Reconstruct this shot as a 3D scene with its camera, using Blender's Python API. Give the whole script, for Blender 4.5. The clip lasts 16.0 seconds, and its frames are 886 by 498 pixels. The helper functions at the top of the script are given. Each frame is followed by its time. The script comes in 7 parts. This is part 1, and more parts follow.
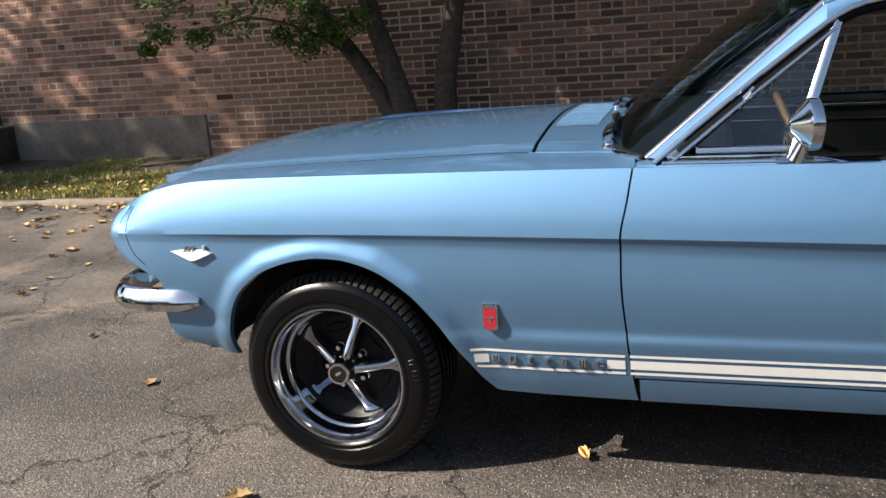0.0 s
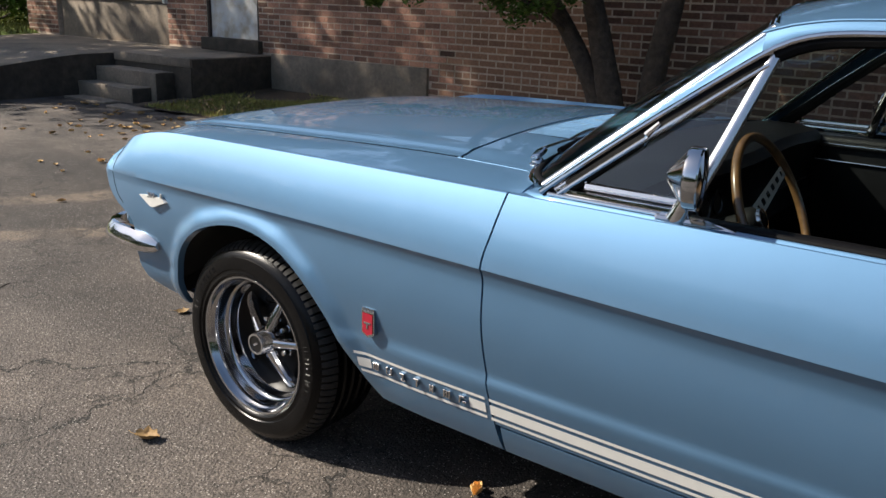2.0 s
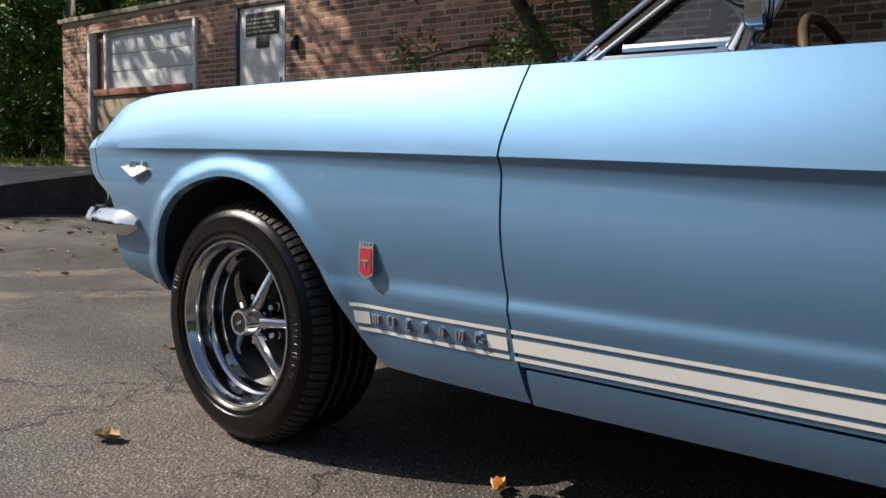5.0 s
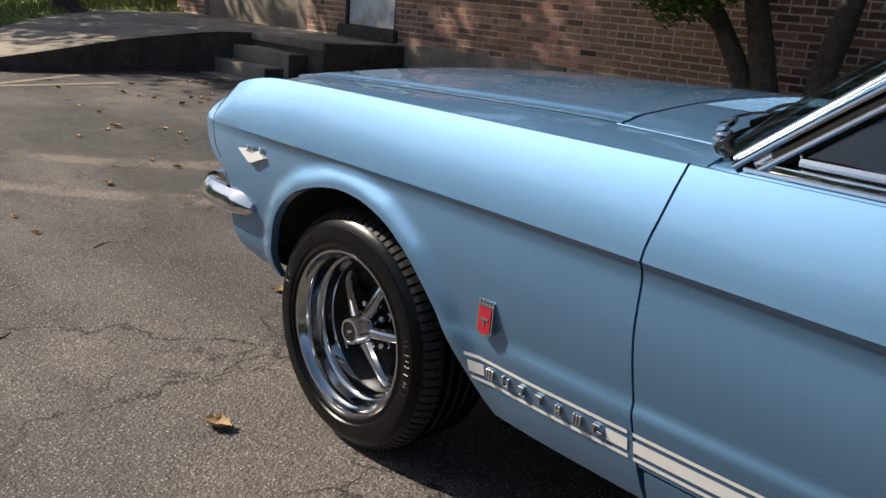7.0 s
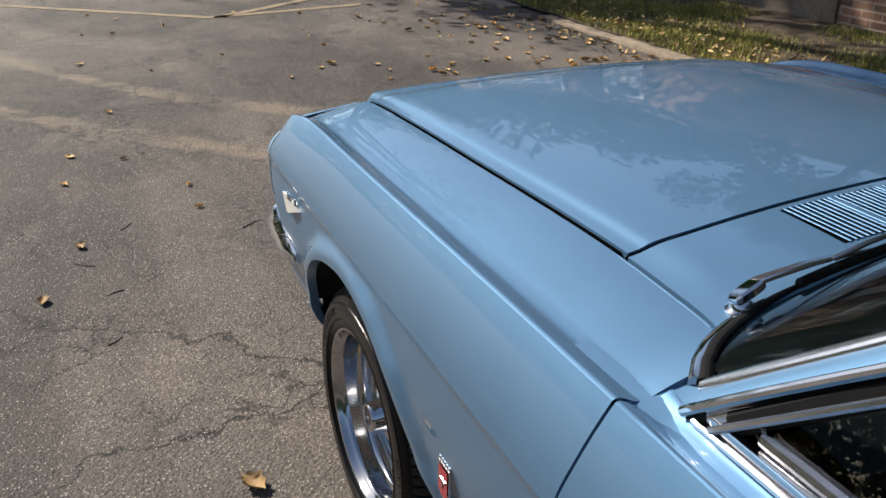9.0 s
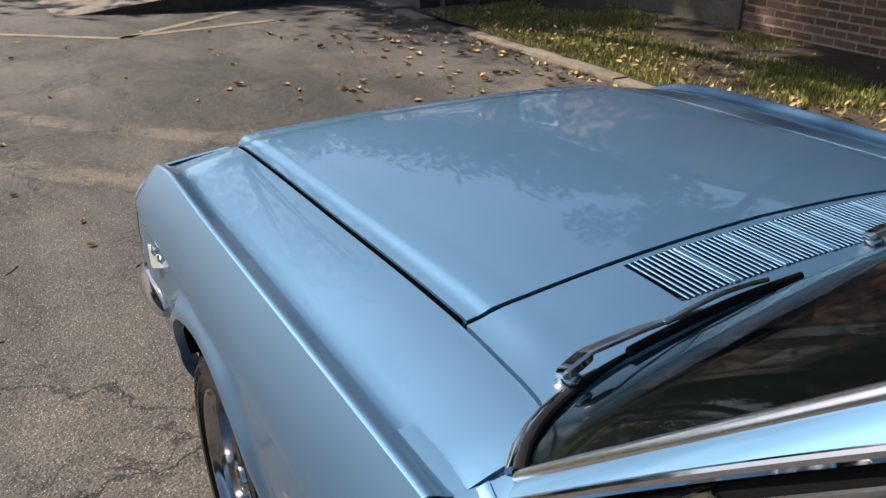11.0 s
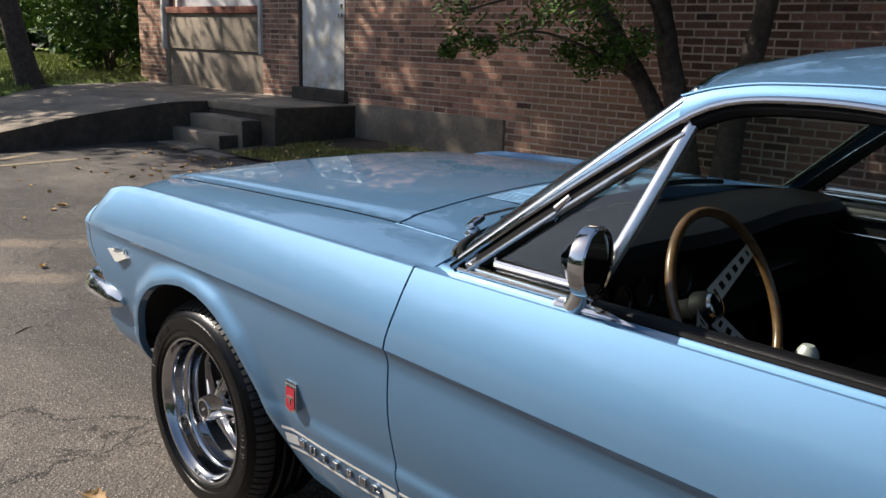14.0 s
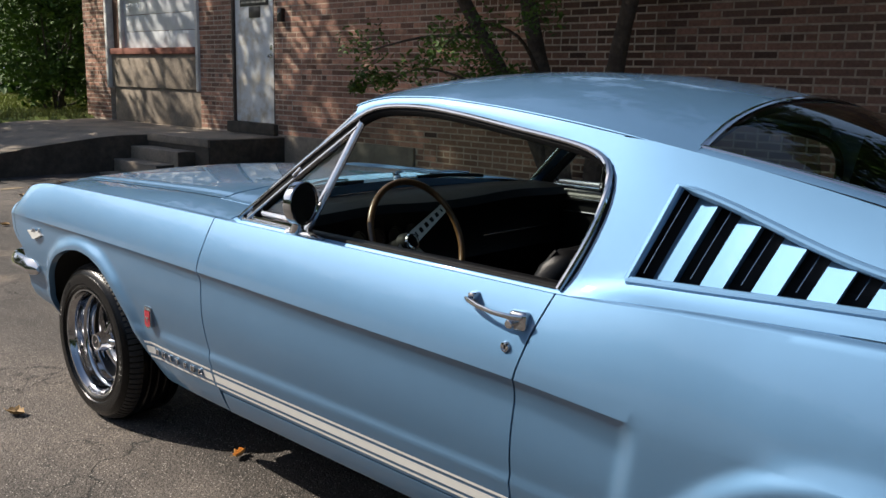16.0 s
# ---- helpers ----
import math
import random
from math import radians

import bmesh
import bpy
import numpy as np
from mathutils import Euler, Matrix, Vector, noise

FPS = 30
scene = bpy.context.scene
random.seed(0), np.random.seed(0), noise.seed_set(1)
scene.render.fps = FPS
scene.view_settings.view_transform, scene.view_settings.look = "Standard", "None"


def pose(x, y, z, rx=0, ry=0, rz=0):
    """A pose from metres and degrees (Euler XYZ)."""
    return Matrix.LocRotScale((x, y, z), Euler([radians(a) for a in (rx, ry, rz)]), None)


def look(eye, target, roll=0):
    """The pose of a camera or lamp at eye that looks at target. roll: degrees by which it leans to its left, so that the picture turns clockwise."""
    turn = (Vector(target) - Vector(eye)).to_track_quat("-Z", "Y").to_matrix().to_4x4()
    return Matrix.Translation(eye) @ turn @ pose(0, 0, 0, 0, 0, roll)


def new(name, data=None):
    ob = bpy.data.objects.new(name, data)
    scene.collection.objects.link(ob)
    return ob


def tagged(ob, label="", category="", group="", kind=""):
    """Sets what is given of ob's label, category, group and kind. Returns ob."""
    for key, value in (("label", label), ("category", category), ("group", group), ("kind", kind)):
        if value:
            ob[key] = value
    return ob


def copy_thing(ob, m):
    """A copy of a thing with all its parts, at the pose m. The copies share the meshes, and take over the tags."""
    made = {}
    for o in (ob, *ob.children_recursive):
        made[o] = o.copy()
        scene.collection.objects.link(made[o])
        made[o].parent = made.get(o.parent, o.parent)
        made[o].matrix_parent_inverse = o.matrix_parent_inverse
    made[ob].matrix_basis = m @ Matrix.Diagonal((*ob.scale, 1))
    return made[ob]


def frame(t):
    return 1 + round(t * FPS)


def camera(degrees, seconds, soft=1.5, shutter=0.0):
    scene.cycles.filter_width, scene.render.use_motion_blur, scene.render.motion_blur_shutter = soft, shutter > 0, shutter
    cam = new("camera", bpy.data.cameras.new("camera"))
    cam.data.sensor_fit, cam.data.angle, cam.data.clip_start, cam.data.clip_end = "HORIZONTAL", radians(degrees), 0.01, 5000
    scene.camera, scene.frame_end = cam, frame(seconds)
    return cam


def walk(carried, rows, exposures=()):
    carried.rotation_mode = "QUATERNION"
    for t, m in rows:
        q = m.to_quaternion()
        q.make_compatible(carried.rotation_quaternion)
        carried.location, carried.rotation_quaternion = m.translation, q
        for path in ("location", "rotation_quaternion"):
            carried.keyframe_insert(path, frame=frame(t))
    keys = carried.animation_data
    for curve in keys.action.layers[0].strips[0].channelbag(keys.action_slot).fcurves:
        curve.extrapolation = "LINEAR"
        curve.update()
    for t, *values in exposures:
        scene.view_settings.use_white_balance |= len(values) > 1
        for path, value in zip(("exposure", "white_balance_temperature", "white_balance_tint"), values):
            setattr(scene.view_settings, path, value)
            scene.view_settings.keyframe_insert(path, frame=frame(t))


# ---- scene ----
cam = camera(54.6, 16.0)
PATH = [
    (0, (1.04, -2.903, 1.253), (0.428, -1.068, 0.748), -4.3),
    (0.5, (1.273, -2.773, 1.263), (0.548, -0.997, 0.698), -3.0),
    (1, (1.545, -2.634, 1.278), (0.626, -0.952, 0.708), -1.4),
    (1.5, (1.761, -2.499, 1.299), (0.69, -0.911, 0.726), 0.4),
    (2, (1.827, -2.307, 1.286), (0.652, -0.791, 0.718), 1.7),
    (2.5, (1.878, -2.173, 1.281), (0.622, -0.718, 0.73), 1.9),
    (3, (1.785, -2.082, 1.21), (0.51, -0.638, 0.673), 1.3),
    (3.5, (1.724, -2.037, 0.956), (0.438, -0.56, 0.549), 1.0),
    (4, (1.735, -2.058, 0.763), (0.44, -0.554, 0.516), 1.1),
    (6.3, (1.615, -2.121, 0.699), (0.387, -0.555, 0.487), 3.0),
    (6.5, (1.582, -2.104, 0.808), (0.337, -0.568, 0.501), 4.1),
    (7, (1.55, -2.035, 1.108), (0.175, -0.696, 0.546), 5.0),
    (7.5, (1.565, -1.842, 1.248), (0.04, -0.734, 0.579), 4.9),
    (8, (1.565, -1.636, 1.343), (-0.041, -0.72, 0.579), 4.4),
    (8.2, (1.545, -1.562, 1.371), (-0.078, -0.722, 0.557), 3.5),
    (10.3, (1.464, -1.148, 1.499), (-0.189, -0.422, 0.639), -0.5),
    (10.5, (1.468, -1.15, 1.508), (-0.169, -0.385, 0.65), -0.5),
    (11, (1.478, -1.144, 1.509), (-0.114, -0.266, 0.675), -0.0),
    (11.5, (1.489, -1.138, 1.519), (-0.035, -0.134, 0.7), 0.5),
    (12, (1.497, -1.168, 1.516), (0.021, -0.064, 0.742), 0.7),
    (12.5, (1.515, -1.278, 1.492), (0.041, -0.103, 0.823), -0.2),
    (13, (1.629, -1.475, 1.403), (0.15, -0.249, 0.848), -0.3),
    (13.5, (1.796, -1.697, 1.326), (0.349, -0.414, 0.815), 0.3),
    (14, (2.021, -1.9, 1.31), (0.635, -0.536, 0.841), 1.8),
    (14.5, (2.309, -2.015, 1.312), (0.949, -0.611, 0.887), 2.4),
    (15, (2.563, -2.124, 1.319), (1.227, -0.688, 0.927), 2.0),
    (15.5, (2.833, -2.226, 1.32), (1.524, -0.764, 0.931), 1.4),
    (16, (3.09, -2.217, 1.308), (1.753, -0.78, 0.924), 1.4),
]
walk(cam, [(t, look(eye, target, roll)) for t, eye, target, roll in PATH], exposures=[(0.0, 1.18), (0.5, 1.11), (1.0, 0.95), (1.5, 0.86), (2.0, 0.80), (3.0, 0.75), (4.0, 0.70), (6.5, 0.70), (8.0, 0.70), (10.5, 0.66), (12.0, 0.70), (13.0, 0.80), (14.0, 0.83), (15.0, 0.80), (16.0, 0.72)])

# ---------------------------------------------------------------- world, sun
SUN_WAY = Vector((0.66, 0.386, -0.644)).normalized()      # the way the sunlight travels
world = bpy.data.worlds.new("daylight")
scene.world = world
world.use_nodes = True
wn = world.node_tree.nodes
sky = wn.new("ShaderNodeTexSky")
sky.sky_type, sky.sun_disc = "NISHITA", False
sky.sun_elevation = math.asin(-SUN_WAY.z)
sky.sun_rotation = math.atan2(-SUN_WAY.x, -SUN_WAY.y)
sky.air_density, sky.dust_density, sky.ozone_density = 1.0, 1.2, 0.7
wn["Background"].inputs["Strength"].default_value = 0.080
world.node_tree.links.new(sky.outputs[0], wn["Background"].inputs["Color"])
sun = new("sun", bpy.data.lights.new("sun", "SUN"))
sun.data.energy, sun.data.angle, sun.data.color = 4.8, radians(0.53), (1.0, 0.92, 0.80)
sun.matrix_world = look((0, 0, 0), SUN_WAY)


# ---------------------------------------------------------------- small tools
def ip(*keys):
    """A smooth curve through (x, value) keys that never overshoots."""
    xs = np.array([k[0] for k in keys], float)
    ys = np.array([k[1] for k in keys], float)
    h = np.diff(xs)
    d = np.diff(ys) / h
    m = np.zeros(len(xs))
    m[0], m[-1] = d[0], d[-1]
    for i in range(1, len(xs) - 1):
        if d[i - 1] * d[i] > 0:
            w1, w2 = 2 * h[i] + h[i - 1], h[i] + 2 * h[i - 1]
            m[i] = (w1 + w2) / (w1 / d[i - 1] + w2 / d[i])

    def f(x):
        x = min(max(x, xs[0]), xs[-1])
        i = min(max(int(np.searchsorted(xs, x)) - 1, 0), len(h) - 1)
        s = (x - xs[i]) / h[i]
        return float((2 * s**3 - 3 * s**2 + 1) * ys[i] + (s**3 - 2 * s**2 + s) * h[i] * m[i]
                     + (3 * s**2 - 2 * s**3) * ys[i + 1] + (s**3 - s**2) * h[i] * m[i + 1])
    return f


def step(a, b, x):
    s = min(max((x - a) / (b - a), 0.0), 1.0)
    return s * s * (3 - 2 * s)


def lerp(a, b, s):
    return a + (b - a) * s


def part(name, bm, material, parent=None, label="", smooth=35.0):
    """Links a bmesh as one mesh object, under a thing or a part."""
    me = bpy.data.meshes.new(name)
    bmesh.ops.recalc_face_normals(bm, faces=bm.faces) if len(bm.faces) < 3000 and smooth else None
    bm.to_mesh(me)
    bm.free()
    me.materials.append(material)
    if smooth:
        me.shade_smooth()
        me.set_sharp_from_angle(angle=radians(smooth))
    ob = new(name, me)
    if parent:
        ob.parent = parent
    if label:
        tagged(ob, label)
    return ob


def share(name, me, parent, m):
    ob = new(name, me)
    ob.parent = parent
    ob.matrix_basis = m
    return ob


def thing(name, label, category, place=(0, 0, 0), group="", kind=""):
    ob = new(name)
    ob.location = place
    ob.empty_display_size = 0.2
    return tagged(ob, label, category, group, kind)


def add_grid(bm, rows, closed=False, skip=None):
    """Faces between rows of points; all rows have one length."""
    vs = [[bm.verts.new(p) for p in row] for row in rows]
    for i in range(len(vs) - 1):
        n = len(vs[i])
        for j in range(n if closed else n - 1):
            if skip and skip(i, j):
                continue
            k = (j + 1) % n
            try:
                bm.faces.new((vs[i][j], vs[i][k], vs[i + 1][k], vs[i + 1][j]))
            except ValueError:
                pass
    return vs


def grid(rows, closed=False, skip=None, flip=False):
    bm = bmesh.new()
    add_grid(bm, rows, closed, skip)
    if skip:
        bmesh.ops.delete(bm, geom=[v for v in bm.verts if not v.link_faces], context="VERTS")
    if flip:
        bmesh.ops.reverse_faces(bm, faces=bm.faces)
    return bm


def flange(bm, way):
    """Turns the open edges of a panel inwards, with edges of their own."""
    made = {}
    bm.normal_update()
    for e in [e for e in bm.edges if e.is_boundary]:
        quad = []
        for v in e.verts:
            if v not in made:
                turned = Vector((0, 0, -0.03)) if abs(v.normal.z) > 0.75 else Vector(way)
                made[v] = (bm.verts.new(v.co), bm.verts.new(v.co + turned))
            quad.append(made[v])
        bm.faces.new((quad[0][0], quad[1][0], quad[1][1], quad[0][1]))
    return bm


def add_box(bm, lo, hi, bevel=0.0, seg=2):
    made = bmesh.ops.create_cube(bm, size=1.0)["verts"]
    for v in made:
        v.co = Vector([lerp(lo[k], hi[k], v.co[k] + 0.5) for k in range(3)])
    if bevel:
        edges = list({e for v in made for e in v.link_edges})
        bmesh.ops.bevel(bm, geom=edges, offset=bevel, segments=seg, affect="EDGES", profile=0.6)
    return bm


def box(lo, hi, bevel=0.0, seg=2):
    return add_box(bmesh.new(), lo, hi, bevel, seg)


def add_tube(bm, pts, radius, sides=10, flat=1.0, up=(0, 0, 1), caps=True):
    """A tube along points; radius is one number or one a point; flat squeezes it along up."""
    pts = [Vector(p) for p in pts]
    rows = []
    for i, p in enumerate(pts):
        t = (pts[min(i + 1, len(pts) - 1)] - pts[max(i - 1, 0)]).normalized()
        side = t.cross(Vector(up))
        side = side.normalized() if side.length > 1e-4 else t.orthogonal().normalized()
        nrm = side.cross(t)
        r = radius[i] if isinstance(radius, (list, tuple)) else radius
        rows.append([p + side * (r * math.cos(a)) + nrm * (r * flat * math.sin(a))
                     for a in (2 * math.pi * k / sides for k in range(sides))])
    vs = add_grid(bm, rows, closed=True)
    if caps:
        bm.faces.new(vs[0][::-1])
        bm.faces.new(vs[-1])
    return bm


def tube(pts, radius, sides=10, flat=1.0, up=(0, 0, 1)):
    return add_tube(bmesh.new(), pts, radius, sides, flat, up)


def add_lathe(bm, profile, m, n=48, start=0.0, sweep=2 * math.pi):
    """Turns (radius, along) pairs about the local z axis of m."""
    full = abs(sweep - 2 * math.pi) < 1e-6
    rows = []
    for r, z in profile:
        rows.append([m @ Vector((r * math.cos(start + sweep * k / n), r * math.sin(start + sweep * k / n), z))
                     for k in range(n if full else n + 1)])
    add_grid(bm, rows, closed=full)
    return bm


def lathe(profile, m, n=48):
    bm = add_lathe(bmesh.new(), profile, m, n)
    bmesh.ops.remove_doubles(bm, verts=bm.verts, dist=1e-5)
    return bm


# ---------------------------------------------------------------- materials
def material(name, colour, rough=0.5, metal=0.0, coat=0.0, coat_rough=0.03, grain=0.0, scale=20.0, bump=0.0, bump_scale=80.0, stains=0.0,
             stain_scale=2.0, stain_colour=None, spread=0.0, pieces="", **extra):
    """A surface with grain and stains at two scales, relief, and a spread of tone from piece to piece."""
    m = bpy.data.materials.new(name)
    m.use_nodes = True
    nt = m.node_tree
    b = nt.nodes["Principled BSDF"]
    coords = nt.nodes.new("ShaderNodeTexCoord")
    out = None
    base = nt.nodes.new("ShaderNodeRGB")
    base.outputs[0].default_value = (*colour, 1)
    out = base.outputs[0]

    def noise_tex(sc, detail=4.0, roughness=0.6):
        n = nt.nodes.new("ShaderNodeTexNoise")
        n.inputs["Scale"].default_value, n.inputs["Detail"].default_value = sc, detail
        n.inputs["Roughness"].default_value = roughness
        nt.links.new(coords.outputs["Object"], n.inputs["Vector"])
        return n

    def scaled(fac, lo, hi, smin=0.3, smax=0.7):
        r = nt.nodes.new("ShaderNodeMapRange")
        r.inputs["From Min"].default_value, r.inputs["From Max"].default_value = smin, smax
        r.inputs["To Min"].default_value, r.inputs["To Max"].default_value = lo, hi
        nt.links.new(fac, r.inputs["Value"])
        return r.outputs[0]

    def times(colour_socket, value_socket):
        mx = nt.nodes.new("ShaderNodeVectorMath")
        mx.operation = "SCALE"
        nt.links.new(colour_socket, mx.inputs[0])
        nt.links.new(value_socket, mx.inputs["Scale"])
        return mx.outputs[0]

    if pieces:
        if pieces == "object":
            rnd = nt.nodes.new("ShaderNodeObjectInfo").outputs["Random"]
        else:
            rnd = nt.nodes.new("ShaderNodeNewGeometry").outputs["Random Per Island"]
        out = times(out, scaled(rnd, 1 - spread, 1 + spread, 0, 1))
    if grain:
        out = times(out, scaled(noise_tex(scale).outputs[0], 1 - grain, 1 + grain))
    if stains:
        n = noise_tex(stain_scale, 6.0, 0.65)
        mix = nt.nodes.new("ShaderNodeMix")
        mix.data_type = "RGBA"
        nt.links.new(scaled(n.outputs[0], 0, stains, 0.45, 0.68), mix.inputs["Factor"])
        nt.links.new(out, mix.inputs[6])
        mix.inputs[7].default_value = (*(stain_colour or [c * 0.4 for c in colour]), 1)
        out = mix.outputs[2]
    nt.links.new(out, b.inputs["Base Color"])
    b.inputs["Roughness"].default_value, b.inputs["Metallic"].default_value = rough, metal
    b.inputs["Coat Weight"].default_value = coat
    b.inputs["Coat Roughness"].default_value = coat_rough
    for key, value in extra.items():
        b.inputs[key.replace("_", " ").title().replace("Ior", "IOR")].default_value = value
    if bump:
        bp = nt.nodes.new("ShaderNodeBump")
        bp.inputs["Strength"].default_value, bp.inputs["Distance"].default_value = 1.0, bump
        nt.links.new(noise_tex(bump_scale, 3.0).outputs[0], bp.inputs["Height"])
        nt.links.new(bp.outputs[0], b.inputs["Normal"])
    return m


def paint_material():
    """Light blue metallic car paint: flakes under a clear coat."""
    m = material("blue_metallic_paint", (0.118, 0.239, 0.392), rough=0.60, metal=0.765, coat=1.0, coat_rough=0.026, grain=0.04, scale=3.0, coat_ior=1.56)
    nt = m.node_tree
    b = nt.nodes["Principled BSDF"]
    co = nt.nodes.new("ShaderNodeTexCoord")
    vor = nt.nodes.new("ShaderNodeTexVoronoi")
    vor.inputs["Scale"].default_value = 1400
    nt.links.new(co.outputs["Object"], vor.inputs["Vector"])
    bp = nt.nodes.new("ShaderNodeBump")
    bp.inputs["Strength"].default_value, bp.inputs["Distance"].default_value = 0.10, 0.0006
    nt.links.new(vor.outputs["Distance"], bp.inputs["Height"])
    nt.links.new(bp.outputs[0], b.inputs["Normal"])
    return m


def asphalt_material():
    m = material("asphalt", (0.068, 0.057, 0.050), rough=0.8, grain=0.3, scale=90, stains=0.7, stain_scale=0.7,
                 stain_colour=(0.128, 0.104, 0.086), bump=0.0)
    nt = m.node_tree
    b = nt.nodes["Principled BSDF"]
    co = nt.nodes.new("ShaderNodeTexCoord")
    src = b.inputs["Base Color"].links[0].from_socket
    # cracks: the borders of wandering cells, in some patches only
    wob = nt.nodes.new("ShaderNodeTexNoise")
    wob.inputs["Scale"].default_value, wob.inputs["Detail"].default_value = 7.0, 6
    nt.links.new(co.outputs["Object"], wob.inputs["Vector"])
    add = nt.nodes.new("ShaderNodeMix")
    add.data_type = "VECTOR"
    add.inputs["Factor"].default_value = 0.16
    nt.links.new(co.outputs["Object"], add.inputs[4])
    nt.links.new(wob.outputs["Color"], add.inputs[5])
    vor = nt.nodes.new("ShaderNodeTexVoronoi")
    vor.feature = "DISTANCE_TO_EDGE"
    vor.inputs["Scale"].default_value = 1.5
    bent = nt.nodes.new("ShaderNodeTexNoise")
    bent.inputs["Scale"].default_value, bent.inputs["Detail"].default_value, bent.inputs["Roughness"].default_value = 2.6, 9, 0.62
    nt.links.new(co.outputs["Object"], bent.inputs["Vector"])
    crooked = nt.nodes.new("ShaderNodeMix")
    crooked.data_type = "VECTOR"
    crooked.inputs["Factor"].default_value = 0.38
    nt.links.new(co.outputs["Object"], crooked.inputs[4])
    nt.links.new(bent.outputs["Color"], crooked.inputs[5])
    nt.links.new(crooked.outputs[1], vor.inputs["Vector"])
    line = nt.nodes.new("ShaderNodeMapRange")
    line.inputs["From Min"].default_value, line.inputs["From Max"].default_value = 0.0012, 0.0105
    line.inputs["To Min"].default_value, line.inputs["To Max"].default_value = 1, 0
    nt.links.new(vor.outputs["Distance"], line.inputs["Value"])
    net = nt.nodes.new("ShaderNodeTexVoronoi")
    net.feature = "DISTANCE_TO_EDGE"
    net.inputs["Scale"].default_value = 7.5
    nt.links.new(crooked.outputs[1], net.inputs["Vector"])
    mesh_line = nt.nodes.new("ShaderNodeMapRange")
    mesh_line.inputs["From Min"].default_value, mesh_line.inputs["From Max"].default_value = 0.005, 0.030
    mesh_line.inputs["To Min"].default_value, mesh_line.inputs["To Max"].default_value = 0.9, 0
    nt.links.new(net.outputs["Distance"], mesh_line.inputs["Value"])
    worn = nt.nodes.new("ShaderNodeTexNoise")
    worn.inputs["Scale"].default_value, worn.inputs["Detail"].default_value = 1.1, 4
    nt.links.new(co.outputs["Object"], worn.inputs["Vector"])
    worn_gate = nt.nodes.new("ShaderNodeMapRange")
    worn_gate.inputs["From Min"].default_value, worn_gate.inputs["From Max"].default_value = 0.45, 0.55
    nt.links.new(worn.outputs[0], worn_gate.inputs["Value"])
    crackle = nt.nodes.new("ShaderNodeMath")
    crackle.operation = "MULTIPLY"
    nt.links.new(mesh_line.outputs[0], crackle.inputs[0])
    nt.links.new(worn_gate.outputs[0], crackle.inputs[1])
    patch = nt.nodes.new("ShaderNodeTexNoise")
    patch.inputs["Scale"].default_value = 0.55
    nt.links.new(co.outputs["Object"], patch.inputs["Vector"])
    gate = nt.nodes.new("ShaderNodeMapRange")
    gate.inputs["From Min"].default_value, gate.inputs["From Max"].default_value = 0.39, 0.50
    nt.links.new(patch.outputs[0], gate.inputs["Value"])
    mul = nt.nodes.new("ShaderNodeMath")
    mul.operation = "MULTIPLY"
    nt.links.new(line.outputs[0], mul.inputs[0])
    nt.links.new(gate.outputs[0], mul.inputs[1])
    dark = nt.nodes.new("ShaderNodeMix")
    dark.data_type = "RGBA"
    cracks = nt.nodes.new("ShaderNodeMath")
    cracks.operation = "MAXIMUM"
    nt.links.new(mul.outputs[0], cracks.inputs[0])
    nt.links.new(crackle.outputs[0], cracks.inputs[1])
    nt.links.new(cracks.outputs[0], dark.inputs["Factor"])
    # dusty sweeps and darker damp-looking patches
    turn = nt.nodes.new("ShaderNodeMapping")
    turn.inputs["Scale"].default_value, turn.inputs["Rotation"].default_value = (0.7, 1.5, 1.0), (0, 0, 0.6)
    nt.links.new(co.outputs["Object"], turn.inputs["Vector"])
    sweep = nt.nodes.new("ShaderNodeTexNoise")
    sweep.inputs["Scale"].default_value, sweep.inputs["Detail"].default_value, sweep.inputs["Distortion"].default_value = 0.55, 8, 1.0
    nt.links.new(turn.outputs[0], sweep.inputs["Vector"])
    tone_range = nt.nodes.new("ShaderNodeMapRange")
    tone_range.inputs["From Min"].default_value, tone_range.inputs["From Max"].default_value = 0.42, 0.58
    tone_range.inputs["To Min"].default_value, tone_range.inputs["To Max"].default_value = 0.56, 1.30
    nt.links.new(sweep.outputs[0], tone_range.inputs["Value"])
    swept = nt.nodes.new("ShaderNodeVectorMath")
    swept.operation = "SCALE"
    nt.links.new(src, swept.inputs[0])
    nt.links.new(tone_range.outputs[0], swept.inputs["Scale"])
    # two pale dusty tyre tracks that bend across the lot, worn through in places
    axes = nt.nodes.new("ShaderNodeSeparateXYZ")
    nt.links.new(add.outputs[1], axes.inputs[0])

    def calc(op, *values):
        node = nt.nodes.new("ShaderNodeMath")
        node.operation = op
        for k, value in enumerate(values):
            if isinstance(value, float):
                node.inputs[k].default_value = value
            else:
                nt.links.new(value, node.inputs[k])
        return node.outputs[0]

    x, y = calc("DIVIDE", axes.outputs["X"], 0.84), calc("DIVIDE", axes.outputs["Y"], 0.84)
    bands = []
    for start, slope, bend in ((-3.44, 0.80, -0.33), (-2.42, 0.80, -0.15)):
        way = calc("MULTIPLY_ADD", calc("MULTIPLY_ADD", y, bend, slope), y, start)
        far = nt.nodes.new("ShaderNodeMapRange")
        far.interpolation_type = "SMOOTHSTEP"
        far.inputs["From Min"].default_value, far.inputs["From Max"].default_value = 0.07, 0.19
        far.inputs["To Min"].default_value, far.inputs["To Max"].default_value = 1, 0
        nt.links.new(calc("ABSOLUTE", calc("SUBTRACT", x, way)), far.inputs["Value"])
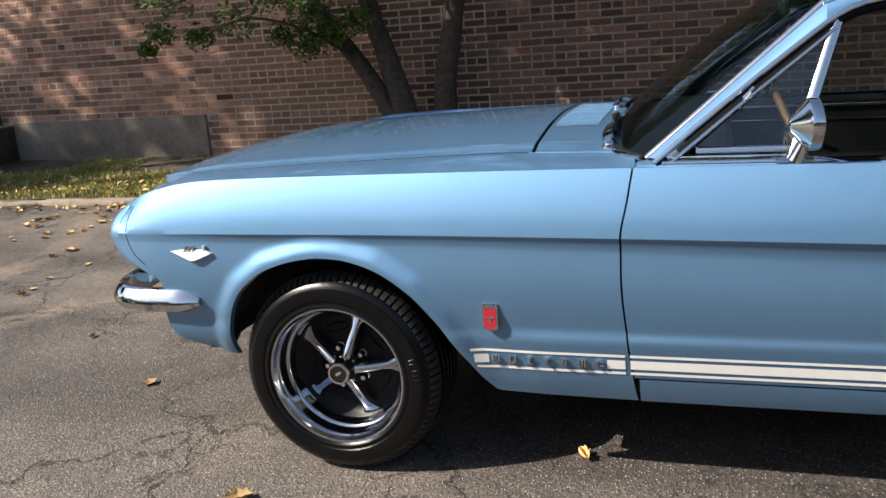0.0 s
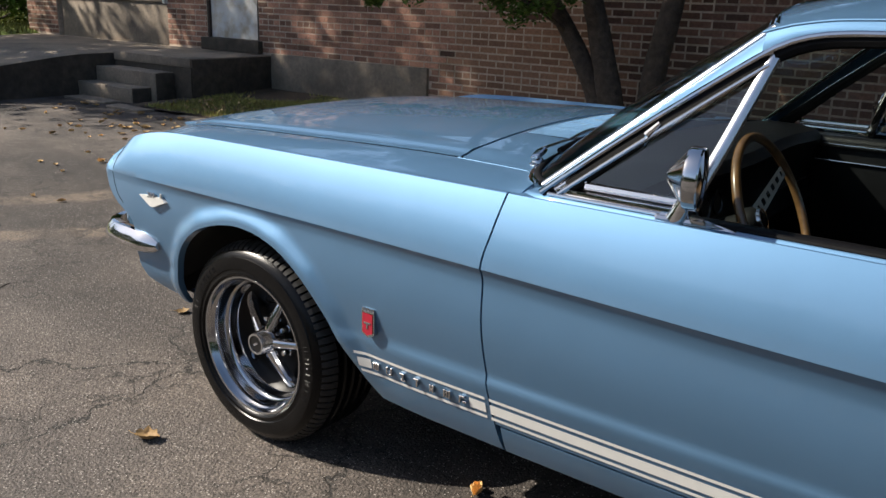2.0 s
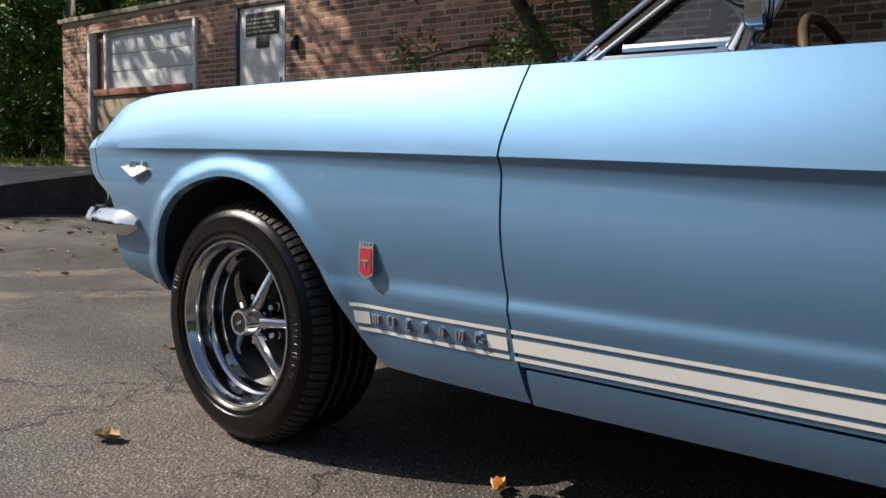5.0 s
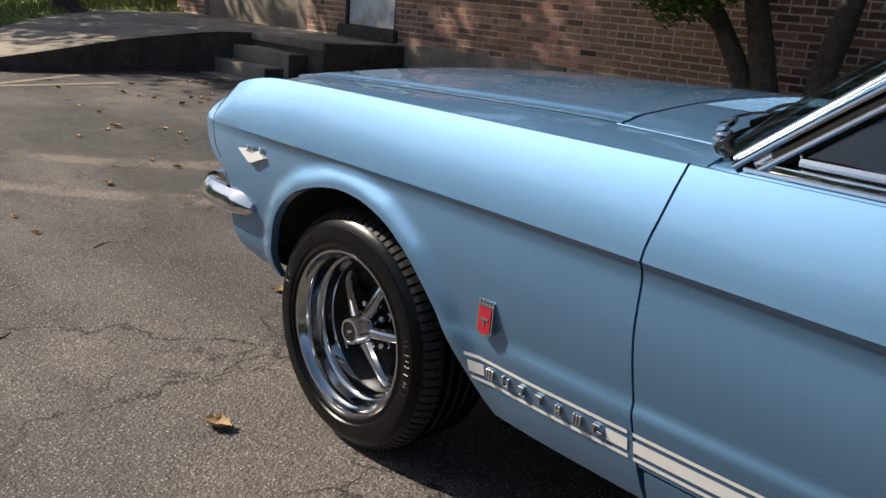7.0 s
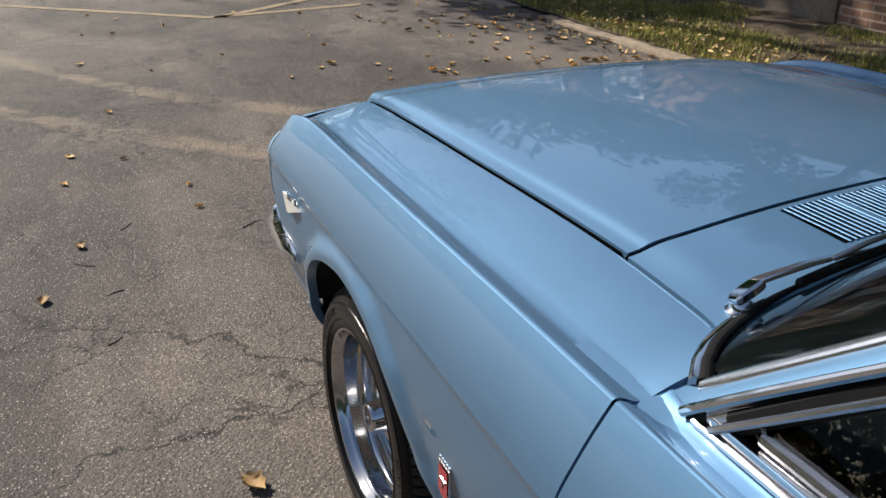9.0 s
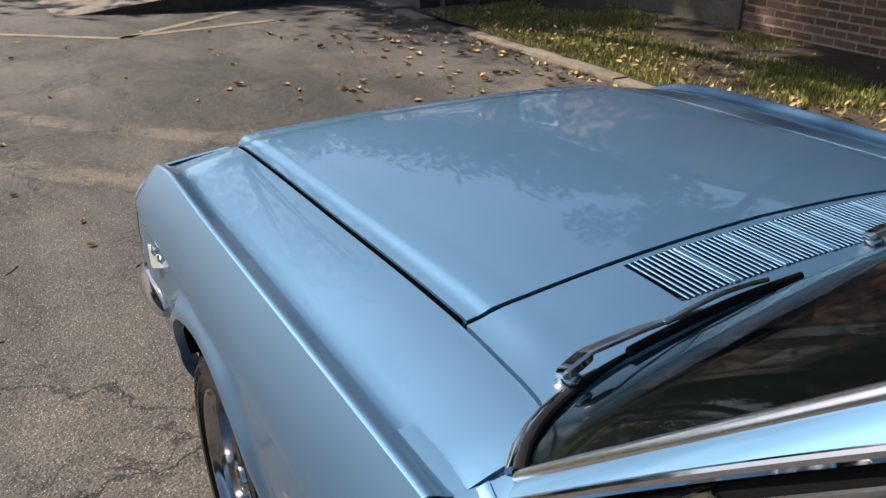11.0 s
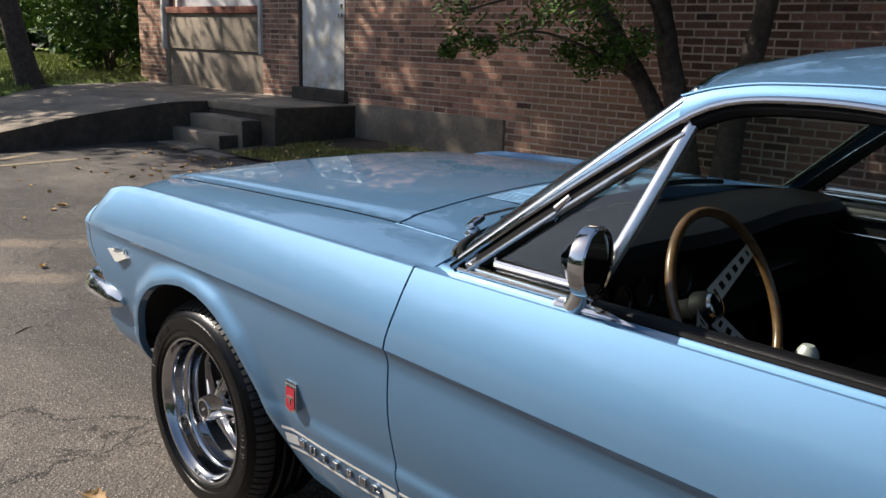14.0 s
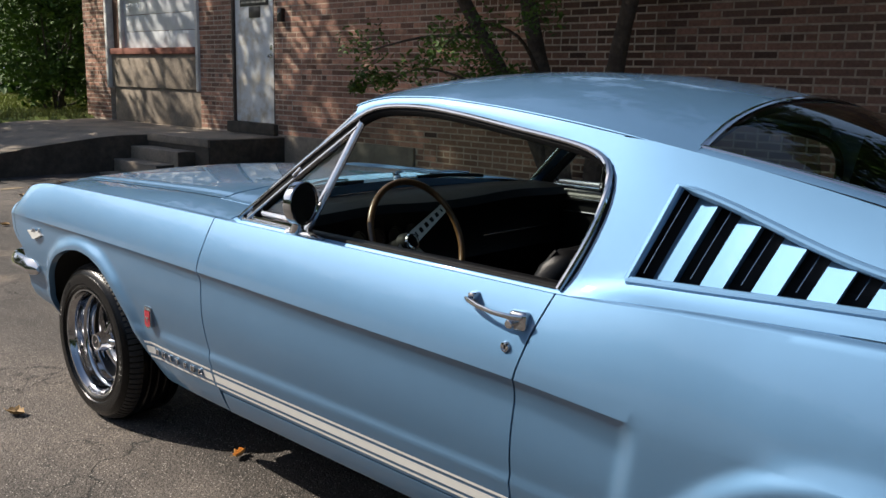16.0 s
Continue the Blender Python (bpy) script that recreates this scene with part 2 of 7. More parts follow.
        bands.append(far.outputs[0])
    rub = nt.nodes.new("ShaderNodeTexNoise")
    rub.inputs["Scale"].default_value, rub.inputs["Detail"].default_value = 3.2, 8
    nt.links.new(co.outputs["Object"], rub.inputs["Vector"])
    rubbed = nt.nodes.new("ShaderNodeMapRange")
    rubbed.inputs["From Min"].default_value, rubbed.inputs["From Max"].default_value = 0.36, 0.62
    rubbed.inputs["To Min"].default_value, rubbed.inputs["To Max"].default_value = 0.15, 0.75
    nt.links.new(rub.outputs[0], rubbed.inputs["Value"])
    dusty = nt.nodes.new("ShaderNodeMix")
    dusty.data_type = "RGBA"
    nt.links.new(calc("MULTIPLY", calc("MAXIMUM", *bands), rubbed.outputs[0]), dusty.inputs["Factor"])
    nt.links.new(swept.outputs[0], dusty.inputs[6])
    dusty.inputs[7].default_value = (0.185, 0.140, 0.105, 1)
    nt.links.new(dusty.outputs[2], dark.inputs[6])
    dark.inputs[7].default_value = (0.018, 0.016, 0.014, 1)
    # stones of many tones
    grit = nt.nodes.new("ShaderNodeTexVoronoi")
    grit.inputs["Scale"].default_value = 190
    nt.links.new(co.outputs["Object"], grit.inputs["Vector"])
    tone = nt.nodes.new("ShaderNodeSeparateColor")
    nt.links.new(grit.outputs["Color"], tone.inputs[0])
    spread_tone = nt.nodes.new("ShaderNodeMapRange")
    spread_tone.inputs["To Min"].default_value, spread_tone.inputs["To Max"].default_value = 0.42, 1.5
    nt.links.new(tone.outputs[0], spread_tone.inputs["Value"])
    speck = nt.nodes.new("ShaderNodeVectorMath")
    speck.operation = "SCALE"
    nt.links.new(dark.outputs[2], speck.inputs[0])
    nt.links.new(spread_tone.outputs[0], speck.inputs["Scale"])
    # pale stones in the binder
    st = nt.nodes.new("ShaderNodeTexVoronoi")
    st.inputs["Scale"].default_value = 120
    nt.links.new(co.outputs["Object"], st.inputs["Vector"])
    pick = nt.nodes.new("ShaderNodeMapRange")
    pick.inputs["From Min"].default_value, pick.inputs["From Max"].default_value = 0.20, 0.34
    pick.inputs["To Min"].default_value, pick.inputs["To Max"].default_value = 0.7, 0
    nt.links.new(st.outputs["Distance"], pick.inputs["Value"])
    rnd = nt.nodes.new("ShaderNodeSeparateColor")
    nt.links.new(st.outputs["Color"], rnd.inputs[0])
    some = nt.nodes.new("ShaderNodeMath")
    some.operation = "GREATER_THAN"
    some.inputs[1].default_value = 0.76
    nt.links.new(rnd.outputs[0], some.inputs[0])
    mul2 = nt.nodes.new("ShaderNodeMath")
    mul2.operation = "MULTIPLY"
    nt.links.new(pick.outputs[0], mul2.inputs[0])
    nt.links.new(some.outputs[0], mul2.inputs[1])
    pale = nt.nodes.new("ShaderNodeMix")
    pale.data_type = "RGBA"
    nt.links.new(mul2.outputs[0], pale.inputs["Factor"])
    nt.links.new(speck.outputs[0], pale.inputs[6])
    pale.inputs[7].default_value = (0.50, 0.455, 0.415, 1)
    nt.links.new(pale.outputs[2], b.inputs["Base Color"])
    fine = nt.nodes.new("ShaderNodeTexNoise")
    fine.inputs["Scale"].default_value, fine.inputs["Detail"].default_value = 260, 2
    nt.links.new(co.outputs["Object"], fine.inputs["Vector"])
    sub = nt.nodes.new("ShaderNodeMath")
    sub.operation = "SUBTRACT"
    nt.links.new(fine.outputs[0], sub.inputs[0])
    nt.links.new(st.outputs["Distance"], sub.inputs[1])
    low = nt.nodes.new("ShaderNodeMath")
    low.operation = "SUBTRACT"
    nt.links.new(sub.outputs[0], low.inputs[0])
    nt.links.new(cracks.outputs[0], low.inputs[1])
    bp = nt.nodes.new("ShaderNodeBump")
    bp.inputs["Strength"].default_value, bp.inputs["Distance"].default_value = 1.0, 0.0032
    nt.links.new(low.outputs[0], bp.inputs["Height"])
    nt.links.new(bp.outputs[0], b.inputs["Normal"])
    return m


def glass_material(name, tint, gloss=1.45):
    """A thin pane: clear with a tint, and a mirror by the angle at which it is met."""
    m = bpy.data.materials.new(name)
    m.use_nodes = True
    nt = m.node_tree
    nt.nodes.remove(nt.nodes["Principled BSDF"])
    clear = nt.nodes.new("ShaderNodeBsdfTransparent")
    clear.inputs[0].default_value = (*tint, 1)
    shine = nt.nodes.new("ShaderNodeBsdfGlossy")
    shine.inputs["Roughness"].default_value = 0.01
    facing = nt.nodes.new("ShaderNodeLayerWeight")
    facing.inputs["Blend"].default_value = 0.5
    power = nt.nodes.new("ShaderNodeMath")
    power.operation = "POWER"
    power.inputs[1].default_value = 5.0
    nt.links.new(facing.outputs["Facing"], power.inputs[0])
    fr = nt.nodes.new("ShaderNodeMath")
    fr.operation = "MULTIPLY_ADD"
    f0 = ((gloss - 1) / (gloss + 1)) ** 2
    fr.inputs[1].default_value, fr.inputs[2].default_value = 1 - f0, f0
    nt.links.new(power.outputs[0], fr.inputs[0])
    mix = nt.nodes.new("ShaderNodeMixShader")
    nt.links.new(fr.outputs[0], mix.inputs[0])
    nt.links.new(clear.outputs[0], mix.inputs[1])
    nt.links.new(shine.outputs[0], mix.inputs[2])
    nt.links.new(mix.outputs[0], nt.nodes["Material Output"].inputs[0])
    return m


M_PAINT = paint_material()
M_CHROME = material("chrome", (0.60, 0.605, 0.62), rough=0.06, metal=1.0, grain=0.03, scale=8)
M_RIM = material("polished_rim", (0.47, 0.475, 0.49), rough=0.09, metal=1.0, grain=0.05, scale=30)
M_STEEL = material("brushed_steel", (0.60, 0.60, 0.615), rough=0.19, metal=1.0, grain=0.06, scale=60)
M_BLACK = material("black_enamel", (0.006, 0.006, 0.007), rough=0.28, grain=0.15, scale=20)
M_RECESS = material("black_wheel_paint", (0.003, 0.003, 0.0032), rough=0.42, grain=0.2, scale=30, specular_ior_level=0.2)
M_DARK = material("dark_underbody", (0.012, 0.012, 0.012), rough=0.9, grain=0.3, scale=10)
M_RUBBER = material("tyre_rubber", (0.0025, 0.0025, 0.0028), rough=0.26, grain=0.2, scale=30, bump=0.0004, bump_scale=300, specular_ior_level=0.24)
M_TREAD = material("tread_rubber", (0.022, 0.021, 0.020), rough=0.55, grain=0.3, scale=40, bump=0.0004, bump_scale=300, specular_ior_level=0.35)
M_SEAL = material("black_rubber_seal", (0.006, 0.006, 0.0065), rough=0.6, grain=0.2, scale=40, specular_ior_level=0.12)
# lightless black for the shade inside the hood and cowl gaps
M_GAP_SHADE = material("black_gap_shade", (0.002, 0.002, 0.002), rough=1.0, grain=0.2, scale=40, specular_ior_level=0.0)
M_VINYL = material("black_vinyl", (0.0045, 0.0045, 0.0052), rough=0.36, grain=0.2, scale=30, bump=0.0005, bump_scale=500, specular_ior_level=0.22)
M_WOOD = material("walnut_rim", (0.12, 0.062, 0.026), rough=0.3, coat=0.6, grain=0.35, scale=45)
M_ALU = material("satin_aluminium", (0.62, 0.61, 0.58), rough=0.42, metal=0.55, grain=0.06, scale=60)
M_STRIPE = material("white_stripe", (0.80, 0.79, 0.75), rough=0.4, grain=0.03, scale=30)
M_RED = material("red_enamel", (0.36, 0.012, 0.03), rough=0.25, coat=0.8, grain=0.05, scale=60)
M_GLASS = glass_material("tinted_glass", (0.74, 0.84, 0.77))
M_GLASS_SIDE = glass_material("tinted_side_glass", (0.52, 0.60, 0.56))
M_GLASS_CLEAR = glass_material("clear_glass", (0.74, 0.80, 0.80), 1.82)
M_MIRROR = material("mirror_silver", (0.9, 0.9, 0.9), rough=0.01, metal=1.0)
M_CARPET = material("black_carpet", (0.02, 0.02, 0.022), rough=1.0, grain=0.4, scale=200)
M_ASPHALT = asphalt_material()
M_CONCRETE = material("old_concrete", (0.28, 0.228, 0.175), rough=0.9, grain=0.18, scale=30, stains=0.75, stain_scale=1.6,
                      stain_colour=(0.10, 0.085, 0.07), bump=0.003, bump_scale=60)
# concrete with grime, darkened further for the shade on sunless side faces
M_GRIME_SHADE = material("grimy_shaded_concrete", (0.085, 0.070, 0.055), rough=0.95, grain=0.3, scale=12, stains=0.6, stain_scale=2.5, stain_colour=(0.035, 0.03, 0.024), bump=0.004, bump_scale=40)
M_KERB = material("kerb_concrete", (0.25, 0.20, 0.148), rough=0.92, grain=0.25, scale=25, stains=0.5, stain_scale=3.0, bump=0.004, bump_scale=50)
M_MORTAR = material("mortar", (0.56, 0.455, 0.355), rough=0.95, grain=0.2, scale=25, stains=0.5, stain_scale=1.2, bump=0.003, bump_scale=90)
# mortar with the shade under the tree mixed into its colour
M_MORTAR_SHADED = material("shaded_mortar", (0.34, 0.262, 0.200), rough=0.95, grain=0.25, scale=25, stains=0.5, stain_scale=1.2, bump=0.003, bump_scale=90)
M_BRICK = material("brick_single", (0.36, 0.188, 0.130), rough=0.9, grain=0.28, scale=35, stains=0.55, stain_scale=2.6,
                   stain_colour=(0.10, 0.068, 0.054), bump=0.003, bump_scale=120, spread=0.55, pieces="object")
# bricks of the right stretch, the tree's shade lowered into their tone
M_BRICKS_SHADED = material("brick_courses", (0.165, 0.085, 0.059), rough=0.9, grain=0.28, scale=35, stains=0.55, stain_scale=1.3,
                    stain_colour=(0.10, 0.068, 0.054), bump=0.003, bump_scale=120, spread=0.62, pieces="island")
M_BRICKS_WORN = material("brick_worn", (0.36, 0.188, 0.130), rough=0.9, grain=0.28, scale=35, stains=0.55, stain_scale=1.3,
                    stain_colour=(0.10, 0.068, 0.054), bump=0.003, bump_scale=120, spread=0.55, pieces="island")
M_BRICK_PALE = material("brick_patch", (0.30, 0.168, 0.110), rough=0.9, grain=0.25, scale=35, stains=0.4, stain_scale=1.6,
                        stain_colour=(0.2, 0.11, 0.075), bump=0.003, bump_scale=120, spread=0.3, pieces="island")
M_WHITE = material("weathered_white_paint", (0.78, 0.79, 0.79), rough=0.6, grain=0.05, scale=12, stains=0.85, stain_scale=4.5,
                   stain_colour=(0.52, 0.43, 0.29), bump=0.001, bump_scale=60)
M_BROWN = material("brown_door_steel", (0.06, 0.042, 0.034), rough=0.7, grain=0.3, scale=20)
M_WHITE_TRIM = material("white_frame_paint", (0.72, 0.71, 0.68), rough=0.6, grain=0.08, scale=20, stains=0.4, stain_scale=6)
M_SHUTTER = material("grey_white_boards", (0.66, 0.68, 0.70), rough=0.55, grain=0.06, scale=10, stains=0.3, stain_scale=2.0)
M_RUST = material("rusty_lintel", (0.24, 0.085, 0.055), rough=0.85, grain=0.3, scale=25, stains=0.4, stain_scale=5)
M_SIGN = material("black_sign", (0.012, 0.012, 0.014), rough=0.4, grain=0.1, scale=10)
M_SIGN_INK = material("sign_lettering", (0.35, 0.34, 0.30), rough=0.5)
M_SOIL = material("soil", (0.075, 0.055, 0.035), rough=1.0, grain=0.4, scale=30, stains=0.5, stain_scale=2.5, bump=0.01, bump_scale=25)
M_GRASS = material("grass_blades", (0.20, 0.215, 0.048), rough=0.8, pieces="island", spread=0.5, grain=0.25, scale=1.5)
M_BED_GRASS = material("yellowing_grass", (0.31, 0.295, 0.075), rough=0.8, pieces="island", spread=0.5, grain=0.3, scale=2.5)
M_LAWN = material("lawn_soil", (0.14, 0.19, 0.035), rough=1.0, grain=0.4, scale=6, bump=0.01, bump_scale=20)
M_BARK = material("bark", (0.075, 0.058, 0.046), rough=0.95, grain=0.4, scale=18, stains=0.5, stain_scale=6, bump=0.02, bump_scale=28)
M_LEAF = material("green_leaves", (0.075, 0.135, 0.026), rough=0.6, specular_ior_level=0.2, pieces="island", spread=0.5)
M_LEAF_FAR = material("far_leaves", (0.04, 0.08, 0.018), rough=0.6, specular_ior_level=0.15, pieces="island", spread=0.5)
M_DRY = material("dry_leaf", (0.50, 0.315, 0.125), rough=0.7, grain=0.3, scale=60, pieces="object", spread=0.55)
M_DRY_MANY = material("dry_leaves", (0.42, 0.285, 0.125), rough=0.8, pieces="island", spread=0.6)
M_YELLOW = material("worn_yellow_line", (0.25, 0.19, 0.115), rough=0.85, grain=0.4, scale=50, stains=0.9, stain_scale=5, stain_colour=(0.10, 0.088, 0.075))
M_FENCE = material("grey_pickets", (0.20, 0.18, 0.15), rough=0.9, grain=0.3, scale=20)
for leafy in (M_LEAF, M_LEAF_FAR, M_GRASS):
    leafy.node_tree.nodes["Principled BSDF"].inputs["Transmission Weight"].default_value = 0.0
    leafy.node_tree.nodes["Principled BSDF"].inputs["Subsurface Weight"].default_value = 0.0

# ---------------------------------------------------------------- the ground
def sheet(name, mat, pts, label, category, z=None, kind="structure"):
    bm = bmesh.new()
    bm.faces.new([bm.verts.new((p[0], p[1], p[2] if len(p) > 2 else z)) for p in pts])
    return tagged(part(name, bm, mat, smooth=0), label, category, kind=kind)


WALL_Y = 4.95                                          # the face of the brick wall
KERB_Y = 3.0
sheet("ground", M_ASPHALT, [(-400, -400), (400, -400), (400, 400), (-400, 400)],
      "worn grey-brown asphalt of a parking lot with fine cracks", "ground", 0.0)


def bed_height(x, y):
    """The planted strip rises a little from the kerb to the wall."""
    return 0.03 + 0.07 * step(KERB_Y, WALL_Y, y) + 0.012 * noise.noise((x * 1.7, y * 1.7, 0))


def strip():
    xs = [-6.75 + 0.25 * i for i in range(76)]
    ys = [KERB_Y + 0.06 + (WALL_Y + 0.05 - KERB_Y - 0.06) * j / 10 for j in range(11)]
    return part("grass_bed", grid([[(x, y, bed_height(x, y)) for y in ys] for x in xs]), M_SOIL)


tagged(strip(), "shaded soil bed with patchy grass along the brick wall", "grass bed", kind="structure")
rise = ip((-6.0, 0.0), (-0.3, 0.0), (0.4, 0.09), (1.5, 0.27), (2.6, 0.42), (3.4, 0.49), (4.95, 0.50), (30.0, 0.52))


lawn_edge = ip((-6.0, -30.0), (-0.5, -15.0), (0.4, -10.6), (1.1, -10.0), (1.76, -10.7), (2.5, -11.3), (3.2, -11.75), (4.1, -11.9), (5.2, -12.3), (30.0, -12.3))


def lawn_z(x, y):
    """The lawn lies a hand's width proud of the ramp's far edge."""
    return max(rise(y), 0.45 * step(-15, -17, x)) - 0.03 + 0.075 * step(lawn_edge(y) + 0.1, lawn_edge(y) - 0.15, x)


LAWN_X = list(np.linspace(-36, -16, 24)) + list(np.linspace(-15.8, -9.5, 64))
tagged(part("lawn", grid([[(x, y, lawn_z(x, y)) for y in np.linspace(-5, 28, 120)] for x in LAWN_X]), M_LAWN),
       "sunlit green lawn beyond the concrete ramp", "lawn", kind="structure")


def kerb():
    """A low worn kerb in lengths, each slightly out of line."""
    base = thing("kerb", "low worn concrete kerb edging the grass", "kerb", kind="structure")
    rnd = random.Random(3)
    x = -5.75
    while x < 12:
        w = 1.2
        bm = box((x, KERB_Y - 0.07, -0.05), (x + w - 0.012, KERB_Y + 0.08, 0.026 + rnd.uniform(-0.008, 0.008)), 0.014)
        for v in bm.verts:
            v.co.y += rnd.uniform(-0.004, 0.004) + 0.012 * math.sin(x)
        part("kerb_stone", bm, M_KERB, base)
        x += w


kerb()


def yellow_lines():
    for a, b in (((-6.80, 0.10), (-7.72, 1.45)), ((-6.84, 0.10), (-7.05, 1.62)), ((-8.6, -2.2), (-6.80, 0.10))):
        a, b = Vector((*a, 0)), Vector((*b, 0))
        side = (b - a).normalized().cross(Vector((0, 0, 1))) * 0.05
        bm = bmesh.new()
        n = 14
        add_grid(bm, [[lerp(a, b, i / n) + side * k * (1 + 0.12 * math.sin(i * 2.1 + k)) + Vector((0, 0, 0.004)) for k in (-1, 1)] for i in range(n + 1)])
        tagged(part("painted_line", bm, M_YELLOW, smooth=0), "faded yellow parking line painted on asphalt", "road marking", "parking lines", "structure")


yellow_lines()


# ---------------------------------------------------------------- ramp, steps, platform
RAMP_X = -8.14                                         # its side face
PLAT_Z = 0.50


def ramp():
    """A cast concrete ramp that climbs to the doors, its bare side coloured dark for grime and shade."""
    ys = list(np.linspace(-0.28, 3.6, 24)) + [4.95]
    edge = ip((-0.3, -8.42), (0.6, -8.10), (1.2, -8.02), (2.2, RAMP_X), (5.0, RAMP_X))
    xs = [0, 0.05, 0.4, 0.8, 1.2, 1.6, 2.0, 2.4, 3.4, 4.6, 6.5]
    rows, face = [], []
    for y in ys:
        z = rise(y)
        rows.append([(edge(y) - x, y - 0.06 * x * (1 - step(0, 2.5, y)), z + (0.0 if x else -0.012) + 0.010 * noise.noise((x * 1.5, y * 1.5, 3))) for x in xs])
        face.append([(edge(y) + 0.004 + 0.008 * noise.noise((y * 3, k, 8)), y, lerp(-0.05, z - 0.012, k / 4)) for k in range(5)])
    base = thing("ramp", "broad weathered concrete ramp with a side wall coloured for grime and shade", "ramp", kind="structure")
    part("ramp_deck", grid(rows), M_CONCRETE, base, smooth=25)
    part("side_wall", grid(face), M_GRIME_SHADE, base, "concrete side wall, its grime and shade in one dark colour")


ramp()


def steps():
    base = thing("steps", "two worn concrete steps with chipped edges beside the ramp", "steps", (-7.2, 3.3, 0), kind="structure")
    for k in range(2):
        y0 = 3.24 + 0.25 * k
        z1 = 0.168 * (k + 1)
        end = 0.20 + 0.10 * k
        # the step ends take the colour with shade in it
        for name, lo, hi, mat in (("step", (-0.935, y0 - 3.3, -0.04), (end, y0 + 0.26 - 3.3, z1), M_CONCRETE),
                                  ("step_end", (end + 0.004, y0 - 3.295, -0.04), (end + 0.010, y0 + 0.25 - 3.3, z1 - 0.01), M_GRIME_SHADE)):
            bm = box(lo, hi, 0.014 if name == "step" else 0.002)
            bmesh.ops.subdivide_edges(bm, edges=[e for e in bm.edges if e.calc_length() > 0.2], cuts=6)
            for v in bm.verts:
                n = noise.noise((v.co.x * 4, v.co.y * 5, k))
                v.co.z += 0.010 * n if v.co.z > 0 else 0
                v.co.y += 0.012 * n
            part(name, bm, mat, base)


steps()
for lo, hi in (((-7.95, 2.96, -0.02), (-7.12, 3.20, 0.022)), ((-6.92, 2.86, -0.02), (-6.30, 3.04, 0.026))):
    bm = box(lo, hi, 0.012)
    bmesh.ops.subdivide_edges(bm, edges=[e for e in bm.edges if e.calc_length() > 0.1], cuts=5)
    for v in bm.verts:
        v.co += Vector((noise.noise(v.co * 5), noise.noise(v.co * 5 + Vector((4, 0, 0))), 0.15 * noise.noise(v.co * 7))) * 0.03
    tagged(part("paving_slab", bm, M_CONCRETE), "broken flat concrete slab at the foot of the steps", "slab", "broken slabs")
plat = thing("platform", "weathered concrete landing in front of the metal door", "landing", kind="structure")
part("landing_slab", box((RAMP_X + 0.01, 3.74, 0.40), (-6.58, WALL_Y + 0.1, PLAT_Z + 0.004), 0.012), M_CONCRETE, plat)
# base and skirt: the landing's shaded sides, shade included in the colour
part("landing_base", box((RAMP_X + 0.01, 3.75, -0.05), (-6.585, WALL_Y + 0.1, 0.398), 0.004), M_GRIME_SHADE, plat, "concrete base, its grime and shade in one dark colour")
part("landing_skirt", box((-6.579, 3.77, -0.05), (-6.572, WALL_Y + 0.1, PLAT_Z - 0.01), 0.002), M_GRIME_SHADE, plat)

# ---------------------------------------------------------------- the brick building
WALL_TOP = 2.83
DOOR = (-7.83, -6.80, 0.66, 2.70)                      # x, x, z, z of the opening
BAY = (-11.62, -8.70, 0.50, 2.62)
WALL_L, WALL_R = -12.55, 26.0


def wall():
    """The mortar core with its two openings through it; bricks stand proud of it."""
    xs = [WALL_L, BAY[0], BAY[1], DOOR[0], DOOR[1], -1.0, WALL_R]
    zs = [-0.1, BAY[2], DOOR[2], BAY[3], DOOR[3], WALL_TOP]
    bm = bmesh.new()
    for i in range(6):
        for j in range(5):
            x, z = (xs[i] + xs[i + 1]) / 2, (zs[j] + zs[j + 1]) / 2
            if any(o[0] < x < o[1] and o[2] < z < o[3] for o in (DOOR, BAY)):
                continue
            add_box(bm, (xs[i], WALL_Y + 0.0005, zs[j]), (xs[i + 1], WALL_Y + 0.30, zs[j + 1]))
    bmesh.ops.remove_doubles(bm, verts=bm.verts, dist=1e-4)
    ob = part("wall_brick", bm, M_MORTAR, smooth=0)
    ob.data.materials.append(M_MORTAR_SHADED)
    # right of x = -1 the mortar is the shade-darkened one
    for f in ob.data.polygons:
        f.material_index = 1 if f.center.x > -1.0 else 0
    return tagged(ob, "old brown brick wall with uneven tones and pale mortar", "wall", kind="structure")


WALL = wall()
tagged(part("wall_end", box((WALL_L + 0.005, WALL_Y + 0.305, -0.1), (WALL_L + 0.30, 16, WALL_TOP)), M_BRICKS_SHADED, smooth=0),
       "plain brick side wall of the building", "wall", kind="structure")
tagged(part("wall_back", box((WALL_L + 0.31, 15.7, -0.1), (WALL_R, 16, WALL_TOP)), M_BRICKS_SHADED, smooth=0), "plain brick rear wall", "wall", kind="structure")
tagged(part("roof_slab", box((WALL_L - 0.05, WALL_Y - 0.06, WALL_TOP + 0.004), (WALL_R, 16.1, WALL_TOP + 0.075), 0.012), M_CONCRETE), "flat roof with a concrete coping", "roof", kind="structure")
tagged(part("foundation", box((-6.56, WALL_Y - 0.035, -0.05), (-4.06, WALL_Y + 0.02, 0.525), 0.012), M_CONCRETE), "grey concrete footing at the base of the brick wall", "foundation", kind="structure")


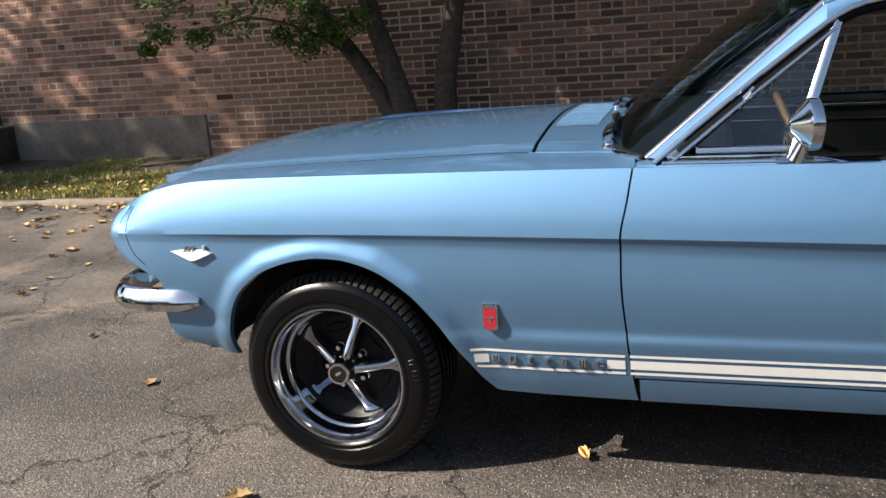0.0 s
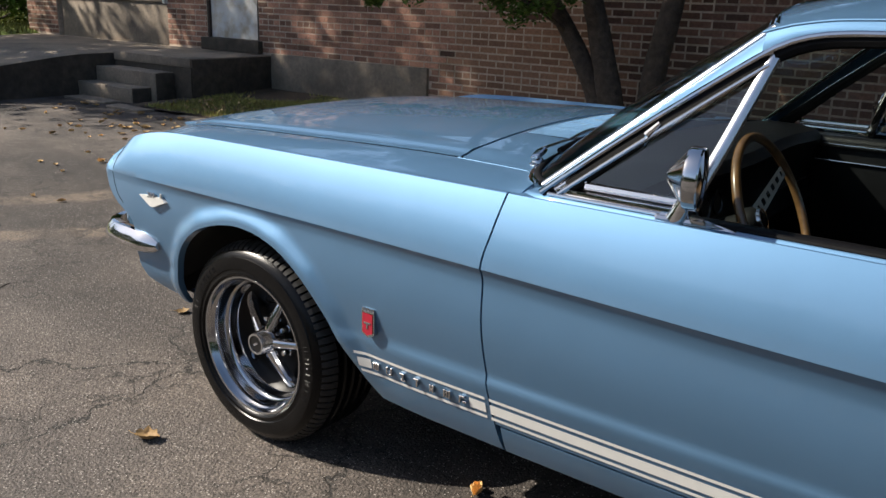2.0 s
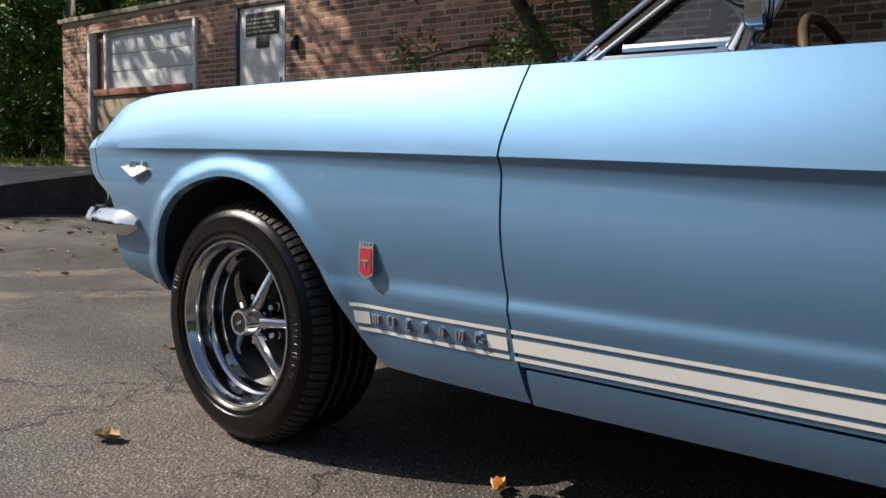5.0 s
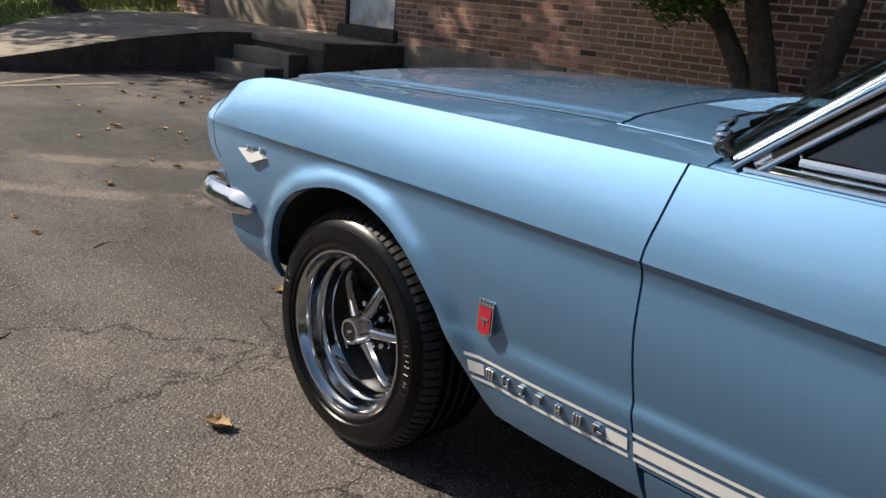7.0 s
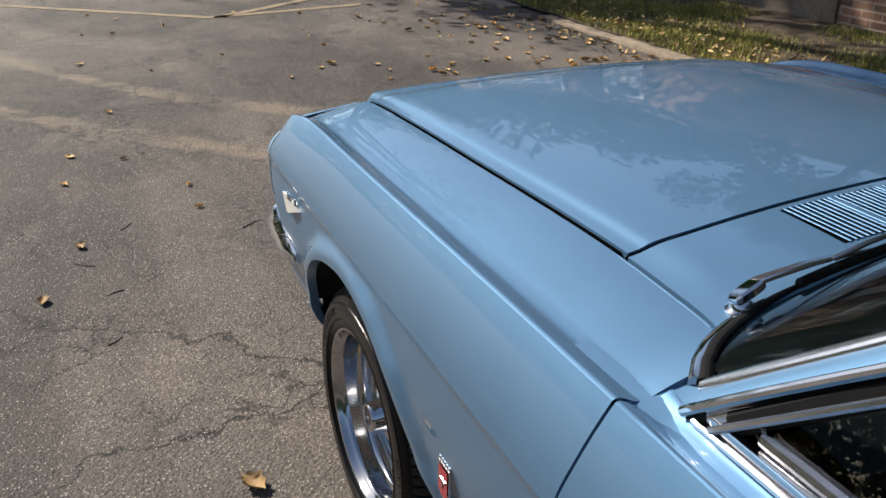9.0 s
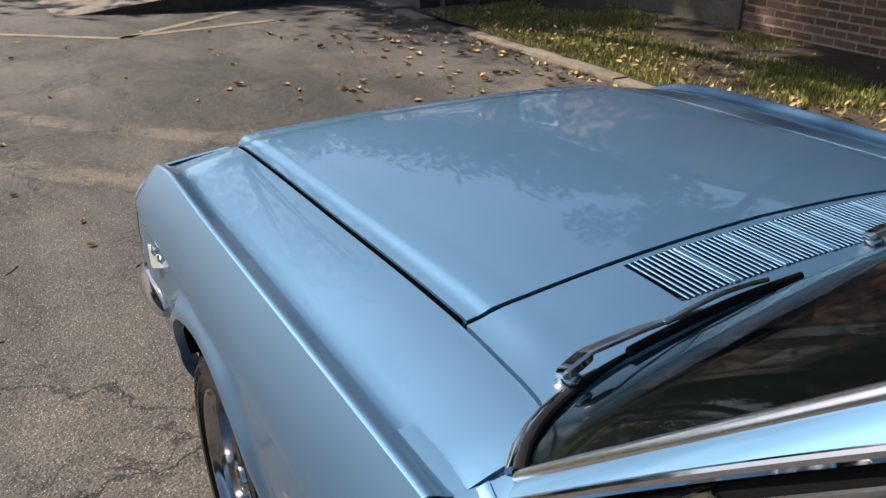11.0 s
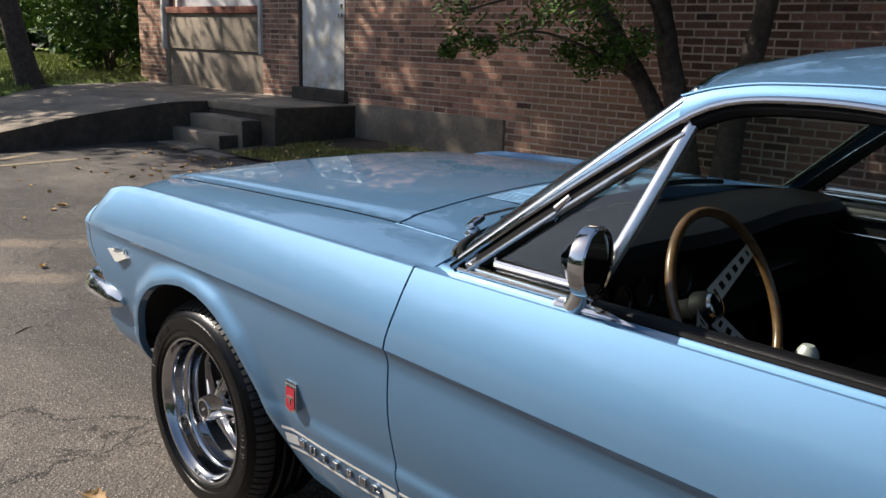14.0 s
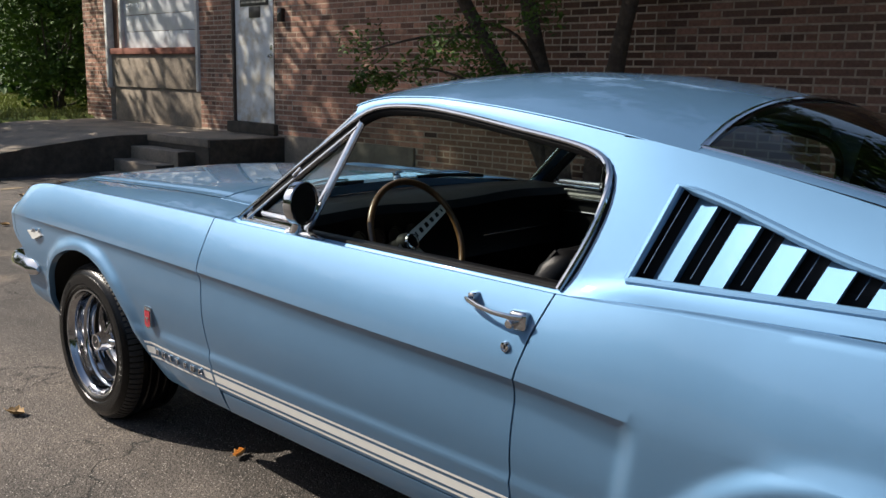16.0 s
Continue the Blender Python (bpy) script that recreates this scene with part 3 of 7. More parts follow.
def metal_door():
    d = thing("door_1", "white painted metal door with rust stains, closed", "door", (DOOR[0], WALL_Y + 0.045, DOOR[2]), kind="structure")
    w, h = DOOR[1] - DOOR[0], DOOR[3] - DOOR[2]
    part("door_leaf", box((0.052, -0.015, 0.01), (w - 0.032, 0.03, h - 0.06), 0.004), M_WHITE, d)
    fr = bmesh.new()
    add_box(fr, (0.0, -0.045, 0), (0.045, 0.05, h), 0.004)
    add_box(fr, (w - 0.030, -0.045, 0), (w, 0.05, h), 0.004)
    add_box(fr, (0.046, -0.045, h - 0.05), (w - 0.031, 0.05, h), 0.004)
    part("door_frame", fr, M_BROWN, d, "dark brown steel frame")
    part("sill", box((-0.06, -0.12, -0.15), (w + 0.06, 0.05, 0.004), 0.008), M_GRIME_SHADE, d, "dark worn concrete sill")
    knob = lathe([(0.0, 0.055), (0.018, 0.055), (0.028, 0.045), (0.028, 0.032), (0.012, 0.024), (0.012, 0.01), (0.032, 0.008), (0.032, 0.0), (0, 0)],
                 Matrix.Translation((w - 0.12, -0.015, 0.93)) @ Euler((radians(90), 0, 0)).to_matrix().to_4x4(), 20)
    part("door_knob", knob, M_STEEL, d, "dark round door knob")
    part("keyhole_plate", box((w - 0.145, -0.021, 1.01), (w - 0.095, -0.015, 1.08), 0.003), M_STEEL, d)
    s = part("sign", box((0.19, -0.025, 1.61), (w - 0.17, -0.016, 1.90), 0.004), M_SIGN, d, "black notice sign with pale lettering")
    rnd = random.Random(5)
    for r in range(4):
        x = 0.22
        while x < w - 0.26:
            b = rnd.uniform(0.04, 0.12)
            e = min(x + b, w - 0.22)
            part("lettering", box((x, -0.0275, 1.65 + 0.055 * r), (e, -0.025, 1.675 + 0.055 * r)), M_SIGN_INK, s, smooth=0)
            x = e + 0.022
    part("small_plate", box((0.40, -0.023, 1.45), (w - 0.36, -0.016, 1.60), 0.003), M_SIGN, d, "small dark plate under the sign")


metal_door()


def loading_bay():
    """A wide opening: boarded shutter above, rusty lintel, concrete panels below, in a white frame."""
    x0, x1, z0, z1 = BAY
    d = thing("window_1", "boarded window bay with white frame over concrete panels", "window", (x0, WALL_Y, z0), kind="structure")
    w, h = x1 - x0, z1 - z0
    part("lower_panel", box((0.06, 0.05, 0.0), (w - 0.02, 0.2, 0.575), 0.01), M_CONCRETE, d, "grey concrete panel")
    part("upper_panel", box((0.04, 0.02, 0.58), (w - 0.05, 0.2, 1.12), 0.008), M_CONCRETE, d, "stained concrete panel")
    part("sill_beam", box((0.06, -0.02, 1.125), (w - 0.06, 0.2, 1.225), 0.008), M_RUST, d, "rusty red steel sill")
    for k in range(4):
        part("board", box((0.42, 0.09, 1.23 + 0.27 * k), (w - 0.06, 0.115, min(h - 0.004, 1.23 + 0.27 * k + 0.262)), 0.006), M_SHUTTER, d, "grey-white horizontal board")
    part("side_board", box((0.08, 0.06, 1.23), (0.33, 0.2, h), 0.006), M_BRICKS_SHADED, d)
    part("inner_post", box((0.335, 0.03, 1.228), (0.41, 0.2, h), 0.006), M_WHITE_TRIM, d)
    part("frame_post", box((-0.035, -0.045, 0.56), (0.038, 0.2, h), 0.006), M_WHITE_TRIM, d, "peeling white post")
    part("frame_post", box((w - 0.048, -0.045, 0.56), (w + 0.02, 0.2, h), 0.006), M_WHITE_TRIM, d, "peeling white post")


loading_bay()
bell = thing("door_bell", "small dark metal alarm box on the brick wall", "alarm box", (-6.60, WALL_Y - 0.006, 2.12))
part("housing", box((-0.04, -0.07, -0.09), (0.05, 0.0, 0.09), 0.012), M_BLACK, bell)
part("lens", lathe([(0, 0.02), (0.018, 0.018), (0.024, 0.008), (0.024, 0)], Matrix.Translation((0.005, -0.07, 0.03)) @ Euler((radians(90), 0, 0)).to_matrix().to_4x4(), 16), M_STEEL, bell)


# ---------------------------------------------------------------- trees and shrubs
def leaf_cloud(bm, centres, count, size, rnd, squash=0.8, fold=0.25):
    """Many small folded leaves scattered in clumps."""
    for _ in range(count):
        c, r = centres[rnd.randrange(len(centres))]
        d = Vector((rnd.gauss(0, 1), rnd.gauss(0, 1), rnd.gauss(0, 1) * squash)).normalized() * r * rnd.random() ** 0.45
        p = c + d
        a = Euler((rnd.uniform(-0.9, 0.9), rnd.uniform(-0.9, 0.9), rnd.uniform(0, 6.3))).to_matrix()
        s = size * rnd.uniform(0.6, 1.3)
        q = [a @ Vector(v) * s + p for v in ((-0.5, 0, 0), (0, -0.26, fold * 0.3), (0.6, 0, 0), (0, 0.26, fold * 0.3))]
        bm.faces.new([bm.verts.new(v) for v in q])


def add_limb(bm, pts, r0, r1, sides=9, rough=0.0, rnd=None):
    n = len(pts)
    fine = []
    for i in range(n - 1):
        for k in range(4):
            s = k / 4
            a, b = Vector(pts[i]), Vector(pts[i + 1])
            p0, p3 = Vector(pts[max(i - 1, 0)]), Vector(pts[min(i + 2, n - 1)])
            fine.append(0.5 * ((2 * a) + (b - p0) * s + (2 * p0 - 5 * a + 4 * b - p3) * s * s + (3 * a - p0 - 3 * b + p3) * s**3))
    fine.append(Vector(pts[-1]))
    rad = [lerp(r0, r1, (i / (len(fine) - 1)) ** 0.8) for i in range(len(fine))]
    rad[0] *= 1.35
    before = len(bm.verts)
    add_tube(bm, fine, rad, sides, up=(0.3, 1, 0.1))
    if rough:
        bm.verts.ensure_lookup_table()
        for v in bm.verts[before:]:
            v.co += Vector((noise.noise(v.co * 9), noise.noise(v.co * 9 + Vector((7, 0, 0))), 0)) * rough


def multi_tree():
    """The slim tree with three stems in the bed by the wall."""
    rnd = random.Random(11)
    t = thing("tree", "slim tree with three dark stems growing beside the wall", "tree", (-1.6, 4.4, 0.05))
    o = Vector((-1.6, 4.4, 0.05))
    stems = [[(-1.64, 4.5, 0.0), (-1.83, 4.5, 0.52), (-2.12, 4.5, 1.0), (-2.53, 4.47, 1.58), (-3.0, 4.25, 2.5), (-3.4, 4.0, 3.7)],
             [(-1.57, 4.52, 0.0), (-1.70, 4.5, 0.58), (-1.85, 4.5, 1.1), (-1.97, 4.48, 1.55), (-2.12, 4.35, 2.6), (-2.0, 4.2, 4.4)],
             [(-1.37, 4.62, 0.0), (-1.32, 4.6, 0.7), (-1.22, 4.58, 1.2), (-1.12, 4.55, 1.65), (-0.8, 4.4, 2.8), (-0.5, 4.2, 4.2)]]
    for pts, r in zip(stems, (0.100, 0.128, 0.125)):
        bm = bmesh.new()
        add_limb(bm, [Vector(p) - o for p in pts], r, 0.055, 14, 0.016)
        for v in bm.verts:                             # the foot spreads into the soil
            k = max(0.0, 0.32 - v.co.z) / 0.32
            axis = Vector(pts[0]) - o
            v.co.x += (v.co.x - axis.x) * 0.75 * k * k
            v.co.y += (v.co.y - axis.y) * 0.75 * k * k
        part("trunk", bm, M_BARK, t)
    limbs = [[(-2.12, 4.48, 1.0), (-2.35, 4.05, 1.28), (-2.75, 3.75, 1.42), (-3.15, 3.6, 1.28)],
             [(-2.62, 4.42, 1.75), (-2.95, 3.9, 1.72), (-3.4, 3.5, 1.55)],
             [(-1.94, 4.47, 1.4), (-1.85, 4.0, 1.72), (-2.0, 3.6, 1.8), (-2.2, 3.4, 1.6)],
             [(-2.08, 4.4, 2.3), (-2.2, 3.6, 2.6), (-2.6, 3.0, 2.7)],
             [(-1.02, 4.5, 2.0), (-0.6, 4.0, 2.5), (-0.3, 3.6, 2.8)],
             [(-2.9, 4.1, 2.7), (-3.6, 3.6, 3.2), (-4.2, 3.3, 3.5)],
             [(-2.05, 4.3, 3.2), (-1.6, 3.5, 4.0), (-1.5, 3.0, 4.6)],
             [(-0.6, 4.4, 3.0), (0.1, 3.9, 3.7), (0.6, 3.6, 4.2)]]
    for pts in limbs:
        bm = bmesh.new()
        add_limb(bm, [Vector(p) - o for p in pts], 0.022, 0.006, 6)
        part("limb", bm, M_BARK, t)
    low = bmesh.new()
    leaf_cloud(low, [(Vector(p) - o, r) for p, r in (((-3.15, 3.6, 1.30), 0.13), ((-2.85, 3.72, 1.42), 0.2), ((-2.2, 3.5, 1.62), 0.28), ((-1.95, 3.65, 1.75), 0.3),
                     ((-2.5, 3.7, 1.62), 0.24), ((-3.35, 3.5, 1.62), 0.3), ((-2.3, 4.1, 1.42), 0.25), ((-1.6, 4.0, 1.9), 0.25), ((-2.65, 4.1, 1.26), 0.14), ((-2.43, 4.1, 1.16), 0.15),
                     ((-2.23, 4.1, 1.21), 0.16), ((-2.05, 4.1, 1.30), 0.16), ((-1.88, 4.1, 1.36), 0.15), ((-2.42, 4.15, 1.36), 0.2), ((-3.9, 3.9, 1.22), 0.1), ((-3.74, 3.9, 1.34), 0.14))], 2900, 0.058, rnd)
    part("low_leaves", low, M_LEAF, t, smooth=0)
    crown = bmesh.new()
    cl = []
    for _ in range(80):
        cl.append((Vector((rnd.uniform(-3.2, 3.4), rnd.uniform(2.5, 4.8), rnd.uniform(2.8, 4.7))) - o, rnd.uniform(0.25, 0.55)))
    for p in ((-2.6, 3.0, 2.65), (-0.3, 3.6, 2.85), (-3.4, 3.5, 2.5), (-1.4, 3.8, 2.6), (-4.2, 3.3, 3.5), (0.6, 3.6, 4.2)):
        cl.append((Vector(p) - o, 0.4))
    leaf_cloud(crown, cl, 17000, 0.13, rnd)
    part("crown", crown, M_LEAF, t, smooth=0)


multi_tree()


def big_tree(name, label, place, trunk_r, height, crown_c, crown_r, leaves, seed, lean=(0, 0), clumps=60, mat=None, low=0.35, leaf=0.22):
    rnd = random.Random(seed)
    t = thing(name, label, "tree", place)
    bm = bmesh.new()
    top = Vector((lean[0], lean[1], height * 0.6))
    add_limb(bm, [(0, 0, 0), (lean[0] * 0.1, lean[1] * 0.1, 0.5), (lean[0] * 0.35, lean[1] * 0.35, height * 0.25), top * 0.75, top], trunk_r, trunk_r * 0.35, 14, 0.04)
    part("trunk", bm, M_BARK, t)
    cc = Vector(crown_c)
    cl = []
    for _ in range(clumps):
        d = Vector((rnd.gauss(0, 1), rnd.gauss(0, 1), rnd.gauss(0, 0.8))).normalized() * rnd.uniform(0.25, 1.0)
        c = cc + Vector((d.x * crown_r[0], d.y * crown_r[1], d.z * crown_r[2]))
        cl.append((c, rnd.uniform(0.4, 1.0) * crown_r[0] * low))
    for c, _ in cl[:9]:
        bm = bmesh.new()
        s = top * rnd.uniform(0.5, 0.9)
        add_limb(bm, [s, lerp(s, c, 0.5) + Vector((0, 0, 0.4)), c], trunk_r * 0.2, 0.02, 7)
        part("limb", bm, M_BARK, t)
    bm = bmesh.new()
    leaf_cloud(bm, cl, leaves, leaf, rnd)
    part("crown", bm, mat or M_LEAF_FAR, t, smooth=0)
    return t


big_tree("tree", "large shade tree with a thick dark trunk on the lawn", (-11.75, 2.85, 0.38), 0.225, 9.0, (-0.4, -1.2, 6.8), (4.6, 3.0, 2.3), 3100, 21, lean=(-0.9, -1.0), clumps=70, leaf=0.155)
RAMP_TREE = big_tree("tree", "large shade tree with a thick dark trunk beside the ramp", (-17.6, -2.6, 0.4), 0.34, 12.0, (0.6, 1.9, 6.0), (4.2, 3.6, 2.0), 5200, 25, clumps=75)


def long_bough():
    """One long bough of the ramp's tree that shades the steps."""
    rnd = random.Random(51)
    o = Vector((-17.6, -2.6, 0.4))
    bm = bmesh.new()
    add_limb(bm, [Vector(p) - o for p in ((-17.55, -2.55, 4.4), (-15.6, -1.6, 5.6), (-13.4, -0.7, 6.1), (-11.2, -0.2, 6.2))], 0.12, 0.03, 8)
    part("limb", bm, M_BARK, RAMP_TREE)
    bm = bmesh.new()
    cl = [(Vector((rnd.uniform(-13.6, -11.7), rnd.uniform(-1.2, 0.9), rnd.uniform(5.6, 6.6))) - o, rnd.uniform(0.35, 0.75)) for _ in range(30)]
    leaf_cloud(bm, cl, 5000, 0.14, rnd)
    part("bough_leaves", bm, M_LEAF_FAR, RAMP_TREE, smooth=0)
    # the high boughs that reach out over the lot and shade the wall
    for end in ((-13.5, 0.2, 9.6), (-10.4, 0.3, 9.9), (-7.2, -0.2, 9.7), (-12.0, -1.4, 9.2)):
        bm = bmesh.new()
        a, b = Vector((-17.2, -2.3, 6.6)), Vector(end)
        add_limb(bm, [a - o, lerp(a, b, 0.45) + Vector((0, 0, 0.9)) - o, b - o], 0.14, 0.03, 8)
        part("limb", bm, M_BARK, RAMP_TREE)
    bm = bmesh.new()
    cl = [(Vector((rnd.uniform(-12.4, -4.2) if k < 58 else rnd.uniform(-18.5, -12.4), rnd.triangular(-1.7, 1.5, 0.1), rnd.uniform(8.8, 10.6))) - o, rnd.uniform(0.45, 0.95)) for k in range(74)]
    leaf_cloud(bm, cl, 6600, 0.26, rnd)
    cl = [(Vector((rnd.uniform(-10.2, -7.9), rnd.uniform(-4.72, -4.45), rnd.uniform(9.8, 10.1))) - o, rnd.uniform(0.12, 0.24)) for _ in range(14)]
    leaf_cloud(bm, cl, 230, 0.15, rnd)
    cl = [(Vector((rnd.uniform(-11.2, -6.2), rnd.uniform(-3.3, -1.7), rnd.uniform(9.0, 10.4))) - o, rnd.uniform(0.3, 0.7)) for _ in range(17)]
    leaf_cloud(bm, cl, 1500, 0.22, rnd)
    part("high_leaves", bm, M_LEAF_FAR, RAMP_TREE, smooth=0)


long_bough()
big_tree("tree", "tall tree with a dark trunk far across the lawn", (-34, 6.4, 0.4), 0.3, 10, (0, 0, 8), (2.6, 2.6, 2.4), 3500, 22)
big_tree("tree", "tall tree with a dark trunk far across the lawn", (-33, 9.6, 0.4), 0.28, 10, (0, 0, 8), (2.6, 2.6, 2.4), 3500, 23)


def shrub(place, size, n, seed, label):
    rnd = random.Random(seed)
    t = thing("shrub", label, "shrub", place, "shrubs by the building")
    cl = []
    for _ in range(34):
        z = rnd.uniform(0.1, 1) * size[2]
        k = 0.55 + 0.6 * math.sin(math.pi * min(1, z / size[2] * 0.8 + 0.15))
        cl.append((Vector((rnd.uniform(-1, 1) * size[0] * k, rnd.uniform(-1, 1) * size[1] * k, z)), rnd.uniform(0.2, 0.45)))
    for k in range(5):
        bm = bmesh.new()
        add_limb(bm, [(rnd.uniform(-.2, .2), rnd.uniform(-.2, .2), 0), cl[k][0] * 0.5, cl[k][0]], 0.04, 0.01, 6)
        part("stem", bm, M_BARK, t)
    bm = bmesh.new()
    leaf_cloud(bm, cl, n, 0.13, rnd)
    part("foliage", bm, M_LEAF, t, smooth=0)


LEAFY = "tall leafy green shrub beside the building"
DARK = "dark overgrown shrub behind the lawn"
shrub((-14.5, 5.15, 0.42), (0.75, 0.6, 3.9), 6400, 31, LEAFY)
shrub((-15.9, 5.9, 0.45), (1.0, 0.9, 4.4), 5600, 32, LEAFY)
shrub((-18.2, 6.6, 0.45), (1.2, 1.0, 4.8), 5600, 33, LEAFY)
shrub((-13.4, 7.2, 0.45), (0.9, 0.8, 4.4), 4600, 34, DARK)
shrub((-21.0, 8.6, 0.45), (1.8, 1.4, 5.4), 5000, 35, DARK)
shrub((-17.4, 8.6, 0.45), (1.6, 1.4, 5.2), 5000, 36, DARK)


def picket_fence():
    f = thing("fence", "weathered grey picket fence behind the shrubs", "fence", (-12.72, 5.25, 0.4))
    me = None
    for k in range(16):
        if me is None:
            me = part("picket", box((-0.03, -0.01, 0), (0.03, 0.01, 3.0), 0.004), M_FENCE, f).data
        else:
            share("picket", me, f, pose(-0.095 * k, 0.034 * k, 0, rz=-20))


picket_fence()


def grass(name, label, count, seed, spot, height, width, mat):
    rnd = random.Random(seed)
    vs, fs = [], []
    for _ in range(count):
        p = spot(rnd)
        if p is None:
            continue
        a = rnd.uniform(0, 6.3)
        h = height * rnd.uniform(0.4, 1.3)
        lean = rnd.uniform(0.1, 0.7) * h
        dx, dy = math.cos(a), math.sin(a)
        n = len(vs)
        vs += [(p[0] - dy * width, p[1] + dx * width, p[2]), (p[0] + dy * width, p[1] - dx * width, p[2]), (p[0] + dx * lean, p[1] + dy * lean, p[2] + h)]
        fs.append((n, n + 1, n + 2))
    me = bpy.data.meshes.new(name)
    me.from_pydata(vs, [], fs)
    me.materials.append(mat)
    return tagged(new(name, me), label, "grass", kind="stuff")


def bed_spot(rnd):
    x, y = rnd.uniform(-6.5, 4.0), rnd.uniform(KERB_Y + 0.08, WALL_Y - 0.1)
    if noise.noise((x * 1.1, y * 1.6, 4)) + 0.38 - 0.45 * step(3.8, 4.6, y) < rnd.uniform(-0.05, 0.6):
        return None
    return x, y, bed_height(x, y) - 0.005


grass("grass", "patchy green grass on the bed by the wall", 110000, 41, bed_spot, 0.045, 0.0045, M_BED_GRASS)
def lawn_spot(r):
    x, y = -10.0 - 19 * r.random() ** 1.6, r.uniform(0.6, 9)
    return (x, y, lawn_z(x, y)) if x < lawn_edge(y) else None


grass("grass", "mown green lawn grass in the sun", 52000, 42, lawn_spot, 0.07, 0.010, M_GRASS)


def leaf_mesh(seed):
    """A dry curled leaf: a lobed blade bent along its rib, with a stalk."""
    rnd = random.Random(seed)
    bm = bmesh.new()
    n = 9
    rows = []
    for i in range(n):
        s = i / (n - 1)
        w = 0.45 * math.sin(math.pi * (0.06 + 0.92 * s)) ** 0.8 * (1 + 0.25 * math.sin(s * 19 + seed))
        roll = 1.1 + 0.9 * math.sin(seed * 2.1) + 0.5 * s
        row = []
        for k in (-1, -0.66, -0.33, 0, 0.33, 0.66, 1):
            a = k * roll
            row.append(Vector((s - 0.5 + rnd.uniform(-0.02, 0.02), w * math.sin(a) / max(roll, 0.6), 0.04 + w * (1 - math.cos(a)) / max(roll, 0.6) + 0.5 * (s - 0.5) ** 2 * (1 + 0.4 * math.sin(seed)) + rnd.uniform(0, 0.06))))
        rows.append(row)
    add_grid(bm, rows)
    add_tube(bm, [rows[0][3], rows[0][3] + Vector((-0.15, 0.02, 0.03)), rows[0][3] + Vector((-0.3, 0.06, 0.09))], 0.014, 5)
    return bm


def fallen_leaves():
    rnd = random.Random(8)
    kinds = []
    for k in range(4):
        ob = part("fallen_leaf", leaf_mesh(k), M_DRY, smooth=50)
        ob.scale = (0.06,) * 3
        kinds.append(ob)
    spots = [(-0.238, -1.041, 0.078, 0.5), (0.67, -0.634, 0.07, 2.0), (-1.037, -0.349, 0.06, 1.1), (-1.9, -1.35, 0.055, 0.3)]
    for _ in range(96):
        spots.append((rnd.uniform(-7.4, -2.4), KERB_Y - 0.1 - abs(rnd.gauss(0, 0.75)), rnd.uniform(0.05, 0.085), rnd.uniform(0, 6.3)))
    for _ in range(34):
        spots.append((rnd.uniform(-6.4, -2.6), rnd.uniform(0.6, 2.8), rnd.uniform(0.035, 0.06), rnd.uniform(0, 6.3)))
    for _ in range(40):
        spots.append((rnd.uniform(-7.5, -1.2), rnd.uniform(-1.5, 2.6), rnd.uniform(0.035, 0.06), rnd.uniform(0, 6.3)))
    for i, (x, y, s, a) in enumerate(spots):
        src = kinds[i % 4]
        m = pose(x, y, 0.001, rz=math.degrees(a))
        if i < 4:
            ob = src
            ob.matrix_basis = m
            ob.scale = (s,) * 3
        else:
            ob = copy_thing(src, m)
            ob.scale = (s,) * 3
        tagged(ob, "curled yellow-brown dry leaf lying on the asphalt", "leaf", "fallen leaves")
    bm = bmesh.new()
    vs = [(Vector((rnd.uniform(-6.3, 3.5), KERB_Y + 0.1 + abs(rnd.gauss(0, 0.8)), 0.075)), 0.05) for _ in range(1500)]
    vs += [(Vector((rnd.uniform(-6.0, 3.5), KERB_Y - 0.12 - abs(rnd.gauss(0, 0.13)), 0.012)), 0.02) for _ in range(300)]
    for c, r in vs:
        if c.y < WALL_Y - 0.1:
            leaf_cloud(bm, [(c, r)], 1, 0.05, rnd, squash=0.15)
    tagged(part("leaf_litter", bm, M_DRY_MANY, smooth=0), "yellow-brown leaf litter along the kerb and in the grass", "leaf litter", kind="stuff")


fallen_leaves()


def twigs():
    rnd = random.Random(61)
    for _ in range(5):
        x, y, a, n = rnd.uniform(-2.4, -0.5), rnd.uniform(-1.9, -0.7), rnd.uniform(0, 6.3), rnd.uniform(0.04, 0.11)
        d = Vector((math.cos(a), math.sin(a), 0)) * n
        bend = Vector((-d.y, d.x, 0)) * rnd.uniform(-0.25, 0.25)
        ob = part("twig", tube([Vector((0, 0, 0)), d * 0.5 + bend, d], [0.0022, 0.0018, 0.0012], 5), M_BARK)
        ob.location = (x, y, 0.002)
        tagged(ob, "thin dry brown twig lying on the asphalt", "twig", "fallen twigs")


twigs()


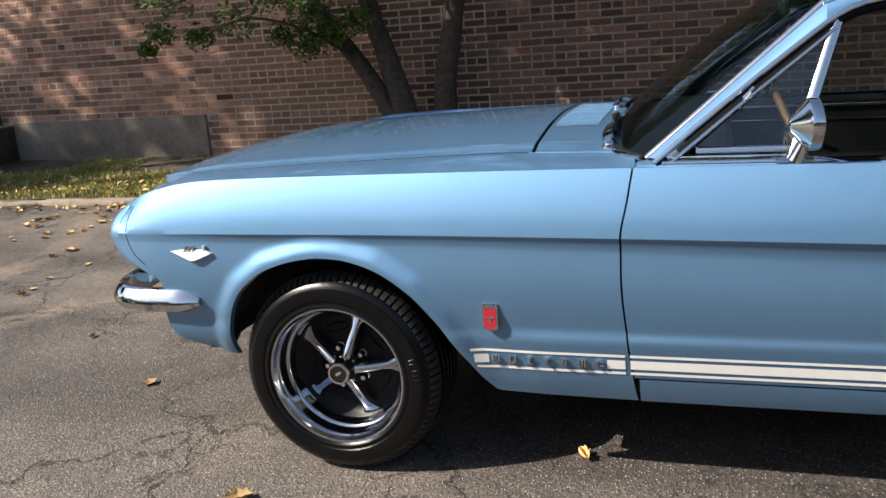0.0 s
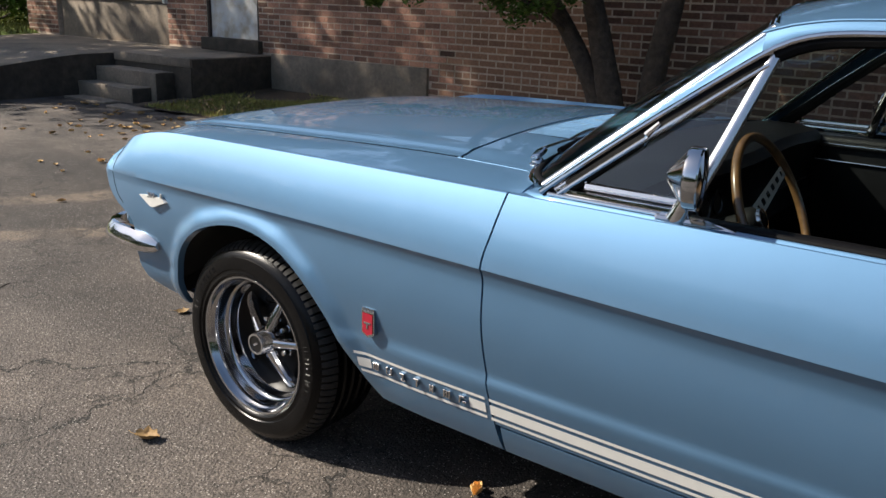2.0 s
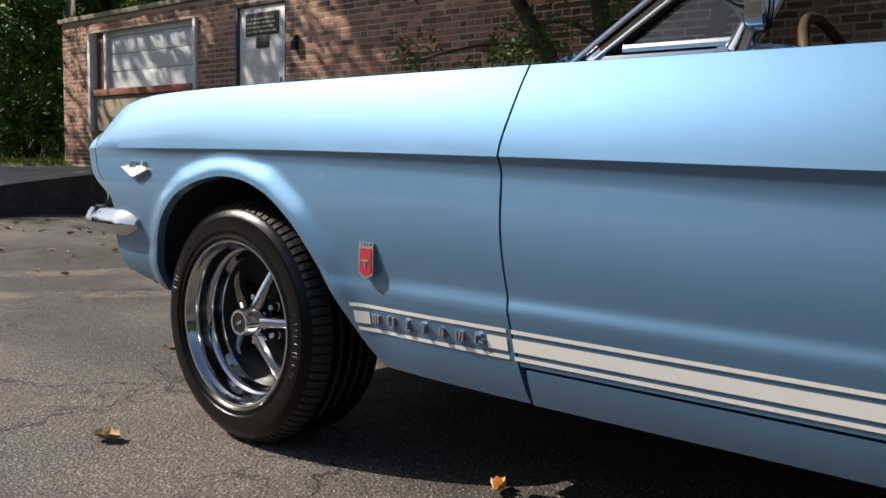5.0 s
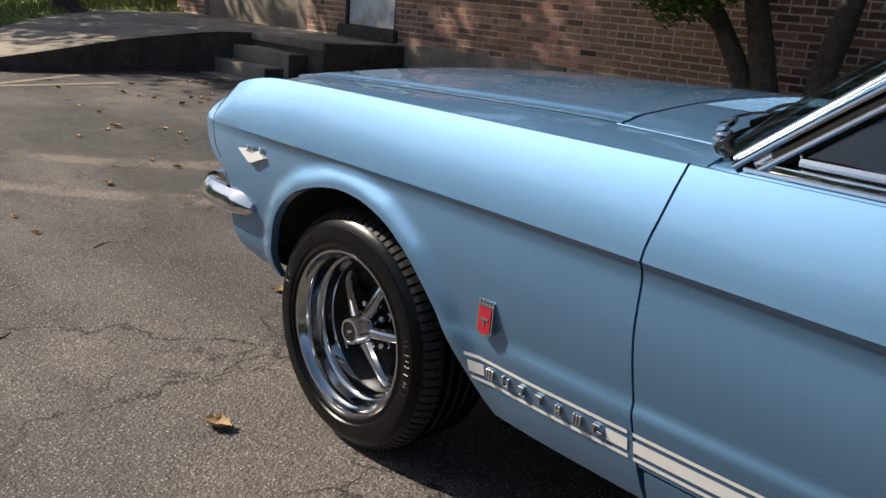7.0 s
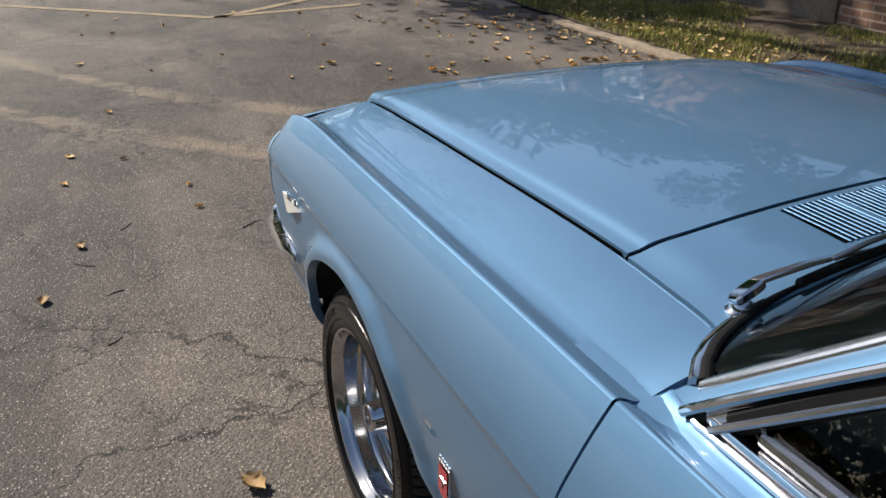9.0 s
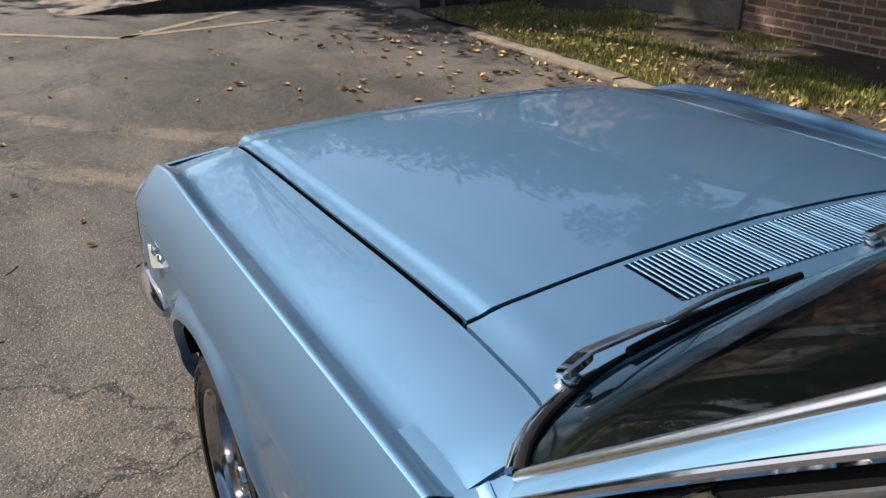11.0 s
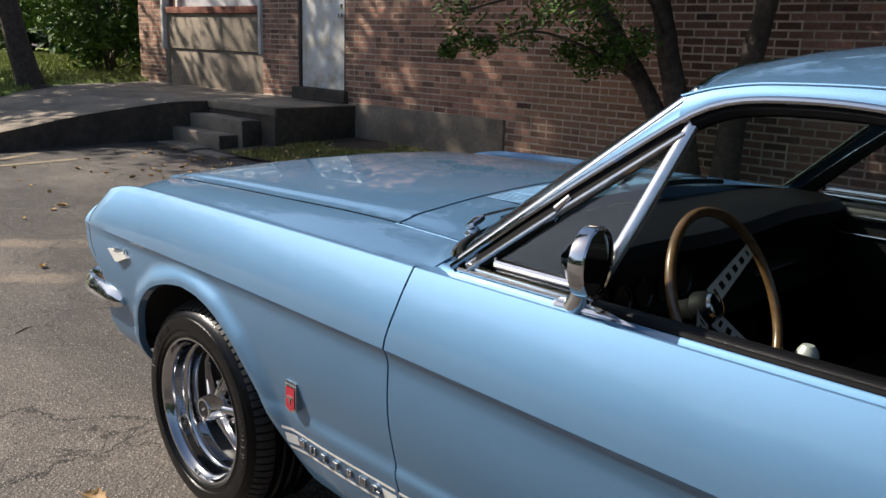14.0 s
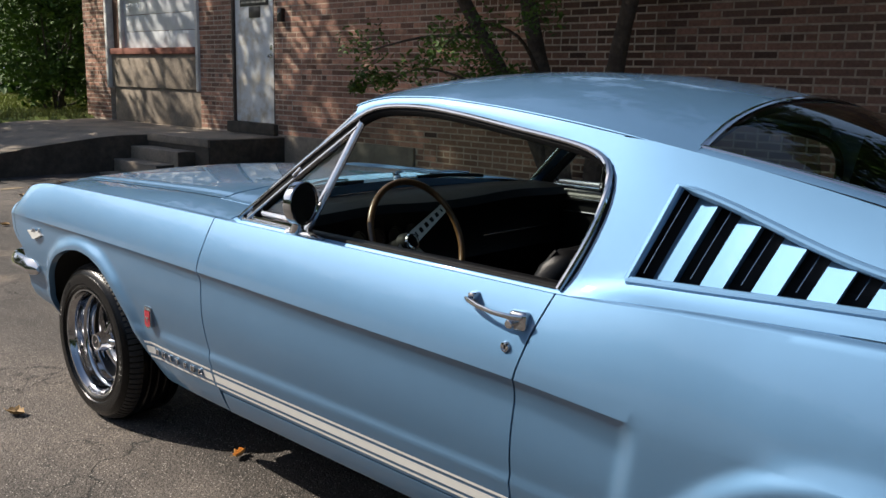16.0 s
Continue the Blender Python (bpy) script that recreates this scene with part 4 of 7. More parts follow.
# ---------------------------------------------------------------- far things
def far_car(place, turn, colour_mat, label):
    c = thing("parked_car", label, "car", place, "far parked cars")
    c.rotation_euler = (0, 0, radians(turn))
    prof = [(-2.2, 0.35), (-2.2, 0.75), (-1.4, 0.9), (-0.8, 1.38), (0.9, 1.42), (1.6, 0.95), (2.2, 0.85), (2.25, 0.35)]
    rows = [[Vector((x, y, z)) for x, z in prof] for y in (-0.85, 0.85)]
    bm = bmesh.new()
    vs = add_grid(bm, rows, closed=True)
    bm.faces.new(vs[0]); bm.faces.new(vs[1][::-1])
    bmesh.ops.bevel(bm, geom=list(bm.edges), offset=0.06, segments=2, affect="EDGES")
    part("body", bm, colour_mat, c)
    for s in (-1, 1):
        part("side_window", box((-0.75, s * 0.853 - 0.004, 0.95), (1.2, s * 0.853 + 0.004, 1.3), 0.003), M_BLACK, c)
        for x in (-1.4, 1.4):
            part("wheel", lathe([(0, -0.1), (0.3, -0.1), (0.33, 0), (0.3, 0.1), (0, 0.1)], Matrix.Translation((x, s * 0.8, 0.33)) @ Euler((radians(90), 0, 0)).to_matrix().to_4x4(), 20), M_RUBBER, c)


M_CAR_WHITE = material("pale_grey_car_paint", (0.30, 0.32, 0.34), rough=0.3, coat=1.0, metal=0.3)
M_CAR_GREY = material("dark_green_car_paint", (0.03, 0.045, 0.045), rough=0.3, coat=1.0, metal=0.4)
tagged(part("far_road", box((-90, -12, -0.1), (-48, 60, 0.42)), M_ASPHALT, smooth=0), "far parking lot beyond the lawn", "road", kind="structure")
far_car((-56, 15.6, 0.42), -14, M_CAR_GREY, "dark green car parked far beyond the lawn")
far_car((-56.5, 19.4, 0.42), -16, M_CAR_WHITE, "grey car parked far beyond the lawn")
far_car((-55.5, 11.6, 0.42), -12, M_CAR_GREY, "dark car parked far beyond the lawn")


def hedge_wood():
    """The dense dark growth behind the lawn."""
    rnd = random.Random(78)
    bm = bmesh.new()
    cl = []
    for _ in range(330):
        x = rnd.uniform(-48, -21)
        cl.append((Vector((x, 9.2 + (-24 - x) * 0.37 + rnd.uniform(0, 5), rnd.uniform(0.6, 9))), rnd.uniform(0.8, 1.6)))
    for _ in range(160):
        cl.append((Vector((rnd.uniform(-18, -13.5), rnd.uniform(9.5, 13), rnd.uniform(0.6, 7))), rnd.uniform(0.5, 1.0)))
    for _ in range(230):
        cl.append((Vector((rnd.uniform(-33, -16), rnd.uniform(8.5, 12), rnd.uniform(0.5, 7.5))), rnd.uniform(0.5, 1.2)))
    for _ in range(240):
        cl.append((Vector((rnd.uniform(-84, -72), rnd.uniform(4, 42), rnd.uniform(0.8, 10))), rnd.uniform(1.0, 2.2)))
    leaf_cloud(bm, cl, 62000, 0.46, rnd)
    tagged(part("thicket", bm, M_LEAF_FAR, smooth=0), "dense dark green thicket behind the lawn", "trees", kind="stuff")


hedge_wood()


def far_wood():
    rnd = random.Random(77)
    bm = bmesh.new()
    for k in range(170):
        a = 2 * math.pi * k / 170
        # unseen directions: trees added closer in, to darken reflections and sky light
        near = math.sin(a) < -0.25 or math.cos(a) > 0.6
        r = (44 if near else 95) + rnd.uniform(-6, 6)
        h = rnd.uniform(8, 12) if near else rnd.uniform(7, 12)
        leaf_cloud(bm, [(Vector((r * math.cos(a), r * math.sin(a), h * q)), 3.0) for q in (0.15, 0.4, 0.65, 0.85)], 1000 if near else 400, 0.65 if near else 1.0, rnd)
    tagged(part("far_woods", bm, M_LEAF_FAR, smooth=0), "belt of tall green trees, its unseen near part added to darken reflections", "trees", kind="stuff")


far_wood()

# ---------------------------------------------------------------- the car: its lines, front axle at x = 0, centre line at y = 0
CAR = thing("car", "light blue metallic 1960s fastback coupe with chrome trim and white stripes", "car")
HUB_Z, TYRE_R = 0.303, 0.303
REAR_X = 2.743
crest_z = ip((-0.64, 0.790), (-0.60, 0.826), (-0.55, 0.848), (-0.50, 0.860), (-0.40, 0.870), (0.0, 0.880), (0.8, 0.885), (2.05, 0.886), (2.4, 0.902), (2.9, 0.908), (3.5, 0.885), (3.83, 0.85))
crest_y = ip((-0.64, 0.792), (-0.55, 0.803), (-0.4, 0.810), (0.0, 0.818), (0.8, 0.815), (2.05, 0.812), (2.2, 0.817), (2.36, 0.823), (2.55, 0.815), (2.9, 0.797), (3.3, 0.775), (3.83, 0.73))
crease_z = ip((-0.64, 0.728), (0.0, 0.729), (0.8, 0.722), (1.4, 0.712), (2.05, 0.702), (2.3, 0.690))
crease_y = ip((-0.64, 0.862), (-0.45, 0.864), (0.0, 0.866), (0.8, 0.867), (2.05, 0.868), (2.6, 0.872), (3.3, 0.84), (3.83, 0.775))
band = ip((-0.6, 0.017), (0.0, 0.020), (0.8, 0.027), (1.4, 0.036), (2.05, 0.046), (2.3, 0.055))       # height of the undercut
front_edge = ip((0.34, -0.455), (0.37, -0.480), (0.41, -0.510), (0.45, -0.528), (0.50, -0.53), (0.55, -0.512), (0.60, -0.530), (0.63, -0.585), (0.67, -0.630),
                (0.72, -0.648), (0.77, -0.648), (0.80, -0.638), (0.82, -0.622), (0.845, -0.588), (0.87, -0.54))
gap_front = ip((0.25, 0.846), (0.30, 0.838), (0.47, 0.820), (0.62, 0.811), (0.72, 0.812), (0.81, 0.828), (0.90, 0.842))
gap_rear = ip((0.25, 2.0), (0.40, 2.010), (0.66, 2.032), (0.78, 2.062), (0.89, 2.100))
arch_pts = [(-0.332, 0.345), (-0.324, 0.40), (-0.305, 0.48), (-0.25, 0.567), (-0.17, 0.625), (-0.06, 0.6575), (0.0, 0.6645), (0.06, 0.6605), (0.15, 0.636), (0.25, 0.570),
            (0.32, 0.485), (0.38, 0.385), (0.435, 0.297), (0.46, 0.268)]
arch_front = ip(*arch_pts)
arch_poly = [Vector((p[0], p[1])) for p in arch_pts]


def arch_distance(x, z):
    if x > 1.5:
        return abs(math.hypot(x - REAR_X, z - HUB_Z) - 0.365)
    if x > 0.75:
        return 1.0
    p, best = Vector((x, z)), 9.0
    for a, b in zip(arch_poly, arch_poly[1:]):
        s = min(max((p - a).dot(b - a) / (b - a).length_squared, 0), 1)
        best = min(best, (p - lerp(a, b, s)).length)
    return best


bottom_nose = ip((-0.64, 0.405), (-0.56, 0.378), (-0.39, 0.352), (-0.332, 0.345))
bottom_rear = ip((0.46, 0.266), (0.8, 0.260), (2.3, 0.258), (2.38, 0.27), (3.1, 0.30), (3.83, 0.40))


def bottom(x):
    """The lower edge of the body side, wheel arches included."""
    if x <= -0.332:
        return bottom_nose(x)
    if x <= 0.46:
        return arch_front(x)
    if abs(x - REAR_X) < 0.362:
        return HUB_Z + math.sqrt(0.365**2 - (x - REAR_X) ** 2)
    return bottom_rear(x)


def soft_step(s):
    """Straight at first, then softly levelling out."""
    s = max(s, 0.0)
    return s / (1 + s**1.7) ** (1 / 1.7)


def side(x, z):
    """How far the body side stands out from the centre line."""
    zc, yc, zt, yt = crease_z(x), crease_y(x), crest_z(x), crest_y(x)
    nose = 0.010 * max(0.0, (-0.50 - x) / 0.15) ** 2
    if z >= zc:
        s = min((z - zc) / (zt - zc), 1.0)
        lip = 0.017 * (1 - step(0.012, 0.064, arch_distance(x, z))) if x > 1.5 else 0.0
        return yc + (yt - yc) * (0.36 * s + 0.64 * s**2.0) - nose + lip
    t = zc - z
    cove = 1 - step(2.285, 2.345, x + 0.16 * (0.66 - z))
    swell = 0.008 * math.sin(math.pi * min(max((t - 1.4 * band(x)) / (0.265 - 1.4 * band(x)), 0.0), 1.0))
    keen = lerp(0.12, 1.0, step(-0.60, -0.22, x))
    inset = cove * (0.66 * keen * band(x) * soft_step(t / (0.84 * band(x))) - swell + 0.017 * (max(0.0, min(t, 0.27) - band(x) * 0.6) / 0.24) ** 1.6)
    inset += (1 - cove) * 0.13 * max(0.0, t - 0.02) ** 1.35
    low = 0.0075 * step(0.470, 0.442, z) * step(0.40, 0.62, x)
    drop = max(0.0, 0.448 - z)
    under = 0.29 * drop * drop / (drop + 0.012) + 0.008 * (max(0.0, 0.33 - z) / 0.07) ** 2
    tuck = under if x > -0.3 else 0.05 * (max(0.0, 0.46 - z) / 0.12) ** 2
    if x > 2.30:
        tuck = lerp(under, 0.046 * (max(0.0, 0.372 - z) / 0.112) ** 2, step(2.30, 2.40, x))
    flare = 0.017 * (1 - step(0.012, 0.064, arch_distance(x, z))) * (step(0.27, 0.44, z) if x > 0 else 1.0)
    return yc - inset + low * cove - tuck - nose + flare


def on_side(x, z, out=0.0, sign=1):
    return Vector((x, sign * -(side(x, z) + out), z))


def side_column(x, z0):
    """Points of the body side at one station, from its lower edge up to the crest and over it."""
    zc, zt = crease_z(min(x, 2.3)), crest_z(x)
    a = z0
    b = max(a + 0.012, 0.49)
    c = max(b + 0.012, zc - 2.6 * band(x))
    zs = [lerp(a, b, i / 18) for i in range(18)] + [lerp(b, c, i / 10) for i in range(10)] + [lerp(c, zc, i / 16) for i in range(16)] + [lerp(zc, zt, (i / 14) ** 0.8) for i in range(15)]
    return zs


def body_panel(name, xs, z_low, left, right, x_left, x_right, inner, sign, label=""):
    """A skin panel of the body side between two curved gaps; inner(x) gives the (y, z) of its upper inner edge."""
    rows = []
    for xn in xs:
        wl, wr = max(0.0, 1 - (xn - xs[0]) / 0.30), max(0.0, 1 - (xs[-1] - xn) / 0.25)
        col = []
        for z in side_column(xn, z_low(xn)):
            x = xn + (wl * (left(z) - x_left) if left else 0) + (wr * (right(z) - x_right) if right else 0)
            col.append(Vector((x, sign * -side(x, z), z)))
        x = col[-1].x
        yt, zt = side(x, crest_z(xn)), col[-1].z
        yi, zi = inner(x)
        w = yt - yi
        k0 = min(1.0, 0.8 * w / 0.05)
        soft = step(2.08, 2.45, x)                     # a keen edge in front, a round shoulder behind
        for d, keen, mild in ((0.004, 0.0014, 0.003), (0.008, 0.0011, 0.0045), (0.013, -0.0008, 0.0052), (0.020, -0.0050, 0.0050), (0.028, -0.0100, 0.0028), (0.038, -0.0142, -0.0015), (0.05, -0.0152, -0.0045)):
            q = d * k0 / w
            col.append(Vector((x, sign * -(yt - w * q), lerp(zt, zi, q) + lerp(keen, mild, soft))))
        for k in range(1, 9):
            q = lerp(0.05 * k0 / w, 1, k / 8)
            col.append(Vector((x, sign * -(yt - w * q), lerp(zt, zi, q) - lerp(0.0152, 0.0045, soft) * (1 - k / 8) ** 1.6)))
        rows.append(col)
    bm = grid(rows, flip=sign > 0)
    flange(bm, (0, sign * 0.022, -0.004))
    return part(name, bm, M_PAINT, CAR, label, smooth=24)


def spread(*stops):
    """Stations: (end, count) runs from the first value."""
    xs = [stops[0]]
    for end, n in stops[1:]:
        a = xs[-1]
        xs += [lerp(a, end, (i + 1) / n) for i in range(n)]
    return xs


hood_edge = ip((-0.60, 0.606), (0.0, 0.604), (0.53, 0.600), (0.66, 0.605), (0.77, 0.614), (0.80, 0.640), (0.85, 0.70))
hood_edge_z = ip((-0.62, 0.835), (-0.55, 0.858), (-0.3, 0.875), (0.0, 0.886), (0.53, 0.899), (0.85, 0.897))
FENDER_X = spread(-0.62, (-0.45, 14), (-0.335, 8), (-0.325, 3), (-0.30, 5), (-0.20, 7), (0.20, 20), (0.46, 20), (0.62, 8), (0.83, 10))
DOOR_X = spread(0.835, (1.1, 8), (1.8, 14), (2.08, 12))
QUARTER_X = spread(2.085, (2.25, 12), (2.36, 14), (2.39, 3), (2.55, 14), (2.9, 16), (3.08, 14), (3.12, 3), (3.5, 10), (3.83, 12))
sill_y = ip((0.84, 0.735), (0.95, 0.762), (2.1, 0.762))
for sign in (1, -1):
    body_panel("front_fender", FENDER_X, bottom, front_edge, lambda z: gap_front(z) - 0.0025, -0.62, 0.83,
               lambda x: (hood_edge(x) + 0.0030, hood_edge_z(x) - 0.003), sign, "light blue front fender with flared wheel arch")
    body_panel("door", DOOR_X, lambda x: 0.336, lambda z: gap_front(z) + 0.0025, lambda z: gap_rear(z) - 0.0025, 0.835, 2.08,
               lambda x: (sill_y(x), 0.882), sign, "light blue door with sharp body crease")
    body_panel("rear_quarter", QUARTER_X, bottom, lambda z: gap_rear(z) + 0.0025, None, 2.085, 0,
               lambda x: (ip((2.1, 0.762), (2.3, 0.745), (2.9, 0.715), (3.4, 0.66), (3.83, 0.62))(x), ip((2.1, 0.884), (2.3, 0.905), (2.9, 0.925), (3.5, 0.905), (3.83, 0.86))(x)), sign,
               "light blue rear quarter with recessed scoop")
    rows = []
    for i in range(40):
        x = lerp(0.848, 2.36, i / 39)
        rows.append([Vector((x, sign * -side(x, z), z)) for z in np.linspace(0.258, 0.330, 12)] )
    bm = grid(rows, flip=sign > 0)
    flange(bm, (0, sign * 0.02, 0))
    part("rocker_panel", bm, M_PAINT, CAR)


# ---- hood, cowl
hood_crown = ip((-0.85, 0.012), (-0.6, 0.022), (-0.2, 0.030), (0.2, 0.034), (0.6, 0.038))


def hood_z(x, y):
    e = hood_edge(x)
    t = min(abs(y) / e, 1.0)
    crown = hood_crown(x)
    ridge = 0.0042 * step(e - 0.028, e - 0.052, abs(y)) - 0.0010 * step(e - 0.075, e - 0.12, abs(y))
    fade = 1 - 0.85 * step(0.62, 0.74, x)
    drop = 0.055 * (max(0, -0.60 - x) / 0.24) ** 1.7
    return hood_edge_z(max(x, -0.58)) + crown * (1 - t**2.2) + ridge * fade - drop - (0.012 * max(0, (-0.45 - x) / 0.3) ** 2)


hood_front = ip((0.0, -0.845), (0.23, -0.825), (0.42, -0.762), (0.54, -0.675), (0.606, -0.575))
hood_rear = ip((0.0, 0.540), (0.3, 0.548), (0.6, 0.556))
vs_y = sorted(set([s * v for s in (1, -1) for v in (0.6, 0.597, 0.592, 0.586, 0.578, 0.57, 0.562, 0.554, 0.546, 0.538, 0.53, 0.522, 0.512, 0.502, 0.49, 0.475, 0.44, 0.4, 0.35, 0.3, 0.25, 0.2, 0.15, 0.1, 0.05, 0.0)]))
rows = []
for i in range(64):
    s = i / 63
    row = []
    for v in vs_y:
        x = lerp(hood_front(abs(v)), hood_rear(abs(v)) - 0.0080, s)
        y = v / 0.6 * (hood_edge(x) - 0.0080)
        row.append(Vector((x, y, hood_z(x, y))))
    rows.append(row)
bm = grid(rows)
flange(bm, (0, 0, -0.03))
part("hood", bm, M_PAINT, CAR, "light blue hood with raised side ridges")

for s in (1, -1):                                      # black tubes that stand for the shade in the hood's gaps
    part("hood_seal", tube([Vector((x, s * (hood_edge(x) - 0.0040), hood_z(x, hood_edge(x)) - 0.0085)) for x in np.linspace(-0.54, 0.535, 30)], 0.0062, 8), M_GAP_SHADE, CAR)
for s, x0 in ((1, -0.55), (-1, 0.546)):               # rolled edge of the fender along the hood and the cowl
    part("fender_lip", tube([Vector((x, s * (hood_edge(x) + 0.0050), hood_edge_z(x) - 0.0036)) for x in np.linspace(x0, 0.765, 36)], 0.0014, 6), M_PAINT, CAR)
# dark tubes added below, so the gaps stay dark
for s in (1, -1):
    part("hood_channel", tube([Vector((x, s * (hood_edge(x) - 0.002), hood_z(x, hood_edge(x)) - 0.024)) for x in np.linspace(-0.54, 0.535, 30)], 0.013, 8), M_DARK, CAR)
# the same black tube as shade in the cowl gap
part("cowl_seal", tube([Vector((hood_rear(abs(y)) - 0.0025, y, hood_z(hood_rear(abs(y)), y) - 0.0085)) for y in np.linspace(-0.595, 0.595, 40)], 0.0058, 8), M_GAP_SHADE, CAR)

ws_base = ip((0.0, 0.722), (0.25, 0.728), (0.40, 0.742), (0.50, 0.757), (0.60, 0.785), (0.67, 0.822), (0.715, 0.862))
vy = [-0.6 + 1.2 * k / 60 for k in range(61)]
rows = []
NX = 22
for i in range(NX + 1):
    row = []
    for v in vy:
        x0, x1 = hood_rear(abs(v)) + 0.003, ws_base(abs(v)) + 0.02
        if i <= 2:
            x = lerp(x0, 0.562, i / 2)
        elif i <= 17:
            x = lerp(0.562, 0.694, (i - 2) / 15)
        else:
            x = lerp(0.694, x1, (i - 17) / (NX - 17))
        y = v / 0.6 * (hood_edge(x) - 0.002) if abs(v) > 0.5 else v
        row.append(Vector((x, y, hood_z(x, y) - 0.10 * max(0, x - 0.72) * 0.3)))
    rows.append(row)
VENT = 0.32
bm = grid(rows, skip=lambda i, j: 2 <= i < 17 and -VENT <= (vy[j] + vy[j + 1]) / 2 <= VENT)
flange(bm, (0, 0, -0.014))
COWL = part("cowl_panel", bm, M_PAINT, CAR, "light blue cowl with slotted fresh air vent")
part("vent_tray", box((0.555, -0.33, 0.86), (0.70, 0.33, 0.880)), M_DARK, CAR, smooth=0)
slat_me, bar_me = None, None
SEG = 2 * VENT / 6
for k in range(6):
    for j in range(8):
        y = -VENT + SEG * k + 0.006 + (j + 0.5) * (SEG - 0.012) / 8
        m = pose(0.628, y, hood_z(0.628, y) + 0.0005)
        if slat_me is None:
            ob = part("vent_slat", box((-0.0665, -0.0023, -0.0022), (0.0665, 0.0023, 0.0), 0.0007, 1), M_PAINT, COWL)
            ob.matrix_basis, slat_me = m, ob.data
        else:
            share("vent_slat", slat_me, COWL, m)
    if k:
        y = -VENT + SEG * k
        m = pose(0.628, y, hood_z(0.628, y) + 0.001)
        if bar_me is None:
            ob = part("vent_bar", box((-0.0668, -0.0055, -0.006), (0.0668, 0.0055, 0.0), 0.001, 1), M_PAINT, COWL)
            ob.matrix_basis, bar_me = m, ob.data
        else:
            share("vent_bar", bar_me, COWL, m)

for s in (1, -1):
    rows = []
    for i in range(14):
        t = i / 13
        x = lerp(0.70, 0.975, t)
        row = []
        for k in range(9):
            q = k / 8
            y = lerp(ip((0.70, 0.60), (0.80, 0.64), (0.86, 0.69), (0.975, 0.735))(x), 0.79, q)
            row.append(Vector((x, s * -y, 0.884 - 0.012 * q + 0.010 * (1 - q) ** 2 * step(0.75, 0.9, x) - 0.016 * step(0.84, 0.93, x) * q)))
        rows.append(row)
    part("cowl_corner", grid(rows, flip=s > 0), M_PAINT, CAR)

# ---- greenhouse: windshield, pillars, roof
def gh_y(z, x=1.5):
    """The side of the upper body leans inwards."""
    return 0.755 - 0.385 * (z - 0.885)


def ws_point(s, v):
    """Windshield surface: s from its foot to its top, v from -1 to 1 across."""
    a = abs(v)
    foot = Vector((ip((0, 0.722), (0.35, 0.728), (0.56, 0.742), (0.70, 0.757), (0.84, 0.785), (0.94, 0.822), (1.0, 0.864))(a), 0.708 * v, lerp(0.918, 0.893, a**2)))
    head = Vector((ip((0, 1.225), (0.5, 1.232), (0.8, 1.246), (1.0, 1.278))(a), 0.588 * v, lerp(1.292, 1.243, a**2.2)))
    bulge = 0.022 * math.sin(math.pi * s) * (1 - a**2)
    return lerp(foot, head, s) + Vector((-bulge, 0, bulge * 0.8))


rows = [[ws_point(i / 24, -1 + 2 * j / 40) for j in range(41)] for i in range(25)]
part("windshield", grid(rows), M_GLASS, CAR, "tinted windshield glass")
for vv in (-1, 1):
    part("windshield_trim", tube([ws_point(s, vv) + Vector((0.002, -0.004 * vv * -1, 0.004)) for s in np.linspace(-0.01, 1.0, 20)], 0.0088, 10, 0.4, up=(-0.25, 0.62 * vv, 0.74)), M_STEEL, CAR, "chrome windshield trim")
part("windshield_trim", tube([ws_point(1.0, v) + Vector((0, 0, 0.003)) for v in np.linspace(-1, 1, 30)], 0.010, 10, 0.6, up=(-0.6, 0, 0.8)), M_CHROME, CAR, "chrome windshield trim")
part("windshield_seal", tube([ws_point(0.0, v) + Vector((-0.004, 0, 0.002)) for v in np.linspace(-1, 1, 50)], 0.009, 10, 0.7, up=(-0.6, 0, 0.8)), M_SEAL, CAR, "black rubber windshield seal")
part("cowl_trim", tube([ws_point(-0.020, v) + Vector((-0.006, 0, 0.004)) for v in np.linspace(-1, 1, 50)], 0.010, 8, 0.7, up=(-0.6, 0, 0.8)), M_CHROME, CAR, "thin chrome strip at the windshield foot")

dlo_top = ip((1.284, 1.198), (1.341, 1.226), (1.42, 1.236), (1.513, 1.238), (1.66, 1.226), (1.828, 1.204), (2.012, 1.179), (2.07, 1.168), (2.098, 1.158))
drip_z = ip((1.26, 1.232), (1.33, 1.252), (1.417, 1.263), (1.55, 1.266), (1.70, 1.257), (1.98, 1.228), (2.296, 1.180), (2.7, 1.100), (3.1, 1.005), (3.5, 0.925))


def smooth_line(pts, times):
    """Rounds off a run of points, ends held."""
    for _ in range(times):
        pts = [pts[0]] + [(pts[i - 1] + 2 * pts[i] + pts[i + 1]) / 4 for i in range(1, len(pts) - 1)] + [pts[-1]]
    return pts


def gh_s(z, x):
    """Behind the door the side leans in more and more towards the tail."""
    return gh_y(z) - 0.5 * step(2.13, 2.95, x) * max(0.0, z - 0.935)


